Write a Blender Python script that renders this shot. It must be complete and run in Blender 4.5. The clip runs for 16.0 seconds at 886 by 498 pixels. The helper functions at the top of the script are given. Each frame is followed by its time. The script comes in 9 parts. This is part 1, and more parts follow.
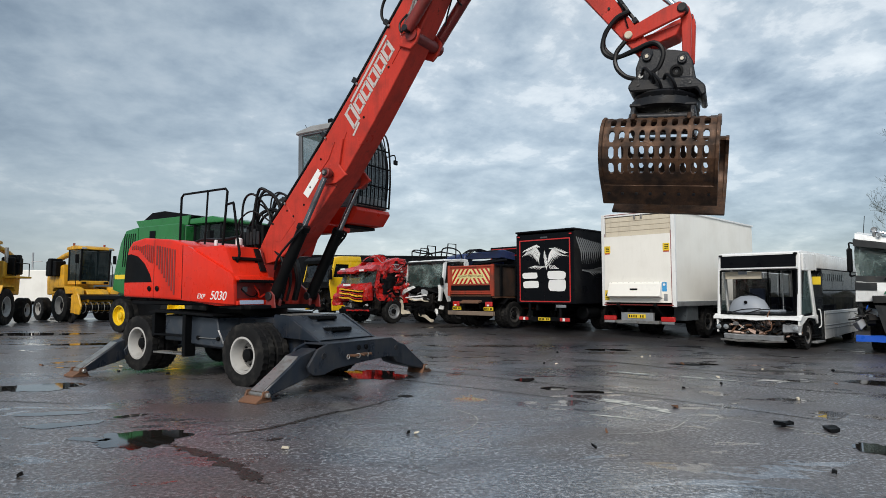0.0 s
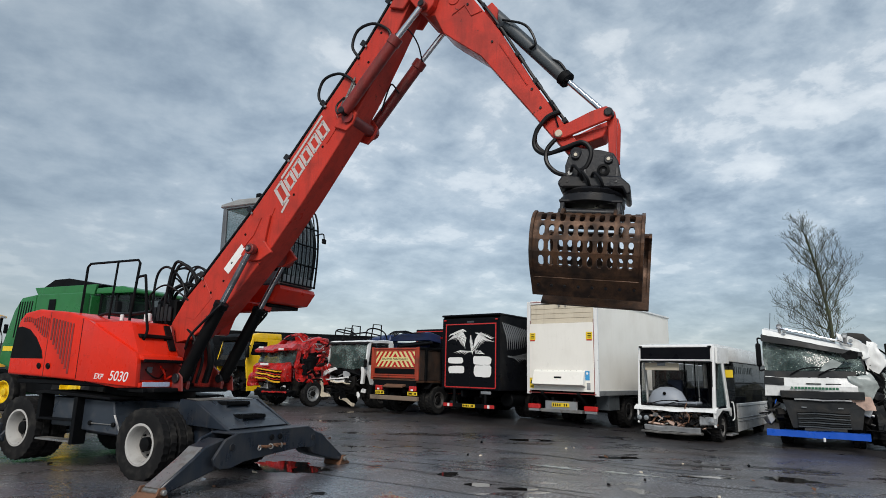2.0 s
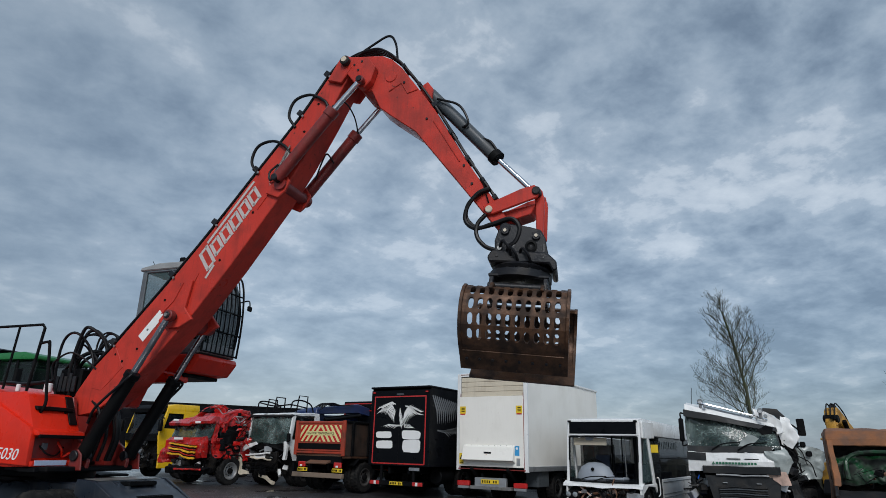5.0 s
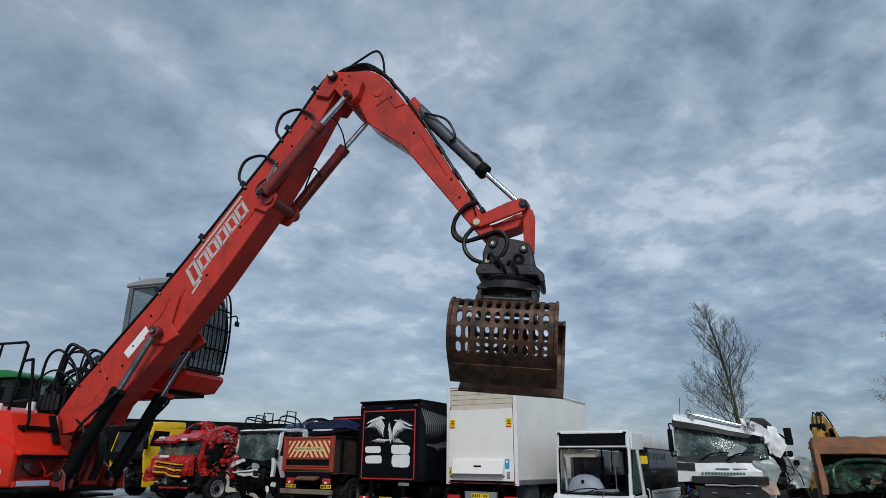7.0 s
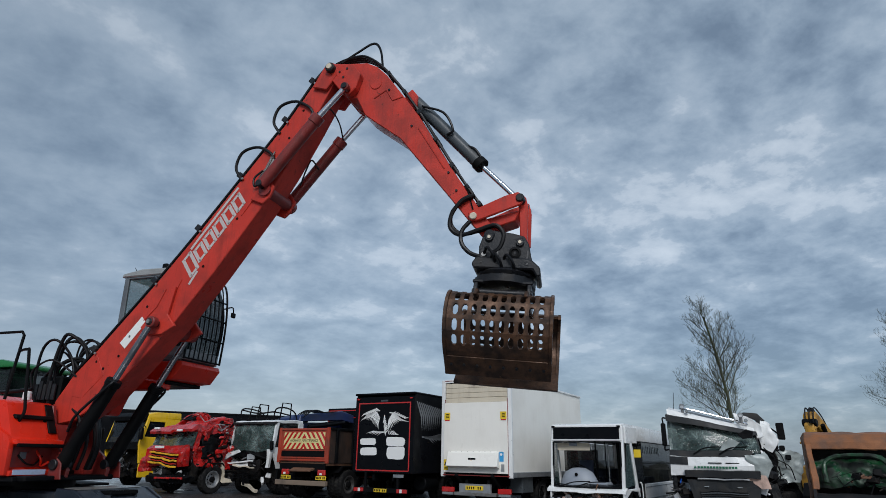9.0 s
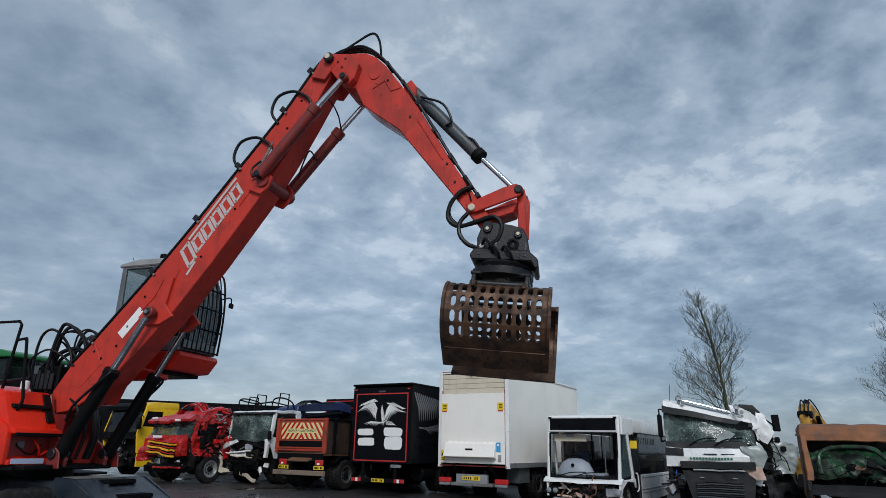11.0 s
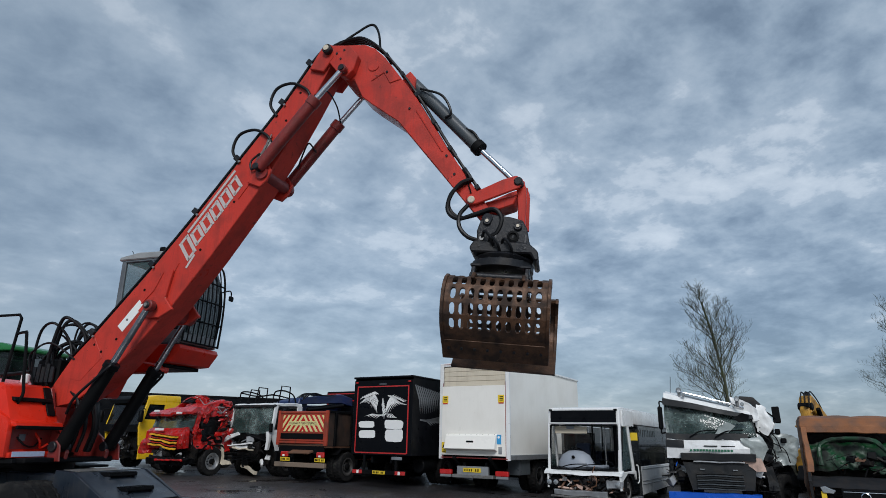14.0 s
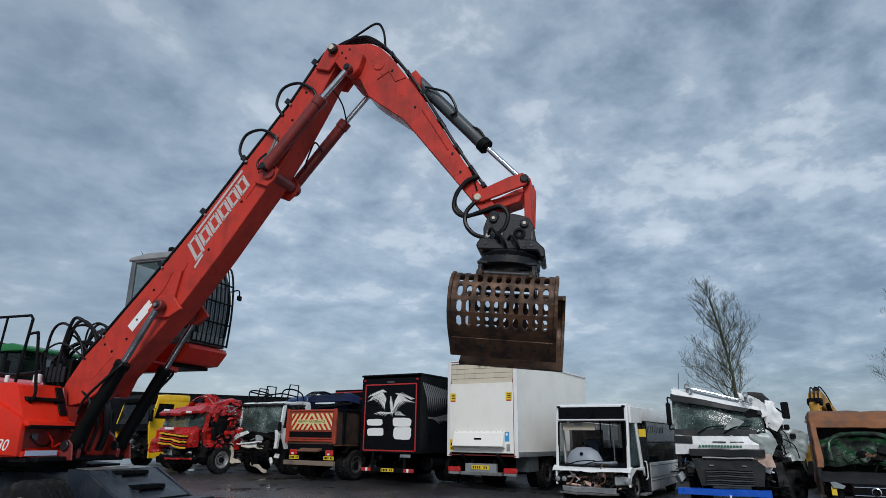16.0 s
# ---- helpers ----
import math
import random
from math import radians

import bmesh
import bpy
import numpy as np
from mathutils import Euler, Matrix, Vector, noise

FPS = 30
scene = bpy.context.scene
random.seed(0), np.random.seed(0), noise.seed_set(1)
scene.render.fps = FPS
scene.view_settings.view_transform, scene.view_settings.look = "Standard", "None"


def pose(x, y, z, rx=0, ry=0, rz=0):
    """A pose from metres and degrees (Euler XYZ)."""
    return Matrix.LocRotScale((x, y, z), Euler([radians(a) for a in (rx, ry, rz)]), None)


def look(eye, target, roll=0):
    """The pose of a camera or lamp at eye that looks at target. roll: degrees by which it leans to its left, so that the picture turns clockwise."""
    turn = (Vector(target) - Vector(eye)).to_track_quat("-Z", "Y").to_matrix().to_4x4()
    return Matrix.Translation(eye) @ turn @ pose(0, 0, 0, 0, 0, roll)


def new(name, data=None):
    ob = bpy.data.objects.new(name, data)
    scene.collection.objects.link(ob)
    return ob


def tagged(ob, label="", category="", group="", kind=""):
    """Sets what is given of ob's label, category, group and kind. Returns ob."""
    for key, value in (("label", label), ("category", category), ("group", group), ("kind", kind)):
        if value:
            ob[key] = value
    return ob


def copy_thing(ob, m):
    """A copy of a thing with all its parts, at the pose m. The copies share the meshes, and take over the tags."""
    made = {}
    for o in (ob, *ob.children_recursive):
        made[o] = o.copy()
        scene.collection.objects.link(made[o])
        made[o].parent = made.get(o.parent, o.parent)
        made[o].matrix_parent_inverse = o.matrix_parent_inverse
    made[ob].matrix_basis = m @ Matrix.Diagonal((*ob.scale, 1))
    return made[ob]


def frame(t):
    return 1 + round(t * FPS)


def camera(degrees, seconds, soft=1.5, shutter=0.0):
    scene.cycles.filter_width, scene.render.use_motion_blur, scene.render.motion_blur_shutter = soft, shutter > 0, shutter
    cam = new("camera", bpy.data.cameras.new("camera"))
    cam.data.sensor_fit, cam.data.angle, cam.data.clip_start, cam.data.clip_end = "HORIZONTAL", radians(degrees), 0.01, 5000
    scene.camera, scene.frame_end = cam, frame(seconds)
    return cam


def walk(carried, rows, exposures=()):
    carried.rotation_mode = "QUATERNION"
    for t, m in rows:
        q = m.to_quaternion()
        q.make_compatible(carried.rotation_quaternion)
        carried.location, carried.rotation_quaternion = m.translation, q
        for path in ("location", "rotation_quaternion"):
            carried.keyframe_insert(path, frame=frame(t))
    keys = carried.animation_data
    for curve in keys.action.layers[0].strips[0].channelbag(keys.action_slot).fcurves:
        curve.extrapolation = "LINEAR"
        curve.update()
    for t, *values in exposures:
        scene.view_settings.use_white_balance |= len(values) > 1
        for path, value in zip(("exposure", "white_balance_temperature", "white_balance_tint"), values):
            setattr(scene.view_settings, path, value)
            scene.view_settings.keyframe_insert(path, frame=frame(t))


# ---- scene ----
cam = camera(72.0, 16.0, soft=0.5)
PATH = [
    (0.0, pose(0.000, 0.000, 1.650, 94.08, 0.00, -0.00)),
    (0.5, pose(-0.026, 0.048, 1.671, 93.99, -0.35, -0.66)),
    (1.0, pose(-0.038, 0.108, 1.702, 94.23, -1.50, -1.70)),
    (1.5, pose(-0.032, 0.168, 1.740, 97.65, -2.18, -3.84)),
    (2.0, pose(-0.021, 0.199, 1.770, 101.58, -1.46, -7.11)),
    (2.5, pose(-0.012, 0.200, 1.786, 104.28, -0.86, -9.82)),
    (3.0, pose(0.006, 0.199, 1.797, 106.96, -0.93, -11.81)),
    (3.5, pose(0.032, 0.206, 1.806, 107.39, -0.52, -12.23)),
    (4.0, pose(0.047, 0.203, 1.809, 107.48, -1.00, -12.70)),
    (6.5, pose(0.045, 0.187, 1.809, 109.41, -0.98, -13.89)),
    (7.0, pose(0.040, 0.175, 1.809, 109.44, -0.59, -14.32)),
    (7.5, pose(0.037, 0.165, 1.806, 109.58, -1.08, -14.61)),
    (8.0, pose(0.032, 0.154, 1.801, 109.44, -0.96, -14.71)),
    (8.5, pose(0.030, 0.148, 1.798, 109.01, -1.06, -14.88)),
    (9.0, pose(0.032, 0.150, 1.795, 108.84, -0.96, -14.80)),
    (11.5, pose(0.031, 0.152, 1.793, 107.84, -1.11, -15.12)),
    (12.0, pose(0.028, 0.151, 1.794, 107.66, -0.98, -15.22)),
    (12.5, pose(0.030, 0.153, 1.797, 107.49, -1.09, -15.29)),
    (13.0, pose(0.038, 0.160, 1.799, 107.34, -0.64, -15.08)),
    (13.5, pose(0.049, 0.170, 1.799, 107.34, -0.93, -15.13)),
    (14.0, pose(0.057, 0.174, 1.797, 107.37, -1.05, -14.93)),
    (14.5, pose(0.061, 0.172, 1.795, 107.33, -1.07, -14.73)),
    (15.0, pose(0.058, 0.167, 1.794, 107.28, -0.68, -14.31)),
    (15.5, pose(0.051, 0.160, 1.791, 107.25, -0.69, -14.08)),
    (16.0, pose(0.044, 0.152, 1.785, 107.17, -0.75, -14.22)),
]
walk(cam, PATH, [(0.0, 0.0, 6800, 10), (1.0, 0.0, 6800, 10), (2.0, -0.12, 6700, 10), (3.0, -0.34, 6500, 10), (4.0, -0.44, 6350, 10), (6.5, -0.48, 6150, 10), (9.0, -0.48, 6150, 10), (12.5, -0.44, 6150, 10), (16.0, -0.42, 6200, 10)])

# ---- light ----
world = bpy.data.worlds.new("overcast_sky")
scene.world = world
world.use_nodes = True


def sky_nodes():
    nt = world.node_tree
    nt.nodes.clear()
    N, L = nt.nodes.new, nt.links.new
    out, bg = N("ShaderNodeOutputWorld"), N("ShaderNodeBackground")
    co, sep = N("ShaderNodeTexCoord"), N("ShaderNodeSeparateXYZ")
    L(co.outputs["Generated"], sep.inputs[0])

    def m(op, a, b=None, c=None, clamp=False):
        n = N("ShaderNodeMath")
        n.operation, n.use_clamp = op, clamp
        for i, v in enumerate((a, b, c)):
            if v is None:
                continue
            if isinstance(v, (int, float)):
                n.inputs[i].default_value = v
            else:
                L(v, n.inputs[i])
        return n.outputs[0]

    up = m("MAXIMUM", sep.outputs[2], 0.0)
    h = m("ADD", up, 0.25)
    flat = N("ShaderNodeCombineXYZ")
    L(m("DIVIDE", sep.outputs[0], h), flat.inputs[0])
    L(m("DIVIDE", sep.outputs[1], h), flat.inputs[1])

    def cloud(scale, detail, rough, warp, stretch, off):
        mp = N("ShaderNodeMapping")
        mp.inputs["Scale"].default_value = stretch
        mp.inputs["Location"].default_value = off
        mp.inputs["Rotation"].default_value = (0, 0, radians(-18))
        L(flat.outputs[0], mp.inputs[0])
        n = N("ShaderNodeTexNoise")
        n.inputs["Scale"].default_value, n.inputs["Detail"].default_value = scale, detail
        n.inputs["Roughness"].default_value, n.inputs["Distortion"].default_value = rough, warp
        L(mp.outputs[0], n.inputs[0])
        return n.outputs["Fac"]

    # a soft high deck, torn lower clouds beneath it, and rifts between them
    big = cloud(0.55, 4, 0.5, 0.4, (1.0, 1.0, 1), (3.1, 1.7, 0))
    mid = cloud(2.7, 10, 0.56, 0.2, (1.0, 1.0, 1), (0.4, 5.2, 0))
    thin = cloud(7.5, 9, 0.60, 0.15, (1.0, 1.0, 1), (7.4, 2.2, 0))
    # the deck breaks up towards the side away from the sun and low down
    torn = m("ADD", 0.58, m("MULTIPLY", m("MAXIMUM", m("ADD", m("MULTIPLY", sep.outputs[0], 0.75), m("MULTIPLY", sep.outputs[1], 0.35)), 0.0), 0.75))
    broken = m("ADD", m("MULTIPLY", m("SUBTRACT", mid, 0.5), 0.60), m("MULTIPLY", m("SUBTRACT", thin, 0.5), 0.38))
    mixd = m("ADD", 0.508, m("ADD", m("MULTIPLY", m("SUBTRACT", big, 0.5), 0.36), m("MULTIPLY", broken, torn)))
    ramp = N("ShaderNodeValToRGB")
    els = ramp.color_ramp.elements
    els[0].position, els[0].color = 0.385, (0.190, 0.250, 0.318, 1)
    els[1].position, els[1].color = 0.685, (0.74, 0.80, 0.84, 1)
    for pos, col in ((0.440, (0.258, 0.330, 0.405, 1)), (0.485, (0.325, 0.405, 0.482, 1)), (0.530, (0.405, 0.488, 0.562, 1)), (0.562, (0.455, 0.535, 0.605, 1)), (0.592, (0.585, 0.655, 0.712, 1))):
        e = els.new(pos)
        e.color = col
    L(mixd, ramp.inputs[0])
    # pale haze towards the horizon
    haze = N("ShaderNodeMix")
    haze.data_type = "RGBA"
    L(m("POWER", m("SUBTRACT", 1.0, m("MINIMUM", m("MULTIPLY", up, 3.0), 1.0)), 1.4), haze.inputs[0])
    L(ramp.outputs[0], haze.inputs[6])
    hz = N("ShaderNodeMix")
    hz.data_type = "RGBA"
    hz.inputs[0].default_value = 0.74
    L(ramp.outputs[0], hz.inputs[6])
    side = N("ShaderNodeMix")
    side.data_type = "RGBA"
    L(m("MULTIPLY_ADD", sep.outputs[0], 1.6, -0.12, clamp=True), side.inputs[0])
    side.inputs[6].default_value, side.inputs[7].default_value = (0.385, 0.44, 0.49, 1), (0.165, 0.228, 0.310, 1)
    L(side.outputs[2], hz.inputs[7])
    L(hz.outputs[2], haze.inputs[7])
    # clear sky above the clouds, whose glow lifts the side of the sun
    sky = N("ShaderNodeTexSky")
    sky.sky_type, sky.sun_disc = "NISHITA", False
    sky.sun_elevation, sky.sun_rotation = SUN_ELEV, SUN_ROT
    add = N("ShaderNodeMix")
    add.data_type, add.blend_type = "RGBA", "ADD"
    add.inputs[0].default_value = 0.034
    L(haze.outputs[2], add.inputs[6])
    L(sky.outputs[0], add.inputs[7])
    dim = N("ShaderNodeMix")
    dim.data_type, dim.blend_type = "RGBA", "MULTIPLY"
    dim.inputs[7].default_value = (0.74, 0.76, 0.78, 1)
    L(m("MULTIPLY_ADD", sep.outputs[0], -2.0, -0.16, clamp=True), dim.inputs[0])
    L(add.outputs[2], dim.inputs[6])
    L(dim.outputs[2], bg.inputs[0])
    bg.inputs[1].default_value = SKY
    L(bg.outputs[0], out.inputs[0])


SKY = 1.02
SUN_FROM = Vector((-0.22, -0.85, 0.68))
SUN_ELEV = math.asin(SUN_FROM.normalized().z)
SUN_ROT = math.atan2(SUN_FROM.x, SUN_FROM.y)
sky_nodes()
lamp = bpy.data.lights.new("sun", "SUN")
lamp.energy, lamp.angle, lamp.color = 2.7, radians(24), (1.0, 0.97, 0.93)
new("sun", lamp).matrix_world = look(SUN_FROM * 30, (0, 0, 0))

# ---- materials ----


def mat(name, col, rough=0.5, metal=0.0, vary=0.12, scale=3.0, grain=40.0, bump=0.1, dirt=0.0, dirt_col=(0.06, 0.05, 0.04), dirt_scale=2.2,
        coat=0.0, rough_vary=0.15, per=0.0, dirt_edge=0.58, spec=0.5, streak=0.0, chips=0.0, chip_col=(0.035, 0.022, 0.018)):
    """A surface with broad tone changes, fine grain and stains, in metres."""
    ma = bpy.data.materials.new(name)
    ma.use_nodes = True
    nt = ma.node_tree
    N, L = nt.nodes.new, nt.links.new
    b = nt.nodes["Principled BSDF"]
    b.inputs["Metallic"].default_value = metal
    b.inputs["Coat Weight"].default_value = coat
    b.inputs["Specular IOR Level"].default_value = spec
    b.inputs["Coat Roughness"].default_value = 0.12
    co = N("ShaderNodeTexCoord")
    geo = co.outputs["Object"]

    def noise_at(s, detail=4):
        n = N("ShaderNodeTexNoise")
        n.inputs["Scale"].default_value, n.inputs["Detail"].default_value = s, detail
        L(geo, n.inputs["Vector"])
        return n.outputs["Fac"]

    broad, fine = noise_at(scale), noise_at(grain, 3)
    mx = N("ShaderNodeMix")
    mx.data_type = "RGBA"
    mx.inputs[6].default_value = (*[c * (1 - vary) for c in col], 1)
    mx.inputs[7].default_value = (*[min(1, c * (1 + vary)) for c in col], 1)
    av = N("ShaderNodeMath")
    av.operation = "MULTIPLY_ADD"
    L(fine, av.inputs[0])
    av.inputs[1].default_value = 0.5
    hf = N("ShaderNodeMath")
    hf.operation = "MULTIPLY"
    L(broad, hf.inputs[0])
    hf.inputs[1].default_value = 0.6
    L(hf.outputs[0], av.inputs[2])
    L(av.outputs[0], mx.inputs[0])
    colour = mx.outputs[2]
    rr = N("ShaderNodeMapRange")
    L(broad, rr.inputs[0])
    rr.inputs[1].default_value, rr.inputs[2].default_value = 0.3, 0.7
    rr.inputs[3].default_value, rr.inputs[4].default_value = max(0.02, rough - rough_vary), min(1, rough + rough_vary)
    roughness = rr.outputs[0]
    if per:
        oi = N("ShaderNodeObjectInfo")
        hs = N("ShaderNodeHueSaturation")
        mr = N("ShaderNodeMapRange")
        L(oi.outputs["Random"], mr.inputs[0])
        mr.inputs[3].default_value, mr.inputs[4].default_value = 1 - per, 1 + per
        L(mr.outputs[0], hs.inputs["Value"])
        L(colour, hs.inputs["Color"])
        colour = hs.outputs[0]
    if dirt:
        d = noise_at(dirt_scale, 8)
        st = N("ShaderNodeMapRange")
        L(d, st.inputs[0])
        st.inputs[1].default_value, st.inputs[2].default_value = dirt_edge - 0.10, dirt_edge + 0.12
        st.inputs[3].default_value, st.inputs[4].default_value = 0.0, dirt
        mx2 = N("ShaderNodeMix")
        mx2.data_type = "RGBA"
        L(st.outputs[0], mx2.inputs[0])
        L(colour, mx2.inputs[6])
        mx2.inputs[7].default_value = (*dirt_col, 1)
        colour = mx2.outputs[2]
        mr2 = N("ShaderNodeMix")
        mr2.data_type = "FLOAT"
        L(st.outputs[0], mr2.inputs[0])
        L(roughness, mr2.inputs[2])
        mr2.inputs[3].default_value = 0.8
        roughness = mr2.outputs[0]
    def stain(fac, lo, hi, amount, tint, rough_to):
        nonlocal colour, roughness
        st = N("ShaderNodeMapRange")
        L(fac, st.inputs[0])
        st.inputs[1].default_value, st.inputs[2].default_value = lo, hi
        st.inputs[3].default_value, st.inputs[4].default_value = 0.0, amount
        m1, m2 = N("ShaderNodeMix"), N("ShaderNodeMix")
        m1.data_type, m2.data_type = "RGBA", "FLOAT"
        L(st.outputs[0], m1.inputs[0])
        L(colour, m1.inputs[6])
        m1.inputs[7].default_value = (*tint, 1)
        L(st.outputs[0], m2.inputs[0])
        L(roughness, m2.inputs[2])
        m2.inputs[3].default_value = rough_to
        colour, roughness = m1.outputs[2], m2.outputs[0]

    if streak:
        # grime that has run down, drawn out along z
        mp = N("ShaderNodeMapping")
        mp.inputs["Scale"].default_value = (1.0, 1.0, 0.11)
        L(geo, mp.inputs[0])
        for sc, lo, hi in ((7.0, 0.52, 0.72), (26.0, 0.56, 0.74)):
            n = N("ShaderNodeTexNoise")
            n.inputs["Scale"].default_value, n.inputs["Detail"].default_value = sc, 6
            L(mp.outputs[0], n.inputs["Vector"])
            stain(n.outputs["Fac"], lo, hi, streak, dirt_col, 0.7)
    if chips:
        n = N("ShaderNodeTexNoise")
        n.inputs["Scale"].default_value, n.inputs["Detail"].default_value, n.inputs["Roughness"].default_value = 6.5, 10, 0.72
        L(geo, n.inputs["Vector"])
        stain(n.outputs["Fac"], 0.635, 0.665, chips, chip_col, 0.8)
    L(colour, b.inputs["Base Color"])
    L(roughness, b.inputs["Roughness"])
    if bump:
        bp = N("ShaderNodeBump")
        bp.inputs["Strength"].default_value, bp.inputs["Distance"].default_value = bump, 0.01
        L(fine, bp.inputs["Height"])
        L(bp.outputs[0], b.inputs["Normal"])
    return ma


def glass(name, col, rough=0.03, alpha=0.35):
    ma = bpy.data.materials.new(name)
    ma.use_nodes = True
    b = ma.node_tree.nodes["Principled BSDF"]
    b.inputs["Base Color"].default_value = (*col, 1)
    b.inputs["Roughness"].default_value = rough
    b.inputs["Transmission Weight"].default_value = 0.0
    b.inputs["Alpha"].default_value = alpha
    return ma


def glow(name, col, s):
    ma = bpy.data.materials.new(name)
    ma.use_nodes = True
    b = ma.node_tree.nodes["Principled BSDF"]
    b.inputs["Base Color"].default_value = (*col, 1)
    b.inputs["Emission Color"].default_value = (*col, 1)
    b.inputs["Emission Strength"].default_value = s
    return ma


def crazed_glass():
    """Laminated glass starred with white cracks round several hits, dark and torn between."""
    ma = bpy.data.materials.new("crazed_windscreen_glass")
    ma.use_nodes = True
    nt = ma.node_tree
    N, L = nt.nodes.new, nt.links.new
    b = nt.nodes["Principled BSDF"]
    co = N("ShaderNodeTexCoord").outputs["Object"]
    nz = N("ShaderNodeTexNoise")
    nz.inputs["Scale"].default_value, nz.inputs["Detail"].default_value = 1.4, 4
    L(co, nz.inputs["Vector"])
    # crumpled field, so that the cracks run ragged
    bent = N("ShaderNodeVectorMath")
    bent.operation = "MULTIPLY_ADD"
    L(nz.outputs["Color"], bent.inputs[0])
    bent.inputs[1].default_value = (0.9, 0.9, 0.9)
    L(co, bent.inputs[2])
    lines = []
    for sc, w in ((3.2, 0.013), (12.0, 0.040)):
        vo = N("ShaderNodeTexVoronoi")
        vo.feature = "DISTANCE_TO_EDGE"
        vo.inputs["Scale"].default_value = sc
        L(bent.outputs[0], vo.inputs["Vector"])
        r = N("ShaderNodeMapRange")
        L(vo.outputs["Distance"], r.inputs[0])
        r.inputs[1].default_value, r.inputs[2].default_value, r.inputs[3].default_value, r.inputs[4].default_value = w * 0.2, w, 0.50, 0.0
        lines.append(r.outputs[0])
    mx = N("ShaderNodeMath")
    mx.operation = "MAXIMUM"
    L(lines[0], mx.inputs[0])
    L(lines[1], mx.inputs[1])
    dens = N("ShaderNodeMapRange")
    L(nz.outputs["Fac"], dens.inputs[0])
    dens.inputs[1].default_value, dens.inputs[2].default_value, dens.inputs[3].default_value, dens.inputs[4].default_value = 0.44, 0.62, 0.12, 1.0
    ml = N("ShaderNodeMath")
    ml.operation = "MULTIPLY"
    L(mx.outputs[0], ml.inputs[0])
    L(dens.outputs[0], ml.inputs[1])
    milk = N("ShaderNodeMapRange")
    L(nz.outputs["Fac"], milk.inputs[0])
    milk.inputs[1].default_value, milk.inputs[2].default_value, milk.inputs[3].default_value, milk.inputs[4].default_value = 0.46, 0.72, 0.02, 0.40
    tot = N("ShaderNodeMath")
    tot.operation, tot.use_clamp = "ADD", True
    L(ml.outputs[0], tot.inputs[0])
    L(milk.outputs[0], tot.inputs[1])
    cm = N("ShaderNodeMix")
    cm.data_type = "RGBA"
    L(tot.outputs[0], cm.inputs[0])
    cm.inputs[6].default_value, cm.inputs[7].default_value = (0.022, 0.042, 0.038, 1), (0.46, 0.58, 0.55, 1)
    L(cm.outputs[2], b.inputs["Base Color"])
    b.inputs["Roughness"].default_value = 0.10
    al = N("ShaderNodeMapRange")
    L(tot.outputs[0], al.inputs[0])
    al.inputs[3].default_value, al.inputs[4].default_value = 0.60, 1.0
    L(al.outputs[0], b.inputs["Alpha"])
    bp = N("ShaderNodeBump")
    bp.inputs["Strength"].default_value, bp.inputs["Distance"].default_value = 0.6, 0.02
    L(tot.outputs[0], bp.inputs["Height"])
    L(bp.outputs[0], b.inputs["Normal"])
    return ma


RED = mat("red_machine_paint", (0.70, 0.024, 0.007), 0.30, vary=0.08, coat=0.16, spec=0.25, bump=0.02, dirt=0.35, dirt_col=(0.20, 0.022, 0.016), dirt_scale=1.4, streak=0.08, chips=0.25)
BOOM_RED = mat("faded_red_boom_paint", (0.52, 0.038, 0.022), 0.42, vary=0.30, scale=1.6, coat=0.05, spec=0.35, bump=0.12, dirt=0.50, dirt_col=(0.17, 0.024, 0.018), dirt_scale=2.6, streak=0.32, chips=0.85)
DARK_RED = mat("dark_red_cylinder_paint", (0.22, 0.022, 0.018), 0.38, vary=0.25, coat=0.1, bump=0.08, dirt=0.5, dirt_col=(0.05, 0.018, 0.015), streak=0.4, chips=0.7)
SLATE = mat("slate_grey_chassis_paint", (0.010, 0.0155, 0.025), 0.34, spec=0.45, vary=0.3, bump=0.1, dirt=0.28, dirt_col=(0.070, 0.062, 0.055), streak=0.3, chips=0.6, chip_col=(0.12, 0.075, 0.05))
PANEL_GREY = mat("grey_panel_paint", (0.115, 0.13, 0.145), 0.45, vary=0.15, bump=0.05, dirt=0.4, dirt_col=(0.05, 0.05, 0.05))
BLACK = mat("black_steel_paint", (0.0042, 0.0046, 0.0054), 0.5, spec=0.09, vary=0.3, bump=0.1, dirt=0.3, dirt_col=(0.014, 0.0125, 0.011))
HEAD = mat("dark_greased_steel", (0.012, 0.013, 0.016), 0.36, spec=0.35, vary=0.5, bump=0.3, dirt=0.5, dirt_col=(0.030, 0.025, 0.020), dirt_scale=5, chips=0.5, chip_col=(0.07, 0.065, 0.06))
RUBBER = mat("tyre_rubber", (0.010, 0.010, 0.0105), 0.85, spec=0.18, vary=0.3, grain=60, bump=0.3, dirt=0.4, dirt_col=(0.075, 0.07, 0.062), dirt_scale=4)
HOSE = mat("black_hose_rubber", (0.007, 0.007, 0.008), 0.45, spec=0.25, vary=0.2, bump=0.1)
RIM = mat("off_white_rim_paint", (0.44, 0.43, 0.41), 0.5, vary=0.1, bump=0.05, dirt=0.5, dirt_col=(0.20, 0.18, 0.16), dirt_scale=6)
CHROME = mat("chromed_piston_rod", (0.75, 0.77, 0.80), 0.12, metal=1.0, vary=0.05, bump=0.0, rough_vary=0.05)
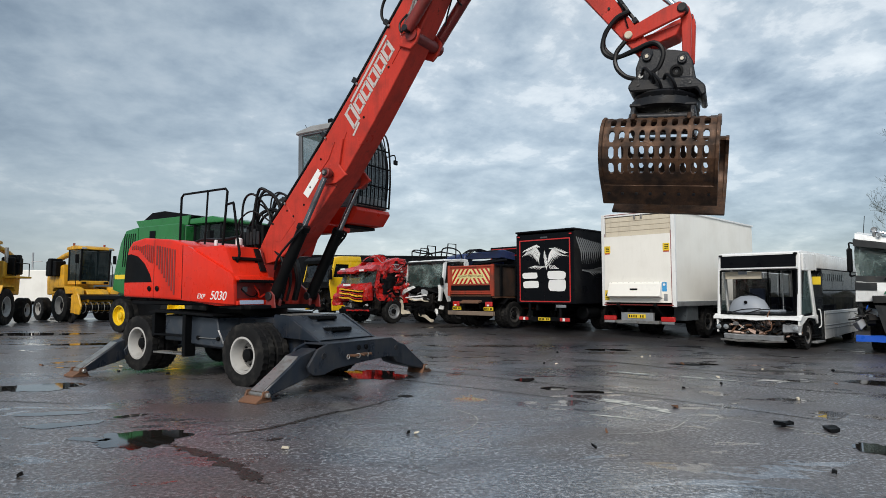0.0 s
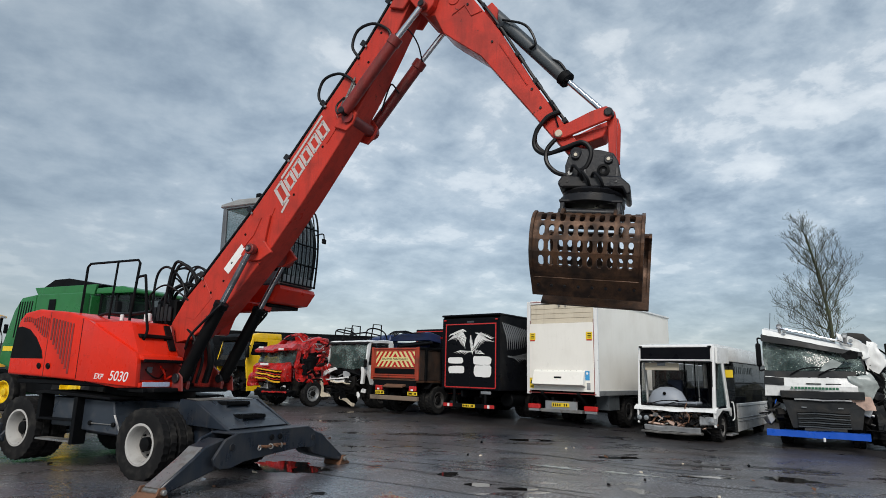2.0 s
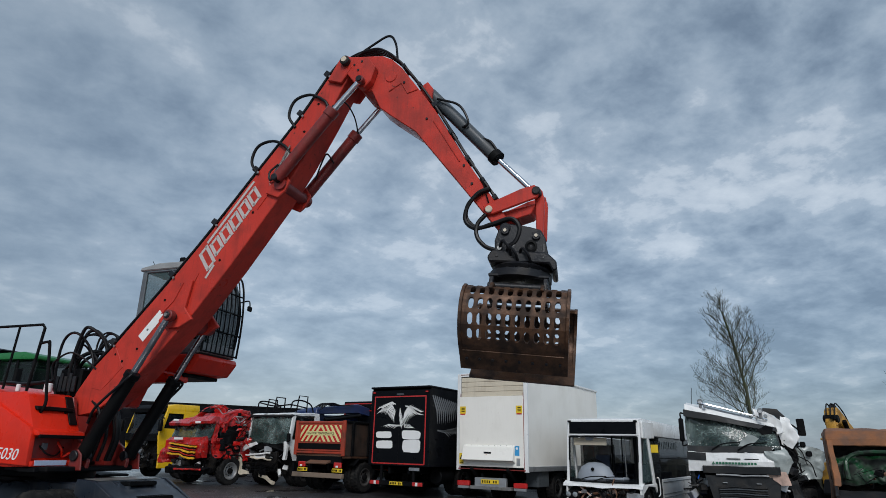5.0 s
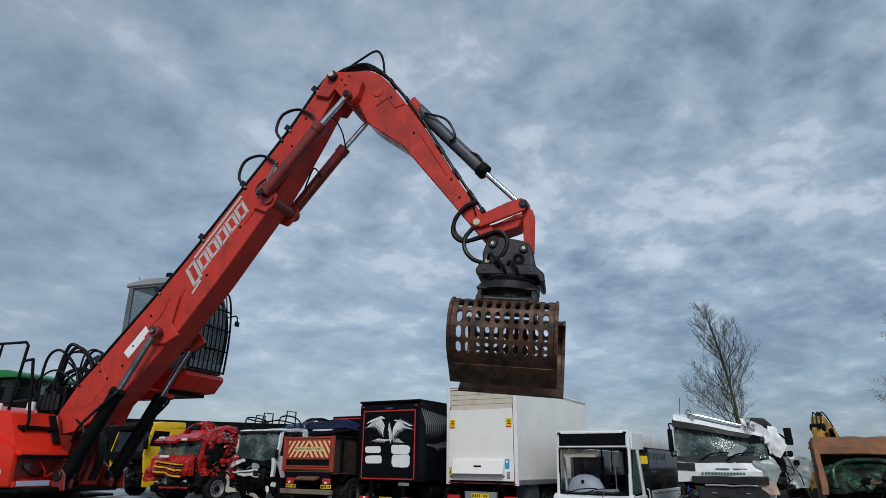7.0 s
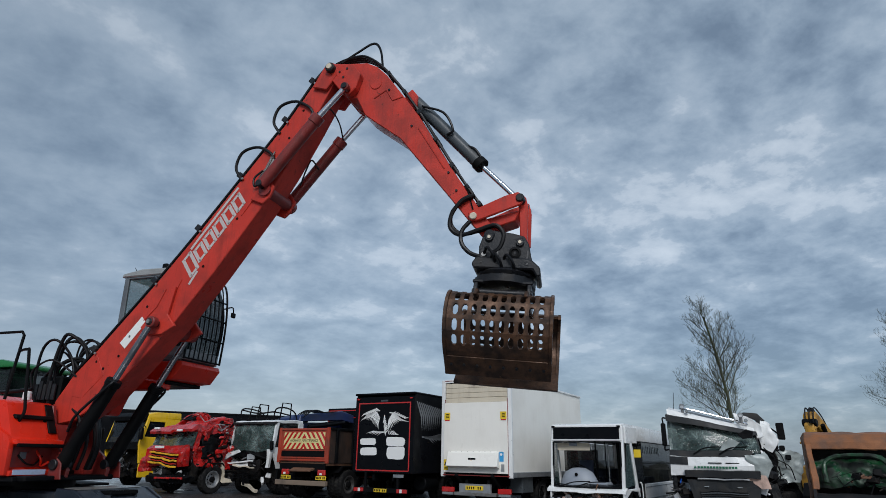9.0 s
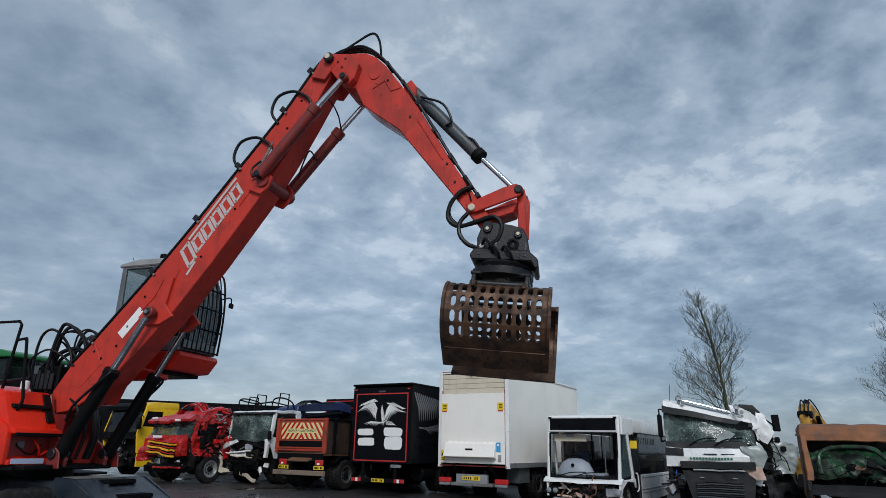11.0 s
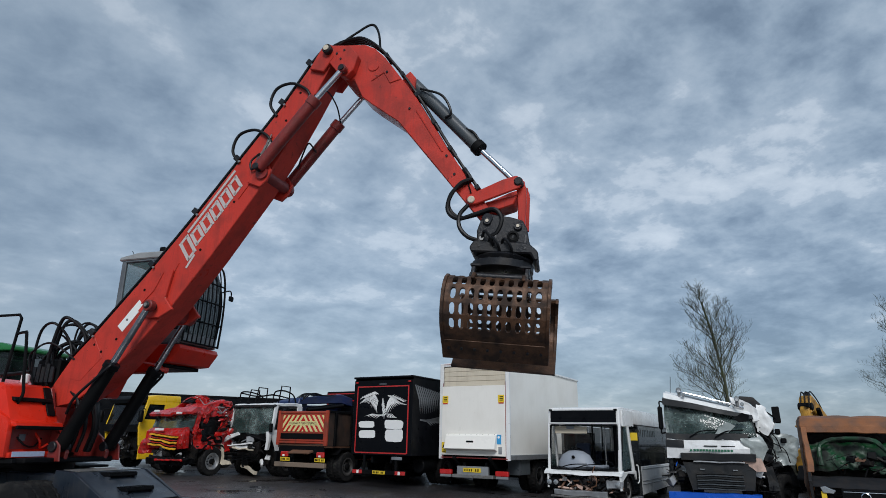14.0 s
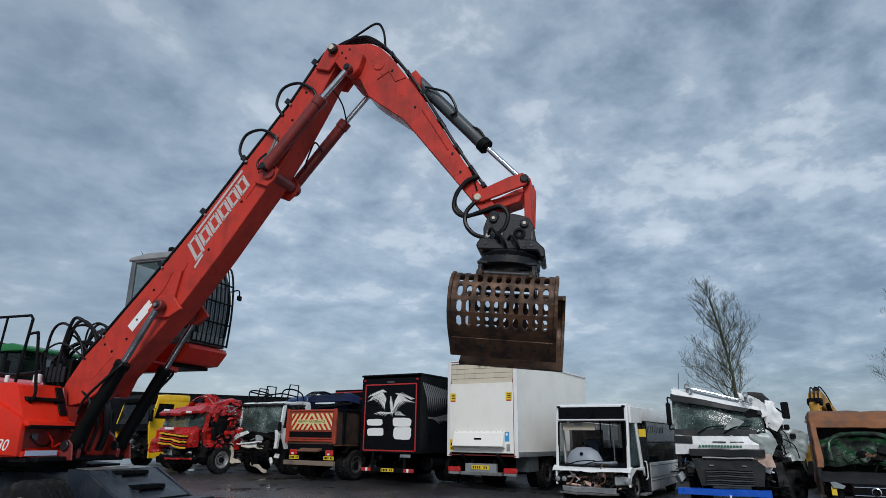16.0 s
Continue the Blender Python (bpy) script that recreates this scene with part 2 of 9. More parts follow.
GREASED = mat("greasy_piston_rod", (0.30, 0.31, 0.33), 0.22, metal=1.0, vary=0.15, bump=0.02, dirt=0.5, dirt_col=(0.03, 0.028, 0.026), rough_vary=0.08)
STEEL = mat("worn_bare_steel", (0.38, 0.37, 0.35), 0.4, metal=0.8, vary=0.2, bump=0.2, dirt=0.5, dirt_col=(0.12, 0.08, 0.05), dirt_scale=8)
GREY_CYL = mat("grey_cylinder_paint", (0.060, 0.070, 0.078), 0.38, vary=0.15, bump=0.04, dirt=0.25)
RUST = mat("brown_worn_grab_steel", (0.112, 0.055, 0.028), 0.44, metal=0.35, vary=0.55, scale=5, grain=55, bump=0.45, dirt=0.85, dirt_col=(0.024, 0.017, 0.014), dirt_scale=4.5, dirt_edge=0.50, streak=0.55, chips=0.5, chip_col=(0.26, 0.15, 0.085))
RUST_PLATE = mat("rusty_foot_plate", (0.16, 0.075, 0.04), 0.75, vary=0.4, bump=0.5, dirt=0.5)
WHITE = mat("white_vehicle_paint", (0.80, 0.81, 0.80), 0.30, vary=0.04, scale=1.0, bump=0.01, coat=0.1, dirt=0.22, dirt_col=(0.38, 0.36, 0.33), dirt_scale=1.3, streak=0.22, chips=0.5, chip_col=(0.12, 0.10, 0.085))
CREAM = mat("cream_shutter_panel", (0.62, 0.55, 0.43), 0.5, vary=0.08, bump=0.02, dirt=0.3, dirt_col=(0.38, 0.32, 0.24), streak=0.25)
BOX_WHITE = mat("white_grp_box_panel", (0.87, 0.845, 0.78), 0.4, vary=0.04, scale=0.8, bump=0.02, dirt=0.2, dirt_col=(0.54, 0.50, 0.43), dirt_scale=1.0, streak=0.07, chips=0.12, chip_col=(0.42, 0.38, 0.32))
BOX_BLACK = mat("black_box_panel", (0.0035, 0.004, 0.0055), 0.35, vary=0.2, bump=0.02, spec=0.10, dirt=0.2, dirt_col=(0.012, 0.012, 0.013))
GLASS = glass("dark_vehicle_glass", (0.008, 0.010, 0.012), 0.04, 0.6)
CAB_GLASS = glass("green_cab_glass", (0.10, 0.16, 0.16), 0.03, 0.30)
SCREEN_GLASS = glass("dark_teal_screen_glass", (0.008, 0.018, 0.021), 0.05, 0.88)
SHATTER = crazed_glass()
YELLOW = mat("yellow_cab_paint", (0.88, 0.54, 0.012), 0.32, vary=0.06, bump=0.01, coat=0.2, dirt=0.2, dirt_col=(0.36, 0.22, 0.03), streak=0.15, chips=0.3)
FARM_YELLOW = mat("yellow_farm_machine_paint", (0.68, 0.35, 0.018), 0.42, vary=0.18, bump=0.03, dirt=0.42, dirt_col=(0.20, 0.12, 0.04), dirt_scale=2.6, dirt_edge=0.56, streak=0.4, chips=0.3)
GREEN = mat("green_combine_paint", (0.018, 0.16, 0.040), 0.35, vary=0.12, bump=0.02, coat=0.2, dirt=0.25, dirt_col=(0.02, 0.07, 0.03))
LAMP_RED = mat("red_lamp_lens", (0.48, 0.016, 0.014), 0.2, vary=0.1, bump=0.0, coat=0.5)
PLATE_YELLOW = mat("yellow_plate", (0.78, 0.55, 0.03), 0.4, vary=0.05, bump=0.0)
WHITE_MARK = mat("white_marking_film", (0.80, 0.80, 0.78), 0.5, vary=0.04, bump=0.0)
BLUE = mat("blue_bumper_paint", (0.012, 0.10, 0.55), 0.35, vary=0.1, bump=0.02, coat=0.2)
NAVY = mat("navy_crane_paint", (0.014, 0.030, 0.10), 0.4, vary=0.2, bump=0.05, dirt=0.3)
ORANGE_RED = mat("orange_red_tipper_paint", (0.36, 0.045, 0.020), 0.42, vary=0.2, bump=0.05, dirt=0.6, dirt_col=(0.09, 0.042, 0.028), streak=0.55, chips=0.7)
BURNT = mat("burnt_rusty_cab_sheet", (0.27, 0.10, 0.032), 0.75, vary=0.45, scale=2.0, bump=0.4, dirt=0.75, dirt_col=(0.10, 0.065, 0.05), dirt_scale=2.0, dirt_edge=0.50)
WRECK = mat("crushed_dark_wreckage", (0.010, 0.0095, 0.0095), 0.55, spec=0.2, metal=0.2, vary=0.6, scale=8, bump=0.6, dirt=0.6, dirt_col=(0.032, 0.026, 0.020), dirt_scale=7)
ALU = mat("dull_aluminium", (0.42, 0.43, 0.44), 0.42, metal=0.7, vary=0.15, bump=0.1, dirt=0.4, dirt_col=(0.15, 0.14, 0.13), dirt_scale=5)

# ---- building helpers ----


def part(name, bm, material, parent=None, label="", smooth=False, kind=""):
    bmesh.ops.recalc_face_normals(bm, faces=bm.faces)
    me = bpy.data.meshes.new(name)
    bm.to_mesh(me)
    bm.free()
    me.materials.append(material)
    if smooth:
        for p in me.polygons:
            p.use_smooth = True
        me.set_sharp_from_angle(angle=radians(38))
    ob = new(name, me)
    ob.parent = parent
    return tagged(ob, label, kind=kind)


def thing(name, m, label, category, group=""):
    ob = new(name)
    ob.empty_display_size = 0.3
    ob.matrix_world = m
    return tagged(ob, label, category, group)


def bevel(bm, w, seg=2, ang=28):
    if w:
        es = [e for e in bm.edges if len(e.link_faces) == 2 and e.calc_face_angle(0) > radians(ang)]
        bmesh.ops.bevel(bm, geom=es, offset=w, segments=seg, profile=0.6, affect="EDGES", clamp_overlap=True)
    return bm


def box(x0, x1, y0, y1, z0, z1, w=0.015, bm=None, rot=None):
    """A box between two corners; rot: a matrix applied about the origin afterwards."""
    add = bmesh.new()
    bmesh.ops.create_cube(add, size=1, matrix=Matrix.Translation(((x0 + x1) / 2, (y0 + y1) / 2, (z0 + z1) / 2)) @ Matrix.Diagonal((x1 - x0, y1 - y0, z1 - z0, 1)))
    w = min(w, 0.3 * min(abs(x1 - x0), abs(y1 - y0), abs(z1 - z0)))
    bevel(add, w, 1)
    if rot:
        bmesh.ops.transform(add, matrix=rot, verts=add.verts)
    return join(add, bm)


def join(add, bm):
    if bm is None:
        return add
    me = bpy.data.meshes.new("scratch")
    add.to_mesh(me)
    add.free()
    bm.from_mesh(me)
    bpy.data.meshes.remove(me)
    return bm


def prism(outline, a, b, axis="y", w=0.01, bm=None, seg=1):
    """A flat outline pushed from a to b. axis y: outline in (x, z); axis x: in (y, z); axis z: in (x, y)."""
    add = bmesh.new()

    def at(p, q, c):
        return {"y": (p, c, q), "x": (c, p, q), "z": (p, q, c)}[axis]

    lo = [add.verts.new(at(p, q, a)) for p, q in outline]
    hi = [add.verts.new(at(p, q, b)) for p, q in outline]
    add.faces.new(lo)
    add.faces.new(hi)
    n = len(outline)
    for i in range(n):
        add.faces.new((lo[i], lo[(i + 1) % n], hi[(i + 1) % n], hi[i]))
    bmesh.ops.recalc_face_normals(add, faces=add.faces)
    bevel(add, w, seg)
    return join(add, bm)


def rod(p, q, r, r2=None, n=16, bm=None, w=0.0):
    """A round bar from p to q."""
    p, q = Vector(p), Vector(q)
    add = bmesh.new()
    m = Matrix.Translation((p + q) / 2) @ (q - p).to_track_quat("Z", "Y").to_matrix().to_4x4()
    bmesh.ops.create_cone(add, cap_ends=True, segments=n, radius1=r, radius2=r if r2 is None else r2, depth=(q - p).length, matrix=m)
    bevel(add, w, 1, 60)
    return join(add, bm)


def lathe(profile, n=28, bm=None, m=None):
    """Turns a profile of (radius, along) round the y axis. The ends are closed where the radius is 0."""
    add = bmesh.new()
    rings = []
    for r, y in profile:
        rings.append([add.verts.new((r * math.cos(2 * math.pi * i / n), y, r * math.sin(2 * math.pi * i / n))) for i in range(n)] if r > 1e-6 else [add.verts.new((0, y, 0))])
    for a, b in zip(rings, rings[1:]):
        for i in range(n):
            j = (i + 1) % n
            f = [a[i % len(a)], a[j % len(a)], b[j % len(b)], b[i % len(b)]]
            f = list(dict.fromkeys(f))
            if len(f) > 2:
                add.faces.new(f)
    if m:
        bmesh.ops.transform(add, matrix=m, verts=add.verts)
    return join(add, bm)


def spline(pts, steps=6):
    pts = [Vector(p) for p in pts]
    ext = [2 * pts[0] - pts[1]] + pts + [2 * pts[-1] - pts[-2]]
    out = []
    for i in range(1, len(ext) - 2):
        a, b, c, d = ext[i - 1:i + 3]
        for k in range(steps):
            t = k / steps
            out.append(0.5 * ((2 * b) + (c - a) * t + (2 * a - 5 * b + 4 * c - d) * t * t + (3 * b - a - 3 * c + d) * t ** 3))
    return out + [pts[-1]]


def hose(pts, r, n=8, steps=6, bm=None, smooth=True):
    """A round tube along points."""
    ps = spline(pts, steps) if smooth else [Vector(p) for p in pts]
    add = bmesh.new()
    rings, side = [], None
    for i, p in enumerate(ps):
        t = (ps[min(i + 1, len(ps) - 1)] - ps[max(i - 1, 0)]).normalized()
        if side is None:
            side = t.orthogonal().normalized()
        side = (side - t * side.dot(t)).normalized()
        other = t.cross(side)
        rings.append([add.verts.new(p + r * (math.cos(2 * math.pi * k / n) * side + math.sin(2 * math.pi * k / n) * other)) for k in range(n)])
    for a, b in zip(rings, rings[1:]):
        for k in range(n):
            add.faces.new((a[k], a[(k + 1) % n], b[(k + 1) % n], b[k]))
    add.faces.new(rings[0])
    add.faces.new(rings[-1])
    return join(add, bm)


def crumple(bm, amount, scale=2.0, cuts=0, seed=0.0, keep=None):
    """Dents a mesh as a crash would."""
    if cuts:
        bmesh.ops.subdivide_edges(bm, edges=list(bm.edges), cuts=cuts, use_grid_fill=True)
    for v in bm.verts:
        k = keep(v.co) if keep else 1.0
        v.co += k * amount * noise.noise_vector(v.co * scale + Vector((seed, seed * 0.7, 3.1)))
    return bm


def words(text, size, m, material, parent, name="lettering", depth=0.004, label="", align="CENTER", shear=0.0):
    cu = bpy.data.curves.new(name, "FONT")
    cu.body, cu.size, cu.extrude, cu.align_x, cu.align_y = text, size, depth, align, "CENTER"
    cu.shear = shear
    tmp = bpy.data.objects.new(name, cu)
    scene.collection.objects.link(tmp)
    bpy.context.view_layer.update()
    me = bpy.data.meshes.new_from_object(tmp.evaluated_get(bpy.context.evaluated_depsgraph_get()))
    bpy.data.objects.remove(tmp)
    me.materials.append(material)
    ob = new(name, me)
    ob.parent = parent
    ob.matrix_local = m
    return tagged(ob, label)


FACE_SIDE = pose(0, 0, 0, 90, 0, 0)      # writing that faces -y
FACE_END = pose(0, 0, 0, 90, 0, -90)     # writing that faces -x

# ---- ground ----


def step01(a, b, v):
    t = min(1.0, max(0.0, (v - a) / (b - a)))
    return t * t * (3 - 2 * t)


def ground_z(x, y):
    """The yard lies level and lifts a little under the parked row."""
    lift = 0.32 * step01(15, 26, y) * step01(-13, -5, x) * (1 - step01(6.5, 10.5, x) * (1 - step01(24, 34, y)))
    return lift * (1 - step01(60, 120, y))


def ground_material():
    ma = bpy.data.materials.new("wet_asphalt")
    ma.use_nodes = True
    nt = ma.node_tree
    N, L = nt.nodes.new, nt.links.new
    b = nt.nodes["Principled BSDF"]
    co = N("ShaderNodeTexCoord").outputs["Object"]

    def tex(s, detail=5, rough=0.55, stretch=(1, 1, 1), off=(0, 0, 0), dist=0.0):
        mp = N("ShaderNodeMapping")
        mp.inputs["Scale"].default_value, mp.inputs["Location"].default_value = stretch, off
        L(co, mp.inputs[0])
        n = N("ShaderNodeTexNoise")
        n.inputs["Scale"].default_value, n.inputs["Detail"].default_value = s, detail
        n.inputs["Roughness"].default_value, n.inputs["Distortion"].default_value = rough, dist
        L(mp.outputs[0], n.inputs["Vector"])
        return n.outputs["Fac"]

    def rng(v, a, b_, c, d):
        r = N("ShaderNodeMapRange")
        r.interpolation_type = "SMOOTHSTEP"
        L(v, r.inputs[0])
        for i, q in enumerate((a, b_, c, d)):
            r.inputs[i + 1].default_value = q
        return r.outputs[0]

    def mix(f, a, b_, mode="MIX"):
        m = N("ShaderNodeMix")
        m.data_type, m.blend_type = "RGBA", mode
        for i, v in ((0, f), (6, a), (7, b_)):
            if isinstance(v, tuple):
                m.inputs[i].default_value = (*v, 1)
            elif isinstance(v, float):
                m.inputs[i].default_value = v
            else:
                L(v, m.inputs[i])
        return m.outputs[2]

    def mth(op, a, b_):
        m = N("ShaderNodeMath")
        m.operation, m.use_clamp = op, True
        for i, v in enumerate((a, b_)):
            if isinstance(v, (int, float)):
                m.inputs[i].default_value = v
            else:
                L(v, m.inputs[i])
        return m.outputs[0]

    base = mix(rng(tex(0.35, 6), 0.35, 0.65, 0, 1), (0.058, 0.066, 0.083), (0.128, 0.144, 0.178))
    # brown silt washed along the yard
    silt = rng(tex(0.16, 8, 0.66, (1, 1.7, 1), (4, 9, 0), 0.5), 0.40, 0.56, 0, 1)
    base = mix(mth("MULTIPLY", silt, 0.75), base, (0.108, 0.079, 0.068))
    # paler strips of old patching that run along the yard
    strip = rng(tex(0.5, 6, 0.6, (0.35, 1.6, 1), (1, 3, 0), 0.8), 0.56, 0.68, 0, 1)
    base = mix(mth("MULTIPLY", strip, 0.55), base, (0.115, 0.115, 0.118))
    # stone chips in the worn binder, made paler to paint in their wet glints
    chips = tex(21, 4, 0.66)
    worn = rng(tex(0.55, 6, 0.6, (1, 1, 1), (11, 3, 0)), 0.40, 0.60, 0.15, 1)
    base = mix(mth("MULTIPLY", rng(chips, 0.53, 0.56, 0, 1), mth("MULTIPLY", worn, 0.85)), base, (0.44, 0.445, 0.465))
    base = mix(rng(tex(30, 3, 0.65, (1, 1, 1), (5, 5, 0)), 0.52, 0.56, 0, 0.85), base, (0.022, 0.021, 0.021))
    # broken joints and cracks at two sizes
    nz = N("ShaderNodeTexNoise")
    nz.inputs["Scale"].default_value, nz.inputs["Detail"].default_value = 0.9, 8
    L(co, nz.inputs["Vector"])
    wv = N("ShaderNodeVectorMath")
    wv.operation = "MULTIPLY_ADD"
    L(nz.outputs["Color"], wv.inputs[0])
    wv.inputs[1].default_value = (2.0, 2.0, 0)
    L(co, wv.inputs[2])

    def net(scale, a, b_, off):
        vo = N("ShaderNodeTexVoronoi")
        vo.feature = "DISTANCE_TO_EDGE"
        vo.inputs["Scale"].default_value = scale
        L(wv.outputs[0], vo.inputs["Vector"])
        c = rng(vo.outputs["Distance"], a, b_, 1, 0)
        return mth("MULTIPLY", c, rng(tex(0.45, 4, 0.55, (1, 1, 1), off), 0.52, 0.60, 0, 1))

    crack = mth("MAXIMUM", net(0.30, 0.006, 0.014, (2, 7, 0)), net(0.95, 0.012, 0.028, (8, 1, 0)))
    vein = net(0.22, 0.010, 0.022, (14, 3, 0))
    base = mix(mth("MULTIPLY", vein, 0.5), base, (0.15, 0.145, 0.135))
    base = mix(mth("MULTIPLY", crack, 0.60), base, (0.012, 0.010, 0.009))
    grit = tex(11, 7, 0.7, (1, 1, 1), (9, 2, 0))
    base = mix(rng(grit, 0.50, 0.62, 0, 0.40), base, (0.020, 0.018, 0.017))
    base = mix(rng(grit, 0.34, 0.46, 0.35, 0), base, (0.085, 0.083, 0.080))
    # wet brown mud and the shade under the parked row, painted as one dark band
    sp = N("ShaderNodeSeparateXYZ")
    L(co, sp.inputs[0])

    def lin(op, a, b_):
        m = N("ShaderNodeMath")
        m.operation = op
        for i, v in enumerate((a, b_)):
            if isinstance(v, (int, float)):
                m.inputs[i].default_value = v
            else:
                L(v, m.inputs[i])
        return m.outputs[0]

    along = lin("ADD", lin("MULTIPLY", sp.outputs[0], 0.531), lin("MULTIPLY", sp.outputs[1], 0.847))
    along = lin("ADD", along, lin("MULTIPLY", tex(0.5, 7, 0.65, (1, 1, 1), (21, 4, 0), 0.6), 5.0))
    mud_shade = mth("MULTIPLY", rng(along, 19.2, 22.0, 0, 1), rng(sp.outputs[0], -9.0, -5.0, 0, 1))
    base = mix(mth("MULTIPLY", mud_shade, 0.72), base, (0.016, 0.013, 0.011))
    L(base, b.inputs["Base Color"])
    # a skin of rain water over the stones
    b.inputs["Coat Roughness"].default_value, b.inputs["Coat IOR"].default_value = 0.17, 1.4
    # water film: smooth where it stands, matt where stones break through
    wet = tex(0.30, 9, 0.68, (0.8, 1.5, 1), (0, 20, 0), 0.7)
    film = rng(wet, 0.40, 0.58, 0, 1)
    L(mth("MULTIPLY", mth("MULTIPLY", mth("MULTIPLY", rng(wet, 0.34, 0.52, 0.15, 1.0), rng(silt, 0.0, 1.0, 1.0, 0.55)), rng(mud_shade, 0.0, 1.0, 1.0, 0.38)), rng(chips, 0.42, 0.53, 0.20, 1.0)), b.inputs["Coat Weight"])
    ro = mix(film, (0.46, 0.46, 0.46), (0.24, 0.24, 0.24))
    ro = mix(mth("MULTIPLY", silt, 0.7), ro, (0.50, 0.50, 0.50))
    ro = mix(rng(chips, 0.46, 0.56, 0, 0.5), ro, (0.16, 0.16, 0.16))
    pools = mth("MULTIPLY", rng(tex(1.0, 8, 0.62, (0.75, 1.5, 1), (6, 13, 0), 0.5), 0.565, 0.590, 0, 1), rng(tex(0.22, 4, 0.5, (1, 1.2, 1), (3, 8, 0)), 0.44, 0.56, 0.0, 1.0))
    pools = mth("MAXIMUM", pools, rng(wet, 0.63, 0.65, 0, 1))
    ro = mix(mth("MULTIPLY", mud_shade, 0.7), ro, (0.52, 0.52, 0.52))
    ro = mix(pools, ro, (0.03, 0.03, 0.03))
    L(ro, b.inputs["Roughness"])
    L(rng(mud_shade, 0.0, 1.0, 0.75, 0.30), b.inputs["Specular IOR Level"])
    h = mth("ADD", mth("MULTIPLY", chips, 0.40), mth("MULTIPLY", grit, 0.60))
    h = mth("SUBTRACT", h, mth("MULTIPLY", crack, 0.35))
    h = mix(pools, h, (0.42, 0.42, 0.42))
    bp = N("ShaderNodeBump")
    bp.inputs["Strength"].default_value, bp.inputs["Distance"].default_value = 0.8, 0.018
    L(h, bp.inputs["Height"])
    L(bp.outputs[0], b.inputs["Normal"])
    cb = N("ShaderNodeBump")
    cb.inputs["Strength"].default_value, cb.inputs["Distance"].default_value = 0.55, 0.014
    L(h, cb.inputs["Height"])
    L(cb.outputs[0], b.inputs["Coat Normal"])
    return ma


def build_ground():
    bm = bmesh.new()
    xs = [-2500, -900, -300, -120, -60] + [-40 + 1.0 * i for i in range(91)] + [70, 120, 300, 900, 2500]
    ys = [-2500, -900, -300, -100, -40] + [-20 + 1.0 * i for i in range(81)] + [80, 120, 300, 900, 2500]
    grid = [[bm.verts.new((x, y, ground_z(x, y))) for x in xs] for y in ys]
    for a, b in zip(grid, grid[1:]):
        for i in range(len(xs) - 1):
            bm.faces.new((a[i], a[i + 1], b[i + 1], b[i]))
    tagged(part("ground", bm, ground_material(), smooth=True), "wet worn asphalt yard with silt and puddles", "ground", kind="structure")


build_ground()

WATER = mat("standing_water", (0.016, 0.014, 0.012), 0.03, vary=0.2, bump=0.0, rough_vary=0.02, spec=1.0)
PATCH = mat("pale_worn_concrete", (0.52, 0.51, 0.46), 0.4, vary=0.35, scale=4, grain=30, bump=0.4, dirt=0.8, dirt_col=(0.13, 0.13, 0.135), dirt_scale=6, dirt_edge=0.54)
BREAK = mat("broken_wet_asphalt", (0.018, 0.014, 0.011), 0.30, vary=0.6, scale=10, grain=45, bump=0.8, dirt=0.5, dirt_col=(0.05, 0.034, 0.024), dirt_scale=9)


def blot(x, y, rx, ry, turn=0.0, seed=0.0, rough=1.0, up=0.005, n=48):
    """A flat patch with an uneven outline that lies on the yard."""
    bm = bmesh.new()
    ring = []
    c, s = math.cos(radians(turn)), math.sin(radians(turn))
    for i in range(n):
        a = 2 * math.pi * i / n
        ca, sa = math.cos(a), math.sin(a)
        k = 1 + rough * (0.45 * noise.noise((ca * 1.3 + seed, sa * 1.3, seed)) + 0.28 * noise.noise((ca * 4 + seed, sa * 4, seed + 5)) + 0.16 * noise.noise((ca * 11 + seed, sa * 11, seed + 8)))
        px, py = rx * k * ca, ry * k * sa
        X, Y = x + c * px - s * py, y + s * px + c * py
        ring.append(bm.verts.new((X, Y, ground_z(X, Y) + up)))
    bm.faces.new(ring)
    return bm


def puddle(x, y, rx, ry, turn=0.0, seed=0.0):
    tagged(part("puddle", blot(x, y, rx, ry, turn, seed, rough=0.75, n=96), WATER), "shallow rain puddle mirroring the sky", "puddle", "puddles on the yard", "structure")


def seam(line, width, seed, name, material, label):
    """A ragged strip along a line on the yard: a broken joint or a worn mark."""
    bm = bmesh.new()
    ps = spline([(x, y, 0) for x, y in line], 14)
    rows = []
    for i, p in enumerate(ps):
        t = (ps[min(i + 1, len(ps) - 1)] - ps[max(i - 1, 0)]).normalized()
        o = Vector((-t.y, t.x, 0))
        fade = min(1.0, 4 * i / len(ps) + 0.1, 4 * (len(ps) - 1 - i) / len(ps) + 0.1)
        q = p + o * 0.5 * width * noise.noise((i * 0.37, seed, 0))
        half = [width * fade * (0.55 + 0.9 * abs(noise.noise((i * 0.61, seed + k, 2)))) for k in (3, 7)]
        rows.append([bm.verts.new((v.x, v.y, ground_z(v.x, v.y) + 0.004)) for v in (q - o * half[0] / 2, q + o * half[1] / 2)])
    for a, b in zip(rows, rows[1:]):
        bm.faces.new((a[0], b[0], b[1], a[1]))
    tagged(part(name, bm, material), label, "ground", kind="structure")


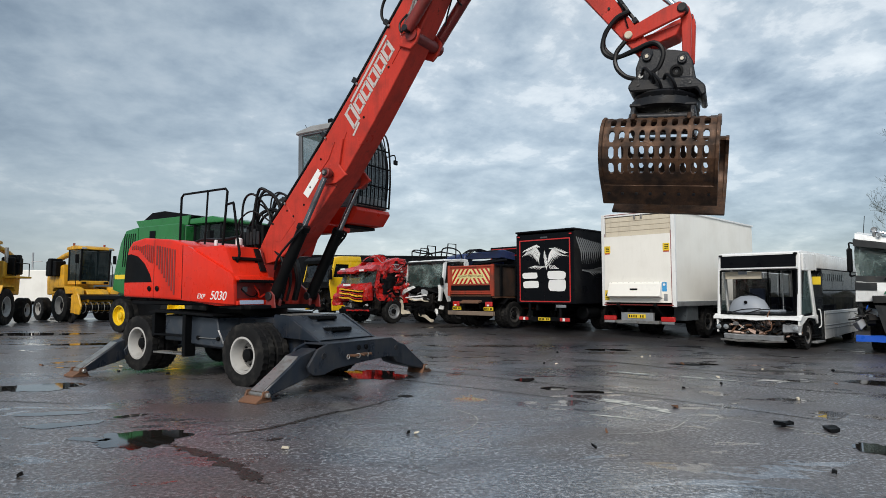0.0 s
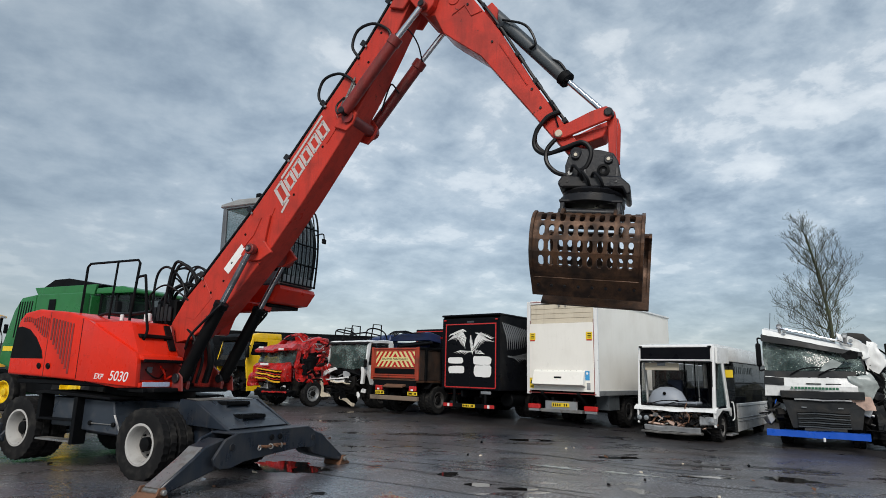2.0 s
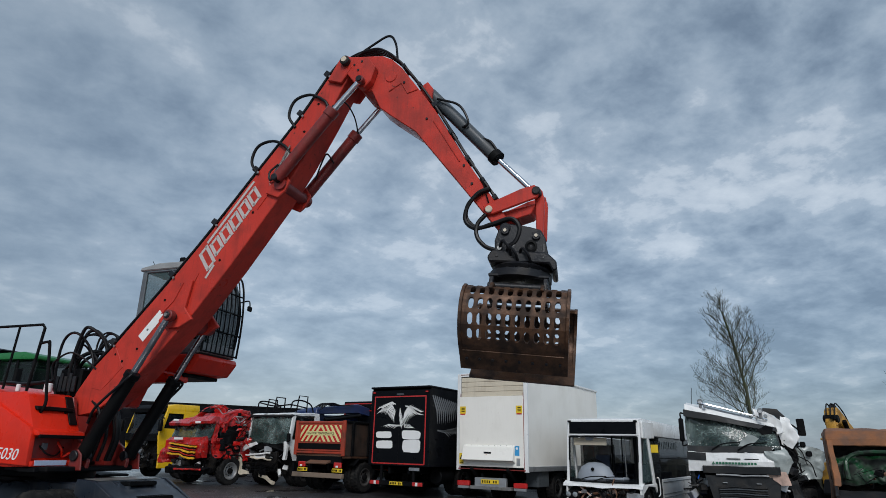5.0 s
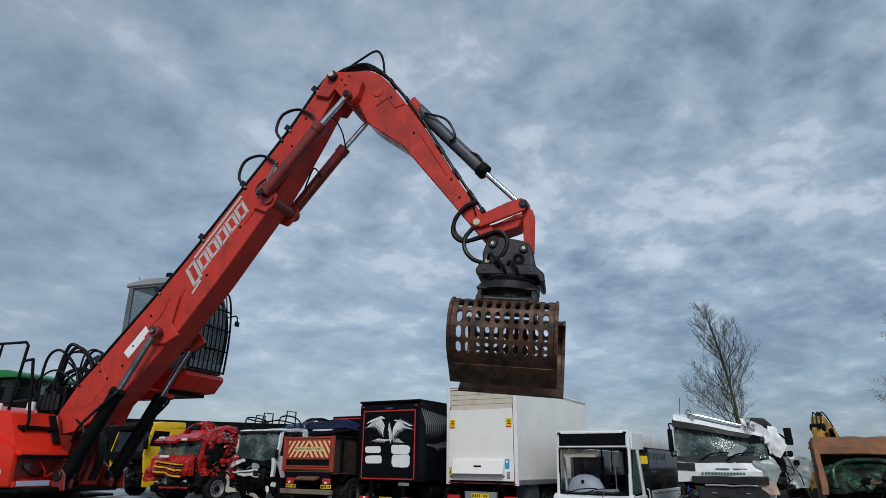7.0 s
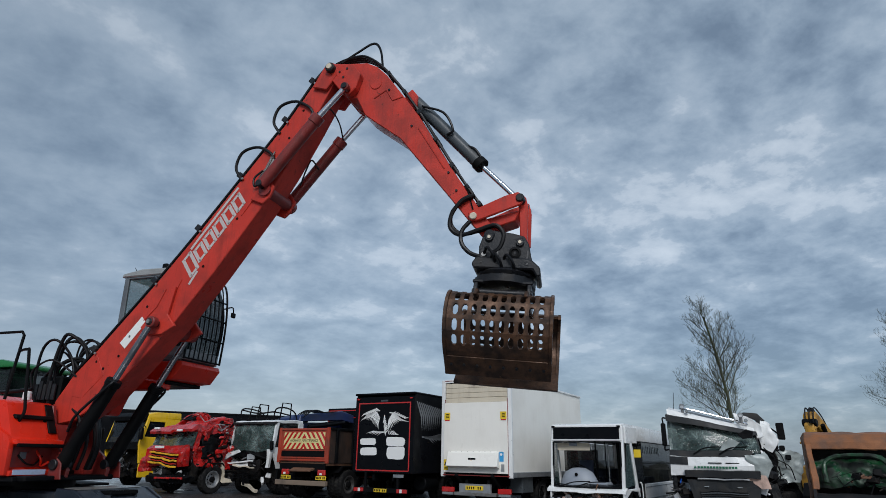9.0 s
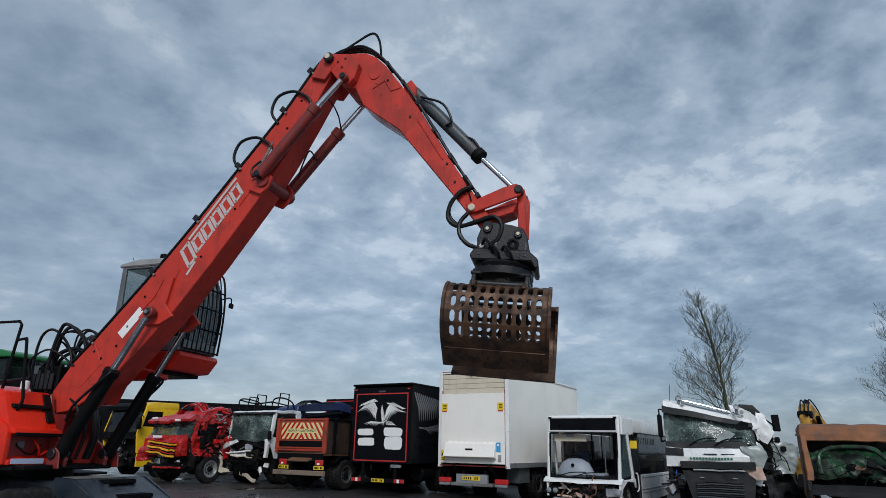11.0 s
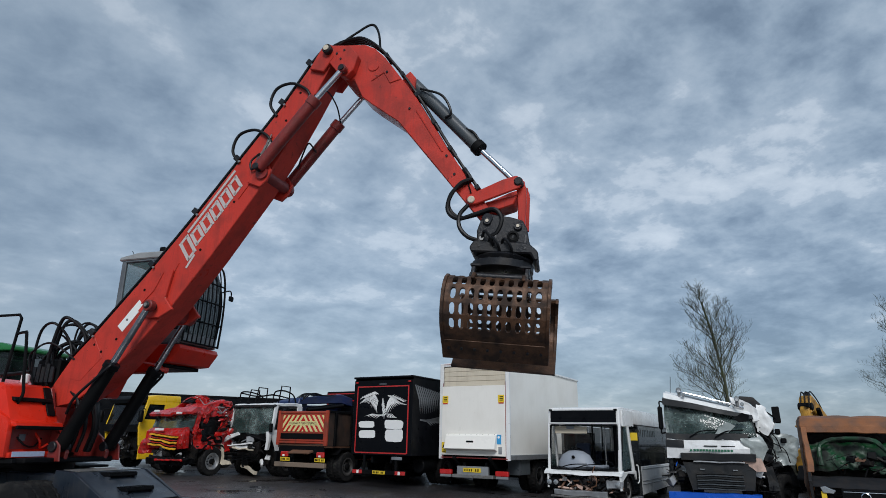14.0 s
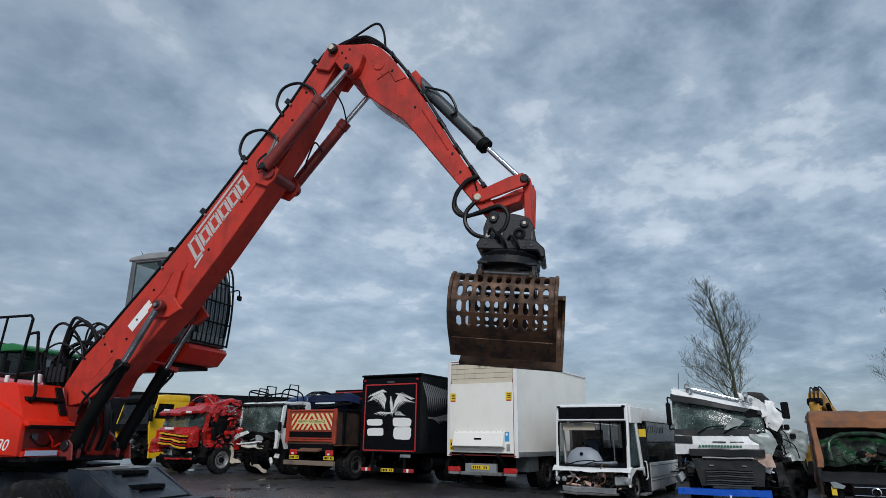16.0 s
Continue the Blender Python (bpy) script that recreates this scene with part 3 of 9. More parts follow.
seam([(-2.66, 7.16), (-2.1, 7.57), (-1.63, 8.36), (-1.17, 8.89), (-0.62, 9.84)], 0.11, 1, "asphalt_joint", BREAK, "broken dark joint in the asphalt")
seam([(-3.0, 6.8), (-2.75, 6.6), (-2.49, 6.42), (-2.12, 6.08), (-1.79, 5.70), (-1.51, 5.36)], 0.16, 2, "asphalt_joint", BREAK, "broken dark joint in the asphalt")
seam([(1.2, 11.2), (2.1, 10.75), (2.9, 10.1), (4.4, 8.6), (5.6, 7.2)], 0.05, 3, "asphalt_joint", BREAK, "thin dark joint in the asphalt")
seam([(-1.0, 17.6), (2.2, 16.2), (5.2, 13.4), (8.2, 10.8)], 0.10, 4, "asphalt_joint", BREAK, "broken dark joint in the asphalt")
seam([(2.6, 15.4), (4.4, 14.2), (5.4, 12.6), (7.0, 11.4)], 0.09, 5, "asphalt_joint", BREAK, "broken dark joint in the asphalt")
seam([(-8.5, 9.9), (-6.6, 9.4), (-5.4, 9.2)], 0.06, 6, "asphalt_joint", BREAK, "broken dark joint in the asphalt")
rs = random.Random(31)
for k in range(16):
    # broken joints that run beside the parked row
    cx, cy, half = rs.uniform(-1.0, 9.5), rs.uniform(9.5, 17.5), rs.uniform(0.8, 2.6)
    if cx * 0.6 + cy * 0.8 > 17.8 or cx * 0.8 + cy * 0.5 < 5.2:
        continue
    bend = rs.uniform(-0.25, 0.25)
    run = [(cx + f * half * 0.80 + bend * (1 - f * f) * 0.6, cy - f * half * 0.60 + bend * (1 - f * f) * 0.8) for f in (-1, -0.4, 0.2, 0.7, 1)]
    seam(run, rs.uniform(0.03, 0.09), 20 + k, "asphalt_joint", BREAK, "broken dark joint in the asphalt")
seam([(3.50, 8.30), (4.0, 7.9), (4.21, 7.55), (4.5, 7.2), (4.66, 6.84)], 0.030, 7, "worn_line", PATCH, "worn pale line on the asphalt")
seam([(0.0, 8.97), (0.42, 8.3), (0.34, 7.6), (-0.2, 6.9)], 0.022, 8, "worn_line", PATCH, "thin pale joint in the asphalt")
seam([(1.5, 7.2), (2.6, 7.4), (3.3, 8.2)], 0.028, 9, "worn_line", PATCH, "thin pale joint in the asphalt")
for k, p in enumerate(((2.62, 9.35, 0.34, 0.13, -52), (2.98, 8.80, 0.26, 0.11, -58), (2.35, 8.2, 0.30, 0.05, -30), (3.9, 12.6, 0.6, 0.10, -40), (5.0, 11.9, 0.5, 0.08, -38))):
    tagged(part("worn_patch", blot(*p, seed=40 + k * 2.3, rough=1.6, up=0.004), PATCH), "pale worn concrete patch in the asphalt", "ground", kind="structure")
for k, p in enumerate(((-2.55, 6.45, 0.16, 0.07, -40), (-2.1, 6.02, 0.15, 0.09, -35), (-1.72, 5.62, 0.13, 0.09, -60), (-1.9, 7.0, 0.10, 0.04, 40), (4.4, 16.6, 0.5, 0.2, 0), (6.9, 13.0, 0.6, 0.16, -20), (8.8, 12.6, 0.7, 0.2, -30), (1.6, 18.2, 0.9, 0.25, 0))):
    tagged(part("pothole", blot(*p, seed=70 + k * 1.9, rough=1.6, up=0.0045), BREAK), "shallow broken pothole with wet brown grit", "ground", kind="structure")
for k, p in enumerate(((-3.40, 7.00, 0.52, 0.40, -20), (-7.1, 10.75, 0.85, 0.46, 15), (-1.45, 12.35, 1.0, 0.55, -33), (1.56, 11.66, 0.17, 0.26, -20),
                       (1.93, 10.62, 0.20, 0.20, 0), (2.45, 10.25, 0.30, 0.12, -10), (-16.2, 24.3, 1.9, 0.8, 0), (5.80, 14.15, 0.55, 0.22, -5),
                       (7.92, 11.3, 0.45, 0.30, -30), (4.63, 17.3, 0.6, 0.26, 0), (-23.0, 38.5, 2.2, 1.2, 0), (4.60, 6.58, 0.26, 0.26, -20),
                       (6.44, 11.5, 0.5, 0.14, -15), (-0.6, 9.85, 0.14, 0.10, -10), (-4.75, 7.75, 0.42, 0.16, 25), (-5.3, 8.45, 0.50, 0.14, 10), (-4.2, 8.3, 0.22, 0.08, 35), (-4.0, 7.0, 0.28, 0.09, -10), (-8.6, 16.5, 0.8, 0.3, 0), (-11.0, 19.5, 1.4, 0.4, 5))):
    puddle(*p, seed=k * 3.7)

# ---- material handler ----
# lorry rims: dull steel, with the shade they stand in put into the colour
DARK_RIM = mat("shaded_steel_rim", (0.075, 0.072, 0.070), 0.55, metal=0.3, vary=0.3, bump=0.1, dirt=0.5, dirt_col=(0.03, 0.027, 0.024), dirt_scale=6)
DISC = mat("dusty_grey_wheel_disc", (0.15, 0.145, 0.14), 0.6, vary=0.25, bump=0.1, dirt=0.5, dirt_col=(0.05, 0.045, 0.04), dirt_scale=6)
DECK = mat("blue_grey_deck_paint", (0.027, 0.035, 0.047), 0.36, vary=0.22, bump=0.06, dirt=0.4, dirt_col=(0.10, 0.10, 0.10), dirt_scale=5)
MACHINE = pose(-4.05, 12.7, 0, 0, 0, -33)


def tyre_mesh(R, r, w, lugs=30, depth=0.022):
    """A tyre round the y axis; its tread blocks are steps in one skin."""
    h, n = w / 2, lugs * 2
    prof = [(r, -0.75, 0), (r + 0.02, -0.93, 0), ((R + r) / 2, -1.0, 0), (R - 0.05, -0.98, 0), (R, -0.90, 1), (R, -0.12, 1), (R, -0.05, 2), (R, 0.05, 2), (R, 0.12, -1), (R, 0.90, -1),
            (R - 0.05, 0.98, 0), ((R + r) / 2, 1.0, 0), (r + 0.02, 0.93, 0), (r, 0.75, 0)]
    bm = bmesh.new()
    rings = []
    for rad, f, tread in prof:
        ring = []
        for i in range(n):
            low = (tread == 1 and i % 2) or (tread == -1 and not i % 2) or tread == 2
            q = rad - (depth if low else 0)
            a = 2 * math.pi * (i + 0.35 * tread * (abs(f) > 0.5)) / n
            ring.append(bm.verts.new((q * math.cos(a), f * h, q * math.sin(a))))
        rings.append(ring)
    rings.append(rings[0])
    for a, b in zip(rings, rings[1:]):
        for i in range(n):
            bm.faces.new((a[i], a[(i + 1) % n], b[(i + 1) % n], b[i]))
    return bm


def wheel(parent, x, y, z, R, r, w, out, rim_mat, name="wheel", lugs=30, hub_mat=None, deep=0.16):
    """A wheel on the axle through x, z whose outer face lies at y; out: -1 or 1, the side it faces."""
    ob = part(name, tyre_mesh(R, r, w, lugs), RUBBER, parent, smooth=True)
    ob.matrix_local = Matrix.Translation((x, y - out * w / 2, z))
    s = out
    rim = lathe([(r + 0.012, s * w * 0.38), (r + 0.016, s * w * 0.47), (r - 0.018, s * w * 0.48), (r - 0.03, s * w * 0.40), (r - 0.055, s * (w * 0.5 - deep)), (r - 0.08, s * (w * 0.5 - deep - 0.01)), (r - 0.05, s * w * 0.2)], 32)
    part("rim", rim, rim_mat, ob, smooth=True)
    dish = lathe([(r - 0.05, s * (w * 0.5 - deep - 0.012)), (r * 0.5, s * (w * 0.5 - deep - 0.02)), (r * 0.42, s * (w * 0.5 - deep + 0.03)), (0, s * (w * 0.5 - deep + 0.03))], 28)
    part("wheel_disc", dish, DISC if rim_mat is RIM else rim_mat, ob, smooth=True)
    hub = lathe([(r * 0.36, s * (w * 0.5 - deep)), (r * 0.34, s * (w * 0.5 - deep + 0.10)), (r * 0.2, s * (w * 0.5 - deep + 0.12)), (0, s * (w * 0.5 - deep + 0.12))], 18)
    for i in range(8):
        a = 2 * math.pi * i / 8
        c = Vector((r * 0.56 * math.cos(a), s * (w * 0.5 - deep - 0.03), r * 0.56 * math.sin(a)))
        rod(c, c + Vector((0, s * 0.05, 0)), 0.017, n=6, bm=hub)
    part("hub", hub, hub_mat or BLACK, ob, smooth=True)
    return ob


def handler_chassis(t):
    part("chassis_frame", prism([(-2.35, 0.62), (-2.3, 1.16), (-1.0, 1.22), (1.75, 1.18), (2.3, 1.0), (2.35, 0.55), (1.9, 0.5), (-1.9, 0.55)], -0.62, 0.62, w=0.03), SLATE, t, smooth=True)
    part("turntable", rod((0.0, 0, 1.12), (0.0, 0, 1.48), 0.80, n=40, w=0.02), BLACK, t, smooth=True)
    part("axle", rod((-1.87, -1.0, 0.62), (-1.87, 1.0, 0.62), 0.13), BLACK, t, smooth=True)
    part("axle", rod((1.42, -1.0, 0.52), (1.42, 1.0, 0.52), 0.13), BLACK, t, smooth=True)
    for x, z in ((-1.87, 0.61), (1.42, 0.54)):
        for s in (-1, 1):
            wheel(t, x, s * 1.27, z, 0.565, 0.315, 0.28, s, RIM, deep=0.20)
            wheel(t, x, s * 0.95, z, 0.565, 0.315, 0.28, s, RIM, deep=0.20)
    # tool lockers, steps and ladder, one set a side
    for s in (-1, 1):
        y0, y1 = sorted((s * 0.60, s * 1.12))
        part("locker", box(-1.12, -0.33, y0, y1, 0.70, 1.20, 0.02), DECK, t, "grey steel tool locker")
        part("locker", prism([(-0.28, 0.66), (-0.28, 1.20), (0.50, 1.18), (0.56, 0.95), (0.72, 0.70), (0.72, 0.62)], y0, y1, w=0.02), DECK, t, "grey steel tool locker")
        for x in (-0.02, 0.58):
            part("locker_latch", rod((x, s * 1.12, 0.79), (x, s * 1.16, 0.79), 0.04, n=12, w=0.008), BLACK, t)
        part("locker_rod", rod((-0.02, s * 1.14, 0.79), (0.58, s * 1.14, 0.79), 0.010, n=8), STEEL, t)
        part("top_step", prism([(-1.45, 1.27), (-1.2, 1.31), (0.6, 1.24), (0.6, 1.20), (-1.2, 1.25), (-1.38, 1.21)], *sorted((s * 0.62, s * 1.28)), w=0.008), BLACK, t)
        part("ladder_stile", box(-0.34, -0.25, *sorted((s * 1.02, s * 1.27)), 0.42, 1.22, 0.01), BLACK, t)
        part("ladder_stile", box(-1.34, -1.26, *sorted((s * 1.02, s * 1.27)), 0.78, 1.24, 0.01), BLACK, t)
        for z in (0.80, 0.45):
            part("rung", box(-1.28, -0.30, *sorted((s * 1.04, s * 1.27)), z, z + 0.035, 0.006), STEEL if z < 0.6 else BLACK, t)
    # stabiliser beams, flaps and feet
    beam = [(-1.30, 0.36), (-1.34, 0.46), (-1.12, 0.72), (-0.90, 0.79), (0.86, 0.80), (1.02, 0.72), (1.10, 0.50), (1.00, 0.42), (0.70, 0.45), (0.1, 0.42), (-0.70, 0.36), (-0.98, 0.29), (-1.2, 0.30)]
    for x0, x1, plates in ((2.62, 3.06, (2.56, 3.07)), (-2.64, -2.24, (-2.70, -2.24))):
        for q in plates:
            part("stabiliser_beam", prism(beam, q, q + 0.05, "x", 0.012), SLATE, t)
        part("beam_top", box(plates[0], plates[1] + 0.05, -0.9, 0.86, 0.765, 0.80, 0.01), SLATE, t)
        part("beam_neck", box(min(plates[0], 2.0) if x0 > 0 else plates[0], plates[1], -0.5, 0.5, 0.48, 0.76, 0.02), SLATE, t)
        for s in (-1, 1):
            a, b = Vector((0, s * 0.98, 0.60)), Vector((0, s * 2.10, 0.11))
            d = (b - a).normalized()
            nrm = Vector((0, d.z, -d.y)) if Vector((0, d.z, -d.y)).z > 0 else Vector((0, -d.z, d.y))
            pr = [a + nrm * 0.14, a + d * 0.38 + nrm * 0.20, a + d * 0.60 + nrm * 0.15, b + nrm * 0.05, b - nrm * 0.05, a + d * 0.60 - nrm * 0.17, a + d * 0.25 - nrm * 0.22, a - nrm * 0.12]
            leg = part("stabiliser_leg", prism([(p.y, p.z) for p in pr], x0 + 0.05, x1 - 0.05, "x", 0.018), SLATE, t, smooth=True)
            strip = [a + d * 0.40 + nrm * 0.205, a + d * 0.60 + nrm * 0.157, b + nrm * 0.057, b + nrm * 0.045, a + d * 0.60 + nrm * 0.14, a + d * 0.40 + nrm * 0.19]
            part("wear_strip", prism([(p.y, p.z) for p in strip], x0 + 0.08, x1 - 0.08, "x", 0.0), STEEL, leg, "scraped bare steel edge")
            part("hinge_pin", rod((x0 - 0.06, s * 0.98, 0.60), (x1 + 0.07, s * 0.98, 0.60), 0.06, n=18, w=0.012), HEAD, t, smooth=True)
            part("foot_plate", prism([(s * 1.98, 0.0), (s * 2.30, 0.0), (s * 2.30, 0.03), (s * 2.18, 0.09), (s * 2.04, 0.09)], x0 + 0.02, x1 - 0.02, "x", 0.006), RUST_PLATE, t, "rusty steel foot plate")
            for q in (x0 + 0.02, x1 - 0.05):
                part("foot_lug", prism([(s * 2.00, 0.03), (s * 2.22, 0.03), (s * 2.16, 0.17), (s * 2.06, 0.17)], q, q + 0.03, "x", 0.005), RUST_PLATE, t)
            part("foot_pin", rod((x0 - 0.03, s * 2.10, 0.11), (x1 + 0.03, s * 2.10, 0.11), 0.04, n=14, w=0.01), STEEL, t)
    # sloping deck over the front beam with two treads
    part("front_deck", prism([(1.55, 1.16), (1.62, 1.24), (1.98, 1.22), (2.75, 0.82), (2.6, 0.78)], -0.70, 0.70, w=0.012), DECK, t)
    for s in (-1, 1):
        part("deck_cheek", prism([(1.60, 0.85), (1.66, 1.25), (2.01, 1.23), (2.80, 0.80)], *sorted((s * 0.70, s * 0.76)), w=0.008), SLATE, t)
    for x, z in ((2.08, 1.15), (2.46, 0.95)):
        tread = box(x - 0.12, x + 0.14, -0.28, 0.30, z, z + 0.05, 0.01)
        for k in range(16):
            box(x - 0.12, x + 0.14, -0.27 + k * 0.035, -0.255 + k * 0.035, z + 0.048, z + 0.062, 0.0, tread)
        part("tread_step", tread, BLACK, t)
        for y in (-0.27, 0.26):
            part("tread_bracket", prism([(x - 0.12, z + 0.01), (x + 0.13, z + 0.01), (x + 0.13, z - 0.12)], y, y + 0.03, w=0.0), DECK, t)
    part("deck_plate", prism([(1.66, 1.245), (1.97, 1.228), (1.97, 1.236), (1.66, 1.253)], -0.62, 0.62, w=0.0), STEEL, t, "worn bare steel tread plate")
    part("hook_plate", crumple(box(3.12, 3.16, -0.42, 0.20, 0.53, 0.57, 0.006), 0.02, 5.0, 2, 3.0), RUST_PLATE, t, "rusty towing plate")
    for k in range(5):
        y = -0.44 + 0.13 * k
        part("chain_link", lathe([(0.034, -0.010), (0.046, 0.0), (0.034, 0.010), (0.024, 0.0), (0.034, -0.010)], 10, m=Matrix.Translation((3.17, y, 0.545)) @ pose(0, 0, 0, 70 * (k % 2), 15, 90 - 30 * k)), RUST_PLATE if k % 2 else STEEL, t)
    for y in (-0.02, 0.18):
        part("beam_plug", rod((3.12, y - 0.1, 0.68), (3.15, y - 0.1, 0.68), 0.05, n=12, w=0.012), BLACK, t)


def handler_upper(t):
    shell = [(-2.47, 1.56), (-2.47, 1.84), (-2.40, 2.30), (-2.33, 2.58), (-2.18, 2.72), (-1.76, 2.78), (-0.87, 2.71), (-0.40, 2.61), (-0.26, 2.56), (-0.20, 2.50), (-0.18, 1.47), (-0.4, 1.49), (-1.4, 1.53)]
    body = part("engine_cover", prism(shell, -1.25, 1.25, w=0.055, seg=3), RED, t, smooth=True)
    part("seam", box(-0.418, -0.402, -1.256, -1.24, 1.52, 2.58, 0.0), BLACK, body)
    part("seam", box(-1.37, -1.358, -1.255, -1.24, 1.55, 2.72, 0.0), DARK_RED, body)
    # louvres
    for k in range(12):
        u = -2.16 + k * 0.068
        lo = 2.545 - 0.30 * step01(0.2, 1.0, k / 11)
        part("louvre", box(u - 0.016, u + 0.016, -1.262, -1.236, lo, 2.62 + 0.02 * math.sin(k), 0.004), DARK_RED, body)
    for k in range(8):
        u = -1.26 + k * 0.085
        lo = 2.20 - 0.085 * k
        part("louvre", box(u - 0.022, u + 0.022, -1.262, -1.236, lo, 2.60 - 0.015 * k, 0.004), DARK_RED, body)
    grille = [(-2.43, 1.86), (-2.385, 2.28), (-2.36, 2.44), (-2.2, 2.455), (-1.95, 2.40), (-1.7, 2.24), (-1.5, 2.02), (-1.43, 1.86)]
    part("side_grille", prism(grille, -1.258, -1.235, w=0.004), BLACK, body, "black mesh radiator grille")
    for u in (-1.5, -1.23):
        part("latch", rod((u, -1.245, 1.73), (u, -1.275, 1.725), 0.058, n=18, w=0.012), BLACK, body, smooth=True)
    words("5030", 0.235, pose(0.70, -1.258, 1.585) @ FACE_SIDE @ pose(0, 0, 0, 0, 0, -2), WHITE_MARK, body, "model_number", shear=0.25).scale = (1.0, 1, 1)
    words("EXP", 0.135, pose(0.20, -1.258, 1.575) @ FACE_SIDE @ pose(0, 0, 0, 0, 0, -2), WHITE_MARK, body, "model_letters", shear=0.2)
    # front locker beside the boom foot, stepped down to a battery recess
    part("cover_nose", prism([(-0.22, 1.47), (-0.22, 2.50), (0.78, 2.08), (0.90, 1.98), (0.92, 1.45)], -1.17, -0.42, w=0.01), RED, body)
    part("cover_cheek", prism([(-0.43, 1.50), (-0.43, 2.585), (-0.26, 2.55), (1.04, 2.00), (1.12, 1.90), (1.15, 1.43)], -1.254, -1.17, w=0.016, seg=2), RED, body, smooth=True)
    part("front_locker", prism([(-0.40, 1.50), (-0.40, 2.51), (0.72, 2.53), (0.80, 2.49), (1.07, 1.96), (1.19, 1.94), (1.22, 1.87), (1.02, 1.86), (1.02, 1.52), (1.20, 1.49), (1.20, 1.42), (0.6, 1.40)], -1.20, -0.38, w=0.018, seg=2), RED, t, "red stepped locker", smooth=True)
    part("handle_bar", prism([(0.86, 2.25), (0.86, 2.32), (0.95, 2.31), (0.97, 2.25)], -1.12, -0.46, w=0.012), BLACK, t)
    for y in (-1.06, -0.62):
        part("handle_stay", box(0.84, 0.94, y, y + 0.06, 2.20, 2.30, 0.01), BLACK, t)
    part("side_seal", prism([(0.80, 2.50), (0.83, 2.48), (1.05, 2.05), (1.01, 2.05)], -0.56, -0.42, w=0.005), BLACK, t)
    part("step_edge", prism([(1.19, 1.885), (1.235, 1.885), (1.235, 1.83), (1.19, 1.83)], -1.19, -0.38, w=0.008), BLACK, t)
    part("recess", box(1.015, 1.03, -1.14, -0.42, 1.54, 1.84, 0.0), DARK_RED, t, "dark battery recess")
    part("sticker", box(1.195, 1.206, -1.16, -0.62, 1.435, 1.51, 0.0), mat("white_blue_sticker", (0.46, 0.54, 0.70), 0.5, vary=0.3, scale=14), t, "white and blue warning sticker")
    part("socket", box(1.03, 1.06, -0.98, -0.88, 1.66, 1.76, 0.006), PANEL_GREY, t)
    part("battery_cable", hose([(1.02, -0.7, 1.78), (1.10, -0.66, 1.66), (1.06, -0.6, 1.56), (1.12, -0.52, 1.62)], 0.018, n=6), RED, t, smooth=True)
    part("battery_cable", hose([(1.02, -1.0, 1.72), (1.12, -0.92, 1.60), (1.10, -0.75, 1.58), (1.05, -0.6, 1.70)], 0.014, n=6), BLACK, t, smooth=True)
    part("lower_sill", prism([(0.9, 1.34), (0.9, 1.41), (1.24, 1.41), (1.26, 1.34)], -1.18, -0.3, w=0.01), BLACK, t)
    # hoses that drop between the brackets
    rh = random.Random(12)
    for k in range(9):
        v = -0.28 + 0.065 * k
        u = 1.05 + rh.uniform(-0.1, 0.25)
        part("drop_hose", hose([(u, v, 2.45), (u + 0.22, v - 0.03, 2.25 + rh.uniform(-0.1, 0.1)), (u + 0.30, v, 1.9), (u + 0.18, v + 0.02, 1.5)], 0.026, n=7), HOSE, t, smooth=True)
    # boom foot brackets
    for s in (-1, 1):
        part("boom_bracket", prism([(0.25, 1.42), (0.40, 2.30), (0.60, 2.52), (0.84, 2.50), (0.98, 2.10), (1.14, 1.80), (1.30, 1.70), (1.42, 1.50), (1.40, 1.38)], *sorted((s * 0.36, s * 0.43)), w=0.012), DARK_RED, t)
        part("bracket_rib", prism([(1.22, 1.36), (1.24, 1.58), (1.36, 1.68), (1.46, 1.60), (1.50, 1.36)], *sorted((s * 0.57, s * 0.60)), w=0.01), DARK_RED, t)
        part("cylinder_pin", rod((1.33, s * 0.34, 1.58), (1.33, s * 0.64, 1.58), 0.08, n=18, w=0.01), HEAD, t, smooth=True)
    part("platform", box(-2.3, 0.55, -1.15, 1.15, 1.40, 1.50, 0.02), BLACK, t)
    part("platform_nose", box(0.50, 1.40, -1.10, 0.55, 1.34, 1.42, 0.02), BLACK, t)
    part("boom_pin", rod((0.72, -0.47, 2.36), (0.72, 0.47, 2.36), 0.10, n=20, w=0.015), HEAD, t, smooth=True)
    # hand rails
    part("hand_rail", hose([(-1.02, -0.92, 2.66), (-1.0, -0.92, 3.60), (-0.93, -0.92, 3.66), (0.40, -0.92, 3.66), (0.46, -0.92, 3.60), (0.36, -0.92, 2.56)], 0.024, steps=5, smooth=False), BLACK, t, smooth=True)
    part("rail_post", rod((-0.20, -0.92, 2.60), (-0.14, -0.92, 3.66), 0.02, n=10), BLACK, t, smooth=True)
    part("hand_rail", hose([(0.44, -0.92, 3.34), (0.66, -0.96, 3.35), (0.74, -0.98, 3.28), (0.90, -1.0, 2.62), (0.98, -1.02, 2.34), (0.88, -1.06, 2.14), (0.80, -1.19, 1.98)], 0.024, steps=4), BLACK, t, smooth=True)
    part("deck_hose", hose([(-0.95, -0.7, 2.64), (-0.5, -0.75, 2.72), (0, -0.7, 2.70), (0.5, -0.6, 2.75)], 0.03), HOSE, t, smooth=True)
    part("filler_cap", rod((0.62, -0.75, 2.54), (0.62, -0.75, 2.70), 0.065, n=16, w=0.02), WHITE, t, "white plastic filler cap", smooth=True)
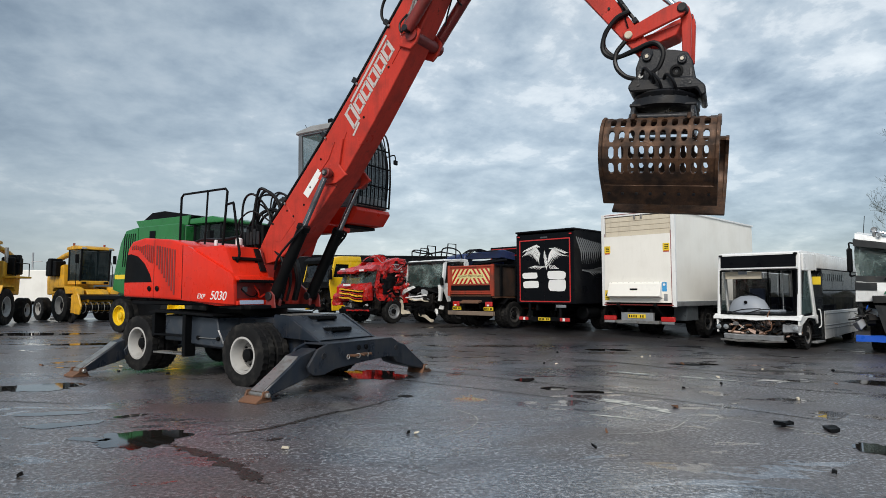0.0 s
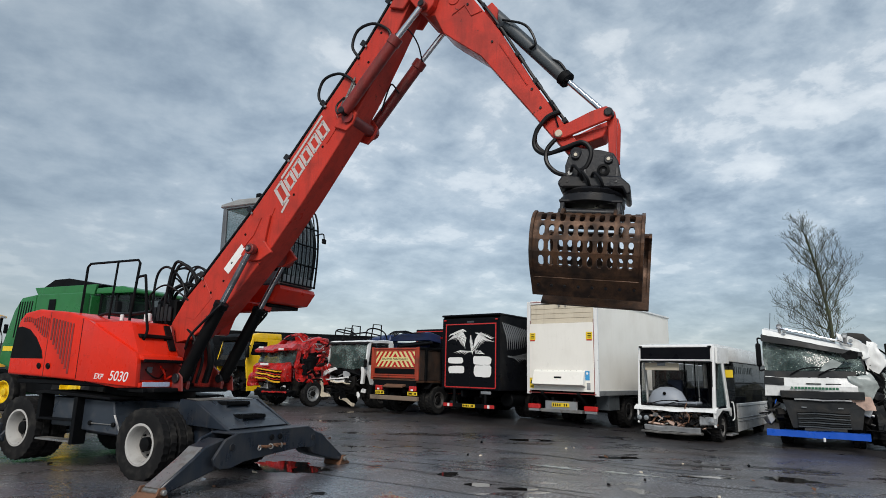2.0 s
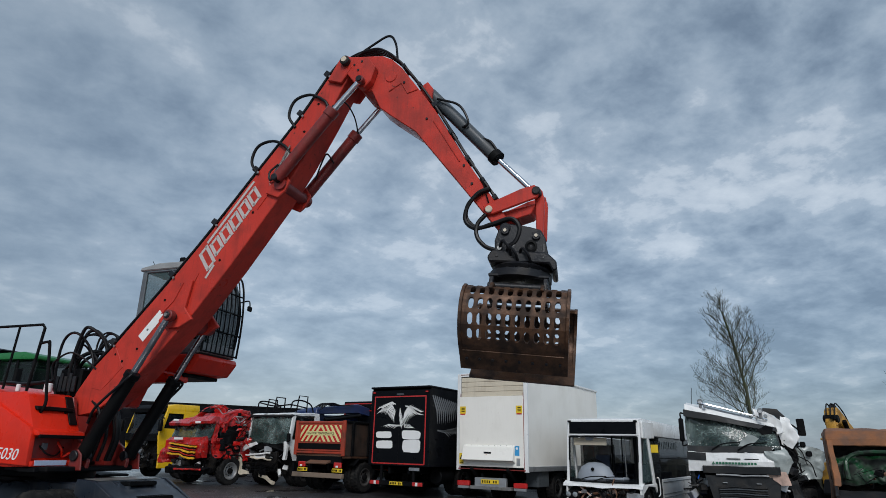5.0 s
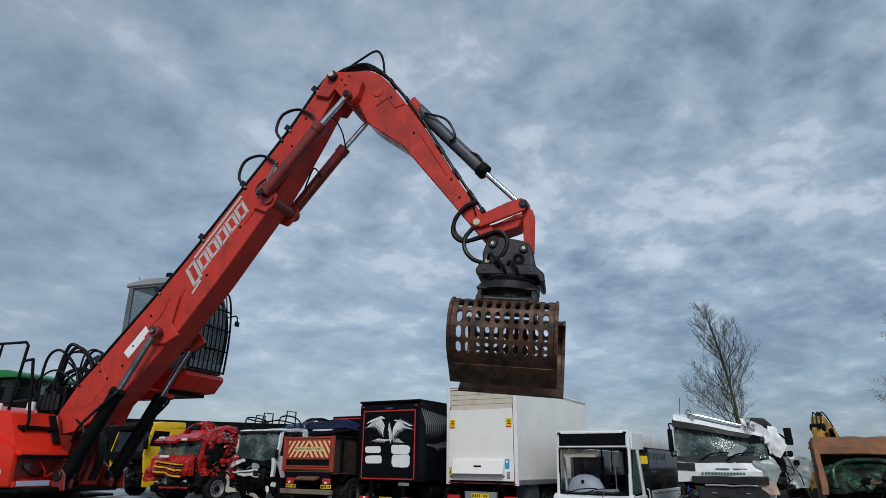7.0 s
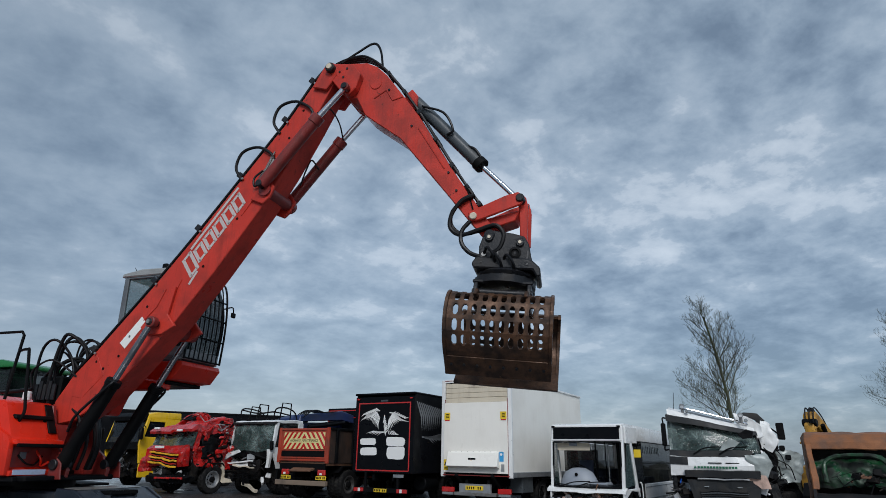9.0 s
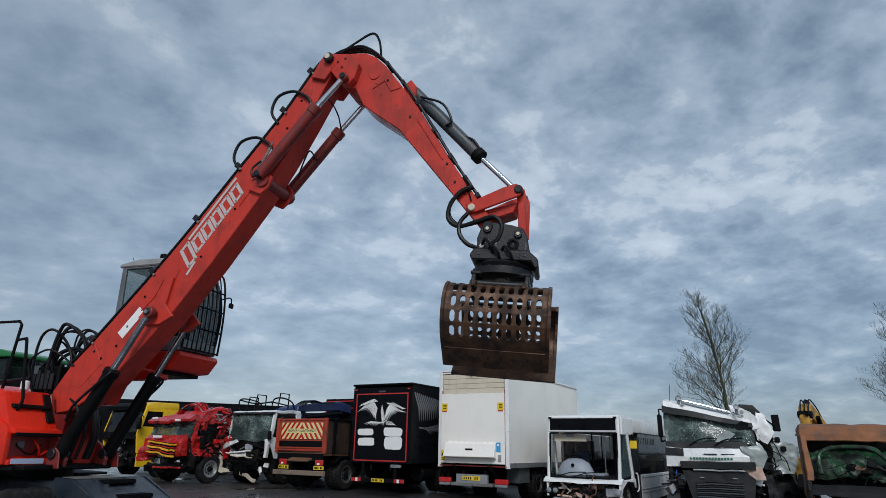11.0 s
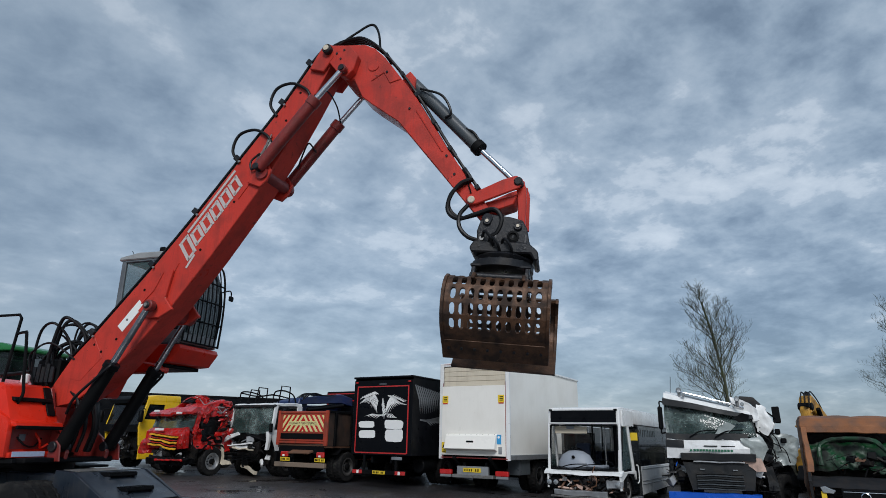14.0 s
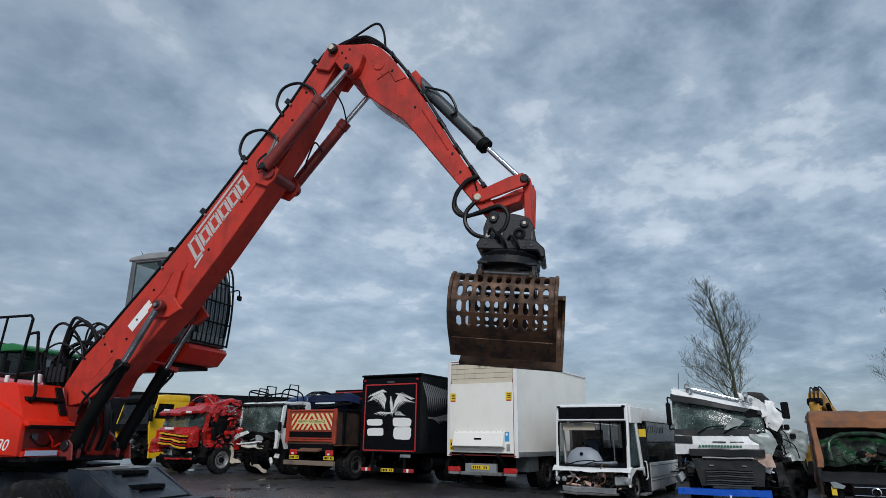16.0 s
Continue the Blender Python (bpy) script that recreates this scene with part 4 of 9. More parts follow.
    part("filler_cap", rod((0.06, -0.85, 2.56), (0.06, -0.85, 2.68), 0.035, n=12, w=0.01), WHITE, t, "white plastic filler cap", smooth=True)
    # valve block and hose bundle behind the boom foot
    part("valve_block", box(0.25, 0.75, -0.30, 0.30, 2.5, 3.0, 0.03), BLACK, t)
    for k in range(5):
        part("valve", rod((0.3 + k * 0.1, -0.36, 2.6), (0.3 + k * 0.1, -0.36, 2.86 + 0.05 * (k % 2)), 0.035, n=10), HEAD, t)
    rnd = random.Random(4)
    for k in range(18):
        v = -0.42 + 0.052 * k + rnd.uniform(-0.03, 0.03)
        h = 3.30 + rnd.uniform(-0.15, 0.38)
        u0 = 0.38 + rnd.uniform(-0.14, 0.30)
        part("hose", hose([(u0, v, 2.55), (u0 - 0.08 + rnd.uniform(-0.08, 0.08), v - 0.05, 2.95), (u0 + 0.05 + rnd.uniform(-0.1, 0.1), v - 0.08, h - 0.08), (u0 + 0.28, v + rnd.uniform(-0.12, 0.08), h + 0.04), (u0 + 0.55 + rnd.uniform(-0.12, 0.12), v * 0.7, h - 0.22), (u0 + 0.56, v * 0.6, 2.95), (u0 + 0.36, v * 0.5, 2.58)], 0.017 + 0.006 * (k % 3), steps=5), HOSE, t, smooth=True)
    # lifting frame of the cab
    part("cab_riser", prism([(0.55, 2.40), (0.62, 2.95), (1.0, 3.16), (2.1, 2.98), (2.1, 2.84), (1.25, 2.84), (1.05, 2.40)], 0.52, 0.80, w=0.03), RED, t)
    part("cab_riser", prism([(0.1, 2.50), (0.1, 2.62), (0.75, 3.16), (1.25, 3.18), (1.25, 3.05), (0.85, 2.95), (0.30, 2.50)], 0.48, 0.62, w=0.02), BLACK, t)
    part("cab_cradle", prism([(0.72, 3.00), (0.62, 3.28), (0.72, 3.36), (2.44, 3.34), (2.48, 3.26), (2.30, 3.02), (1.5, 2.98)], 0.55, 1.60, w=0.03, seg=2), RED, t, smooth=True)
    part("cradle_floor", box(0.9, 2.15, 0.62, 1.5, 2.94, 3.0, 0.01), BLACK, t)


def handler_cab(t):
    y0, y1 = 0.56, 1.58
    cab = part("cab", box(0.86, 2.26, y0, y1, 3.34, 3.46, 0.02), PANEL_GREY, t, "raised operator cab")
    grey = mat("pale_grey_cab_paint", (0.30, 0.31, 0.31), 0.4, vary=0.08, bump=0.03, dirt=0.3)
    side = [(0.80, 3.36), (0.80, 5.02), (2.02, 5.06), (2.40, 4.35), (2.42, 3.36)]
    # corner posts, sills and roof
    for y in (y0, y1 - 0.06):
        part("cab_sill", prism([(0.84, 3.36), (0.84, 3.85), (1.30, 3.85), (1.55, 3.66), (2.36, 3.60), (2.40, 3.36)], y, y + 0.06, w=0.012), grey, cab, "pale grey lower side panel")
        part("rear_post", prism([(0.82, 3.80), (0.80, 5.00), (0.90, 5.0), (0.95, 3.80)], y, y + 0.06, w=0.012), PANEL_GREY, cab)
        part("front_post", hose([(2.38, y + 0.03, 3.55), (2.42, y + 0.03, 4.15), (2.32, y + 0.03, 4.65), (2.06, y + 0.03, 5.0)], 0.035, n=8), BLACK, cab, smooth=True)
        part("roof_rail", box(0.84, 2.08, y, y + 0.06, 4.94, 5.0, 0.012), PANEL_GREY, cab)
        part("side_window", prism([(0.95, 3.88), (0.92, 4.93), (2.04, 4.93), (2.30, 4.55), (2.36, 4.10), (2.34, 3.62), (1.55, 3.68), (1.32, 3.86)], y + 0.025, y + 0.035, w=0.0), CAB_GLASS, cab, "tinted side window")
    part("roof", prism([(0.74, 4.98), (0.76, 5.05), (1.2, 5.12), (2.0, 5.10), (2.18, 5.02), (2.1, 4.98)], y0 - 0.03, y1 + 0.03, w=0.02), grey, cab, "pale grey cab roof", smooth=True)
    part("rear_window", box(0.84, 0.852, y0 + 0.06, y1 - 0.06, 3.9, 4.95, 0.0), CAB_GLASS, cab, "tinted rear window")
    part("rear_panel", box(0.82, 0.86, y0 + 0.02, y1 - 0.02, 3.36, 3.9, 0.01), grey, cab)
    screen = bmesh.new()
    prof = [(2.39, 3.55), (2.42, 3.85), (2.42, 4.20), (2.39, 4.50), (2.34, 4.74), (2.26, 4.92), (2.06, 5.0)]
    cols = [[screen.verts.new((u, y, z)) for u, z in prof] for y in (y0 + 0.05, y1 - 0.05)]
    for i in range(len(prof) - 1):
        screen.faces.new((cols[0][i], cols[0][i + 1], cols[1][i + 1], cols[1][i]))
    part("windscreen", screen, SCREEN_GLASS, cab, "curved tinted windscreen", smooth=True)
    part("front_sill", box(2.36, 2.43, y0 + 0.03, y1 - 0.03, 3.38, 3.56, 0.015), grey, cab)
    # guard of upright bars
    guard = [(2.46, 3.38), (2.49, 3.85), (2.49, 4.25), (2.46, 4.60), (2.41, 4.84), (2.33, 4.98), (2.16, 5.04)]
    for k in range(9):
        y = y0 + 0.02 + k * (y1 - y0 - 0.04) / 8
        part("guard_bar", hose([(u, y, z) for u, z in guard], 0.013 if 0 < k < 8 else 0.02, n=6, steps=3), BLACK, cab, smooth=True)
    for u, z in ((2.46, 3.40), (2.488, 3.80), (2.492, 4.20), (2.465, 4.58), (2.33, 4.98)):
        part("guard_rail", rod((u, y0 + 0.02, z), (u, y1 - 0.02, z), 0.016, n=8), BLACK, cab)
    for z in (3.62, 4.50):
        part("guard_hinge", box(2.40, 2.50, y0 - 0.02, y0 + 0.05, z, z + 0.10, 0.008), BLACK, cab)
    part("mirror", hose([(2.40, y1, 4.50), (2.46, y1 + 0.16, 4.56), (2.47, y1 + 0.20, 4.44)], 0.014, n=6), BLACK, cab)
    part("mirror", box(2.44, 2.49, y1 + 0.14, y1 + 0.26, 4.36, 4.46, 0.015), BLACK, cab)
    # seat and controls inside
    part("seat", prism([(1.15, 3.78), (1.15, 3.92), (1.62, 3.94), (1.66, 3.80)], 0.80, 1.32, w=0.03), BLACK, cab, smooth=True)
    part("seat_back", prism([(1.12, 3.88), (1.00, 4.52), (1.08, 4.58), (1.18, 4.52), (1.28, 3.9)], 0.84, 1.28, w=0.04, seg=2), BLACK, cab, smooth=True)
    part("headrest", box(1.00, 1.10, 0.94, 1.18, 4.60, 4.82, 0.03), BLACK, cab, smooth=True)
    part("console", box(1.35, 1.75, 0.66, 0.80, 3.46, 4.02, 0.03), BLACK, cab)
    part("console", box(1.35, 1.75, 1.32, 1.46, 3.46, 4.02, 0.03), BLACK, cab)
    part("steering_column", rod((2.2, 1.07, 3.46), (1.98, 1.07, 4.05), 0.04, n=10), BLACK, cab)
    part("steering_wheel", lathe([(0.17, -0.012), (0.19, 0), (0.17, 0.012), (0.15, 0), (0.17, -0.012)], 20, m=Matrix.Translation((1.97, 1.07, 4.08)) @ pose(0, 0, 0, 90, 0, 0) @ pose(0, 0, 0, 0, 0, 20)), BLACK, cab)
    part("wiper_arm", rod((2.37, 1.15, 3.7), (2.36, 0.75, 4.3), 0.012, n=6), BLACK, cab)
    part("aerial", rod((0.95, 0.7, 5.1), (0.86, 0.7, 5.22), 0.006, n=5), BLACK, cab)
    part("roof_lamp", box(1.6, 1.72, 0.6, 0.78, 5.11, 5.22, 0.02), BLACK, cab)


def lift_cylinder(t, s):
    a, m_, b = Vector((1.33, s * 0.47, 1.58)), Vector((2.07, s * 0.47, 2.84)), Vector((2.64, s * 0.47, 3.80))
    cyl = part("lift_cylinder", rod(a, m_, 0.108, n=20, w=0.012), BLACK, t, "dark hydraulic lift cylinder", smooth=True)
    d = (m_ - a).normalized()
    part("gland", rod(m_ - d * 0.06, m_ + d * 0.05, 0.125, n=20, w=0.012), BLACK, cyl, smooth=True)
    part("piston_rod", rod(m_, b, 0.052, n=18), GREASED, cyl, smooth=True)
    part("rod_eye", rod(b - Vector((0, 0.06, 0)), b + Vector((0, 0.06, 0)), 0.095, n=18, w=0.012), DARK_RED, cyl, smooth=True)
    part("feed_hose", hose([a + Vector((0.10, s * 0.1, 0.5)), a + Vector((0.28, s * 0.16, 0.75)), m_ + Vector((0.02, s * 0.14, -0.1)), m_ + Vector((0.1, s * 0.1, 0))], 0.022), HOSE, cyl, smooth=True)


def handler_boom(t):
    top = [(0.62, 2.42), (0.70, 2.56), (0.99, 2.99), (1.39, 3.39), (2.43, 4.53), (3.18, 5.41), (3.9, 6.31), (4.68, 7.28), (5.15, 7.98), (5.38, 8.24)]
    bot = [(5.53, 8.24), (5.62, 8.05), (5.52, 7.88), (5.18, 7.18), (4.77, 6.40), (4.36, 5.72), (3.58, 4.64), (2.94, 3.83), (2.30, 3.15), (1.78, 2.62), (1.20, 2.26), (0.85, 2.20)]
    boom = part("boom", prism(top + bot, -0.30, 0.15, w=0.012), BOOM_RED, t, "faded red box-section boom", smooth=True)
    # plate at the foot of the boom, paler and shinier
    part("foot_plate", prism([(1.0, 2.90), (1.42, 3.36), (1.66, 3.0), (1.28, 2.62), (1.05, 2.66)], -0.306, -0.29, w=0.003), BOOM_RED, boom)
    part("white_plate", prism([(1.88, 3.52), (2.25, 3.95), (2.36, 3.84), (2.0, 3.42)], -0.308, -0.296, w=0.0), WHITE_MARK, boom, "white blank plate")
    # marking drawn as plain bars: a long stroke and short slanted blocks
    d = (Vector((3.9, 0, 6.28)) - Vector((3.0, 0, 5.10))).normalized()
    n = Vector((d.z, 0, -d.x))
    o = Vector((3.02, -0.305, 4.72))

    def stroke(a0, b0, a1, b1, w):
        p, q = o + d * a0 + n * b0, o + d * a1 + n * b1
        k = (q - p).normalized()
        m_ = Vector((k.z, 0, -k.x)) * w / 2
        pts = [(v.x, v.z) for v in (p - m_, q - m_, q + m_, p + m_)]
        part("marking", prism(pts, -0.306, -0.298, w=0.0), LETTER_GREY, boom)

    stroke(0.30, -0.20, 1.62, -0.20, 0.045)
    # six slanted blocks, each a hollow frame; the first is taller
    for k in range(6):
        a, hi, lo = 0.02 + 0.262 * k, -0.13, 0.13
        if k == 0:
            hi, lo = -0.19, 0.18
        lean = 0.30
        x0, x1 = a, a + 0.175
        stroke(x0 - lean * lo, lo, x0 - lean * hi, hi, 0.062)
        stroke(x1 - lean * lo, lo, x1 - lean * hi, hi, 0.062)
        stroke(x0 - lean * hi, hi + 0.022, x1 - lean * hi, hi + 0.022, 0.044)
        stroke(x0 - lean * lo, lo - 0.022, x1 - lean * lo, lo - 0.022, 0.044)
    stroke(-0.16, 0.235, 0.10, 0.205, 0.04)
    # bolt holes and grease nipples along the flank
    for u, z in ((1.62, 3.10), (1.90, 3.30), (2.06, 3.62), (2.32, 4.12), (3.35, 4.75), (3.9, 5.55), (4.75, 6.95), (4.98, 7.45), (2.05, 3.20), (1.45, 3.22)):
        part("plug", rod((u, -0.298, z), (u, -0.308, z), 0.022, n=10), BLACK, boom)
    # lug for the lift cylinders
    for s in (-1, 1):
        part("cylinder_lug", prism([(2.30, 3.75), (2.48, 3.98), (2.62, 3.98), (2.86, 4.42), (2.90, 4.42), (2.82, 3.95), (3.0, 3.75), (2.75, 3.62), (2.5, 3.62)], *sorted((s * 0.30, s * 0.36)), w=0.01), BOOM_RED, boom)
        part("lug_pin", rod((2.64, s * 0.28, 3.80), (2.64, s * 0.55, 3.80), 0.058, n=20, w=0.01), HEAD, boom, smooth=True)
        part("lug_pin_end", rod((2.64, s * 0.54, 3.80), (2.64, s * 0.565, 3.80), 0.032, n=14), STEEL, boom)
        # cheek carrying the arm cylinder
        part("cylinder_cheek", prism([(4.15, 5.85), (4.30, 6.22), (4.48, 6.20), (4.60, 6.02), (4.52, 5.84), (4.40, 5.74)], *sorted((s * 0.30, s * 0.36)), w=0.012), BOOM_RED, boom)
        part("cheek_pin", rod((4.40, s * 0.28, 6.05), (4.40, s * 0.54, 6.05), 0.060, n=18, w=0.012), HEAD, boom, smooth=True)
        part("apex_plate", prism([(5.15, 7.85), (5.35, 8.22), (5.50, 8.28), (5.62, 8.20), (5.62, 8.02), (5.42, 7.75)], *sorted((s * 0.30, s * 0.37)), w=0.012), BOOM_RED, boom)
    part("cross_tube", rod((4.44, -0.40, 5.98), (4.44, 0.46, 5.98), 0.11, n=22), DARK_RED, boom, smooth=True)
    part("cross_tube", rod((2.66, -0.34, 3.76), (2.66, 0.50, 3.76), 0.13, n=22), DARK_RED, boom, smooth=True)
    part("apex_pin", rod((5.50, -0.46, 8.14), (5.50, 0.46, 8.14), 0.085, n=20, w=0.012), HEAD, boom, smooth=True)
    part("apex_pin_end", rod((5.50, -0.48, 8.14), (5.50, -0.455, 8.14), 0.05, n=16), CREAM, boom)
    # pipes and hoses along the back of the boom
    back = [Vector((u, 0, z)) for u, z in top[2:]]
    for k in range(5):
        y = -0.26 + k * 0.055
        part("boom_pipe", hose([p + Vector((-0.05, y, 0.045)) for p in back], 0.021, n=6, steps=2), HOSE, boom, smooth=True)
    for f in (1, 2, 3, 4, 5, 6):
        p = back[f] + Vector((-0.03, -0.28, 0.03))
        part("pipe_clamp", box(-0.05, 0.05, -0.05, 0.03, -0.03, 0.08, 0.008, rot=Matrix.Translation(p) @ pose(0, 0, 0, 0, -51, 0)), HEAD, boom)
        part("clamp_bolt", rod(p + Vector((0.05, -0.04, -0.06)), p + Vector((0.05, -0.06, -0.06)), 0.022, n=8), STEEL, boom)
    for (u, z), (u2, z2) in (((3.90, 6.26), (4.52, 6.56)), ((4.56, 7.06), (5.20, 7.34))):
        part("loop_hose", hose([(u, -0.31, z), (u - 0.14, -0.33, z + 0.24), (u - 0.04, -0.34, z + 0.52), (u + 0.26, -0.34, z + 0.58), (u2 - 0.10, -0.34, z2 + 0.14), (u2, -0.33, z2)], 0.026), HOSE, boom, smooth=True)
        part("hose_fitting", rod((u2, -0.33, z2), (u2 - 0.10, -0.32, z2 - 0.20), 0.03, n=8), STEEL, boom)
    for run in (((2.30, 3.88), (2.52, 4.10), (2.66, 4.40)), ((3.98, 5.60), (4.20, 5.90), (4.14, 6.20)), ((4.62, 6.60), (4.90, 6.98)), ((2.78, 4.16), (2.95, 4.55))):
        part("weld_bead", hose([(u, -0.305, z) for u, z in run], 0.011, n=5, smooth=False), BOOM_RED, boom)
    for k in range(4):
        u = 4.30 + 0.045 * k
        part("hose_fitting", rod((u, -0.33, 6.22 + 0.10 * k), (u + 0.05, -0.35, 6.30 + 0.10 * k), 0.022, n=6), STEEL, boom)
    part("feed_hose", hose([(4.34, -0.36, 6.36), (4.20, -0.38, 6.22), (4.24, -0.40, 6.06), (4.36, -0.42, 6.10)], 0.018, n=6), HOSE, boom, smooth=True)
    part("feed_hose", hose([(5.02, 0.30, 6.60), (4.86, 0.30, 6.80), (4.78, 0.28, 6.62), (4.70, 0.26, 6.30)], 0.016, n=6), HOSE, boom, smooth=True)
    part("feed_hose", hose([(5.30, -0.38, 7.30), (5.48, -0.30, 7.40), (5.58, -0.1, 7.22), (5.52, 0.2, 7.05)], 0.014, n=6), HOSE, boom, smooth=True)
    part("feed_pipe", hose([(4.52, -0.34, 6.70), (4.40, -0.33, 6.45), (4.28, -0.32, 6.30), (4.22, -0.31, 6.12)], 0.014, n=6), STEEL, boom)
    for s in (-1, 1):
        a, m_, b = Vector((4.40, s * 0.43, 6.05)), Vector((5.38, s * 0.43, 7.20)), Vector((5.83, s * 0.43, 7.68))
        cyl = part("arm_cylinder", rod(a, m_, 0.10, n=20, w=0.012), DARK_RED, boom, "dark red hydraulic arm cylinder", smooth=True)
        dd = (m_ - a).normalized()
        part("gland", rod(m_ - dd * 0.16, m_, 0.115, n=20, w=0.012), DARK_RED, cyl, smooth=True)
        part("piston_rod", rod(m_, b, 0.048, n=16), CHROME, cyl, smooth=True)
        part("rod_eye", rod(b - Vector((0, 0.05, 0)), b + Vector((0, 0.05, 0)), 0.075, n=16, w=0.01), DARK_RED, cyl, smooth=True)


def handler_stick(t):
    out = [(5.42, 8.22), (5.55, 8.34), (6.10, 8.25), (6.30, 8.13), (6.50, 7.91), (7.08, 7.06), (7.66, 6.01), (8.14, 5.24), (8.34, 4.92), (8.30, 4.80), (8.20, 4.78),
           (7.93, 5.13), (7.48, 5.74), (6.79, 6.66), (6.30, 7.06), (6.12, 7.22), (5.95, 7.58), (5.80, 7.58), (5.72, 7.68), (5.40, 8.08)]
    arm = part("dipper_arm", prism(out, -0.22, 0.22, w=0.012), BOOM_RED, t, "faded red tapering dipper arm", smooth=True)
    for s in (-1, 1):
        part("side_plate", prism([(5.42, 8.05), (5.50, 8.26), (5.9, 8.18), (6.06, 7.95), (5.98, 7.68), (5.86, 7.58), (5.74, 7.62)], *sorted((s * 0.22, s * 0.36)), w=0.012), BOOM_RED, arm)
        part("boss", rod((6.30, s * 0.21, 7.78), (6.30, s * 0.235, 7.78), 0.10, n=24, w=0.006), BOOM_RED, arm)
        part("rod_pin", rod((5.83, s * 0.34, 7.68), (5.83, s * 0.50, 7.68), 0.05, n=16), HEAD, arm)
        part("cylinder_ear", prism([(6.82, 7.52), (6.94, 7.60), (7.04, 7.46), (7.02, 7.20), (6.80, 7.30)], *sorted((s * 0.10, s * 0.16)), w=0.01), BOOM_RED, arm)
        # link plates and drop links to the grab head
        part("link_plate", prism([(7.94, 5.22), (7.98, 5.08), (8.10, 5.08), (8.74, 5.26), (8.80, 5.38), (8.70, 5.46), (8.50, 5.42)], *sorted((s * 0.23, s * 0.28)), w=0.012), BOOM_RED, arm)
        part("drop_link", prism([(8.66, 5.40), (8.79, 5.42), (8.82, 5.25), (8.79, 4.72), (8.69, 4.72), (8.69, 5.2)], *sorted((s * 0.10, s * 0.16)), w=0.012), BOOM_RED, arm)
    for run in (((6.28, 7.50), (6.50, 7.62), (6.62, 7.40), (6.80, 7.44)), ((7.10, 6.80), (7.55, 6.02)), ((5.62, 8.14), (5.86, 8.10), (6.02, 7.92))):
        part("weld_bead", hose([(u, -0.225, z) for u, z in run], 0.011, n=5, smooth=False), BOOM_RED, arm)
    for u, z in ((5.66, 8.06), (5.80, 8.10), (5.74, 7.94), (6.55, 7.62), (6.98, 6.86), (7.62, 5.94), (7.75, 5.62)):
        part("bolt", rod((u, -0.36 if u < 6 else -0.22, z), (u, -0.372 if u < 6 else -0.236, z), 0.020, n=8), HEAD, arm)
    part("grease_line", hose([(7.78, -0.225, 5.88), (7.92, -0.235, 5.62), (7.98, -0.24, 5.40), (8.03, -0.25, 5.22)], 0.010, n=5), BLACK, arm)
    part("link_web", prism([(8.02, 5.02), (8.30, 4.98), (8.62, 5.06), (8.70, 5.22), (8.10, 5.12)], -0.16, 0.16, w=0.012), BOOM_RED, arm)
    part("link_pin", rod((8.03, -0.31, 5.15), (8.03, 0.31, 5.15), 0.055, n=16, w=0.01), CREAM, arm, "pale capped link pin")
    part("link_pin", rod((8.73, -0.31, 5.36), (8.73, 0.31, 5.36), 0.062, n=18, w=0.012), HEAD, arm, smooth=True)
    part("nose_pin", rod((8.28, -0.34, 4.82), (8.28, 0.34, 4.82), 0.08, n=18, w=0.012), HEAD, arm, smooth=True)
    a, m_, b = Vector((6.94, 0, 7.46)), Vector((8.10, 0, 6.08)), Vector((8.70, 0, 5.40))
    cyl = part("grab_cylinder", rod(a, m_, 0.105, n=22, w=0.014), GREY_CYL, arm, "grey hydraulic tilt cylinder", smooth=True)
    d = (m_ - a).normalized()
    part("gland", rod(m_ - d * 0.12, m_ + d * 0.01, 0.122, n=22, w=0.012), BLACK, cyl, smooth=True)
    part("piston_rod", rod(m_, b, 0.045, n=16), CHROME, cyl, smooth=True)
    part("feed_hose", hose([(7.12, -0.14, 7.25), (7.5, -0.16, 7.05), (7.66, -0.16, 6.72), (7.55, -0.12, 6.66)], 0.02), HOSE, cyl, smooth=True)
    part("feed_hose", hose([(7.86, -0.06, 6.45), (8.0, -0.08, 6.36), (8.1, -0.08, 6.2)], 0.02), HOSE, cyl, smooth=True)
    # hose bundle over the elbow and down the back of the arm
    ridge = [(6.52, 7.95), (6.82, 7.53), (7.09, 7.10), (7.39, 6.56), (7.67, 6.06), (7.91, 5.66), (8.10, 5.36)]
    for k in range(4):
        y = -0.20 + k * 0.055
        part("arm_hose", hose([(5.22, y - 0.04, 8.06), (5.36, y, 8.28), (5.62, y, 8.40 + 0.015 * k), (5.95, y, 8.43), (6.14, y, 8.35), (6.34, y, 8.18)] + [(u + 0.005, y, z + 0.012) for u, z in ridge], 0.024, n=6, steps=3), HOSE, arm, smooth=True)
    part("arm_hose", hose([(5.60, -0.2, 8.36), (5.9, -0.2, 8.52), (6.20, -0.2, 8.64), (6.34, -0.2, 8.46), (6.40, -0.2, 8.08)], 0.022, n=6), HOSE, arm, smooth=True)
    for u, z in ridge:
        part("hose_clamp", box(-0.04, 0.04, -0.23, 0.02, -0.02, 0.05, 0.008, rot=Matrix.Translation((u - 0.01, 0, z)) @ pose(0, 0, 0, 0, 60, 0)), HEAD, arm)
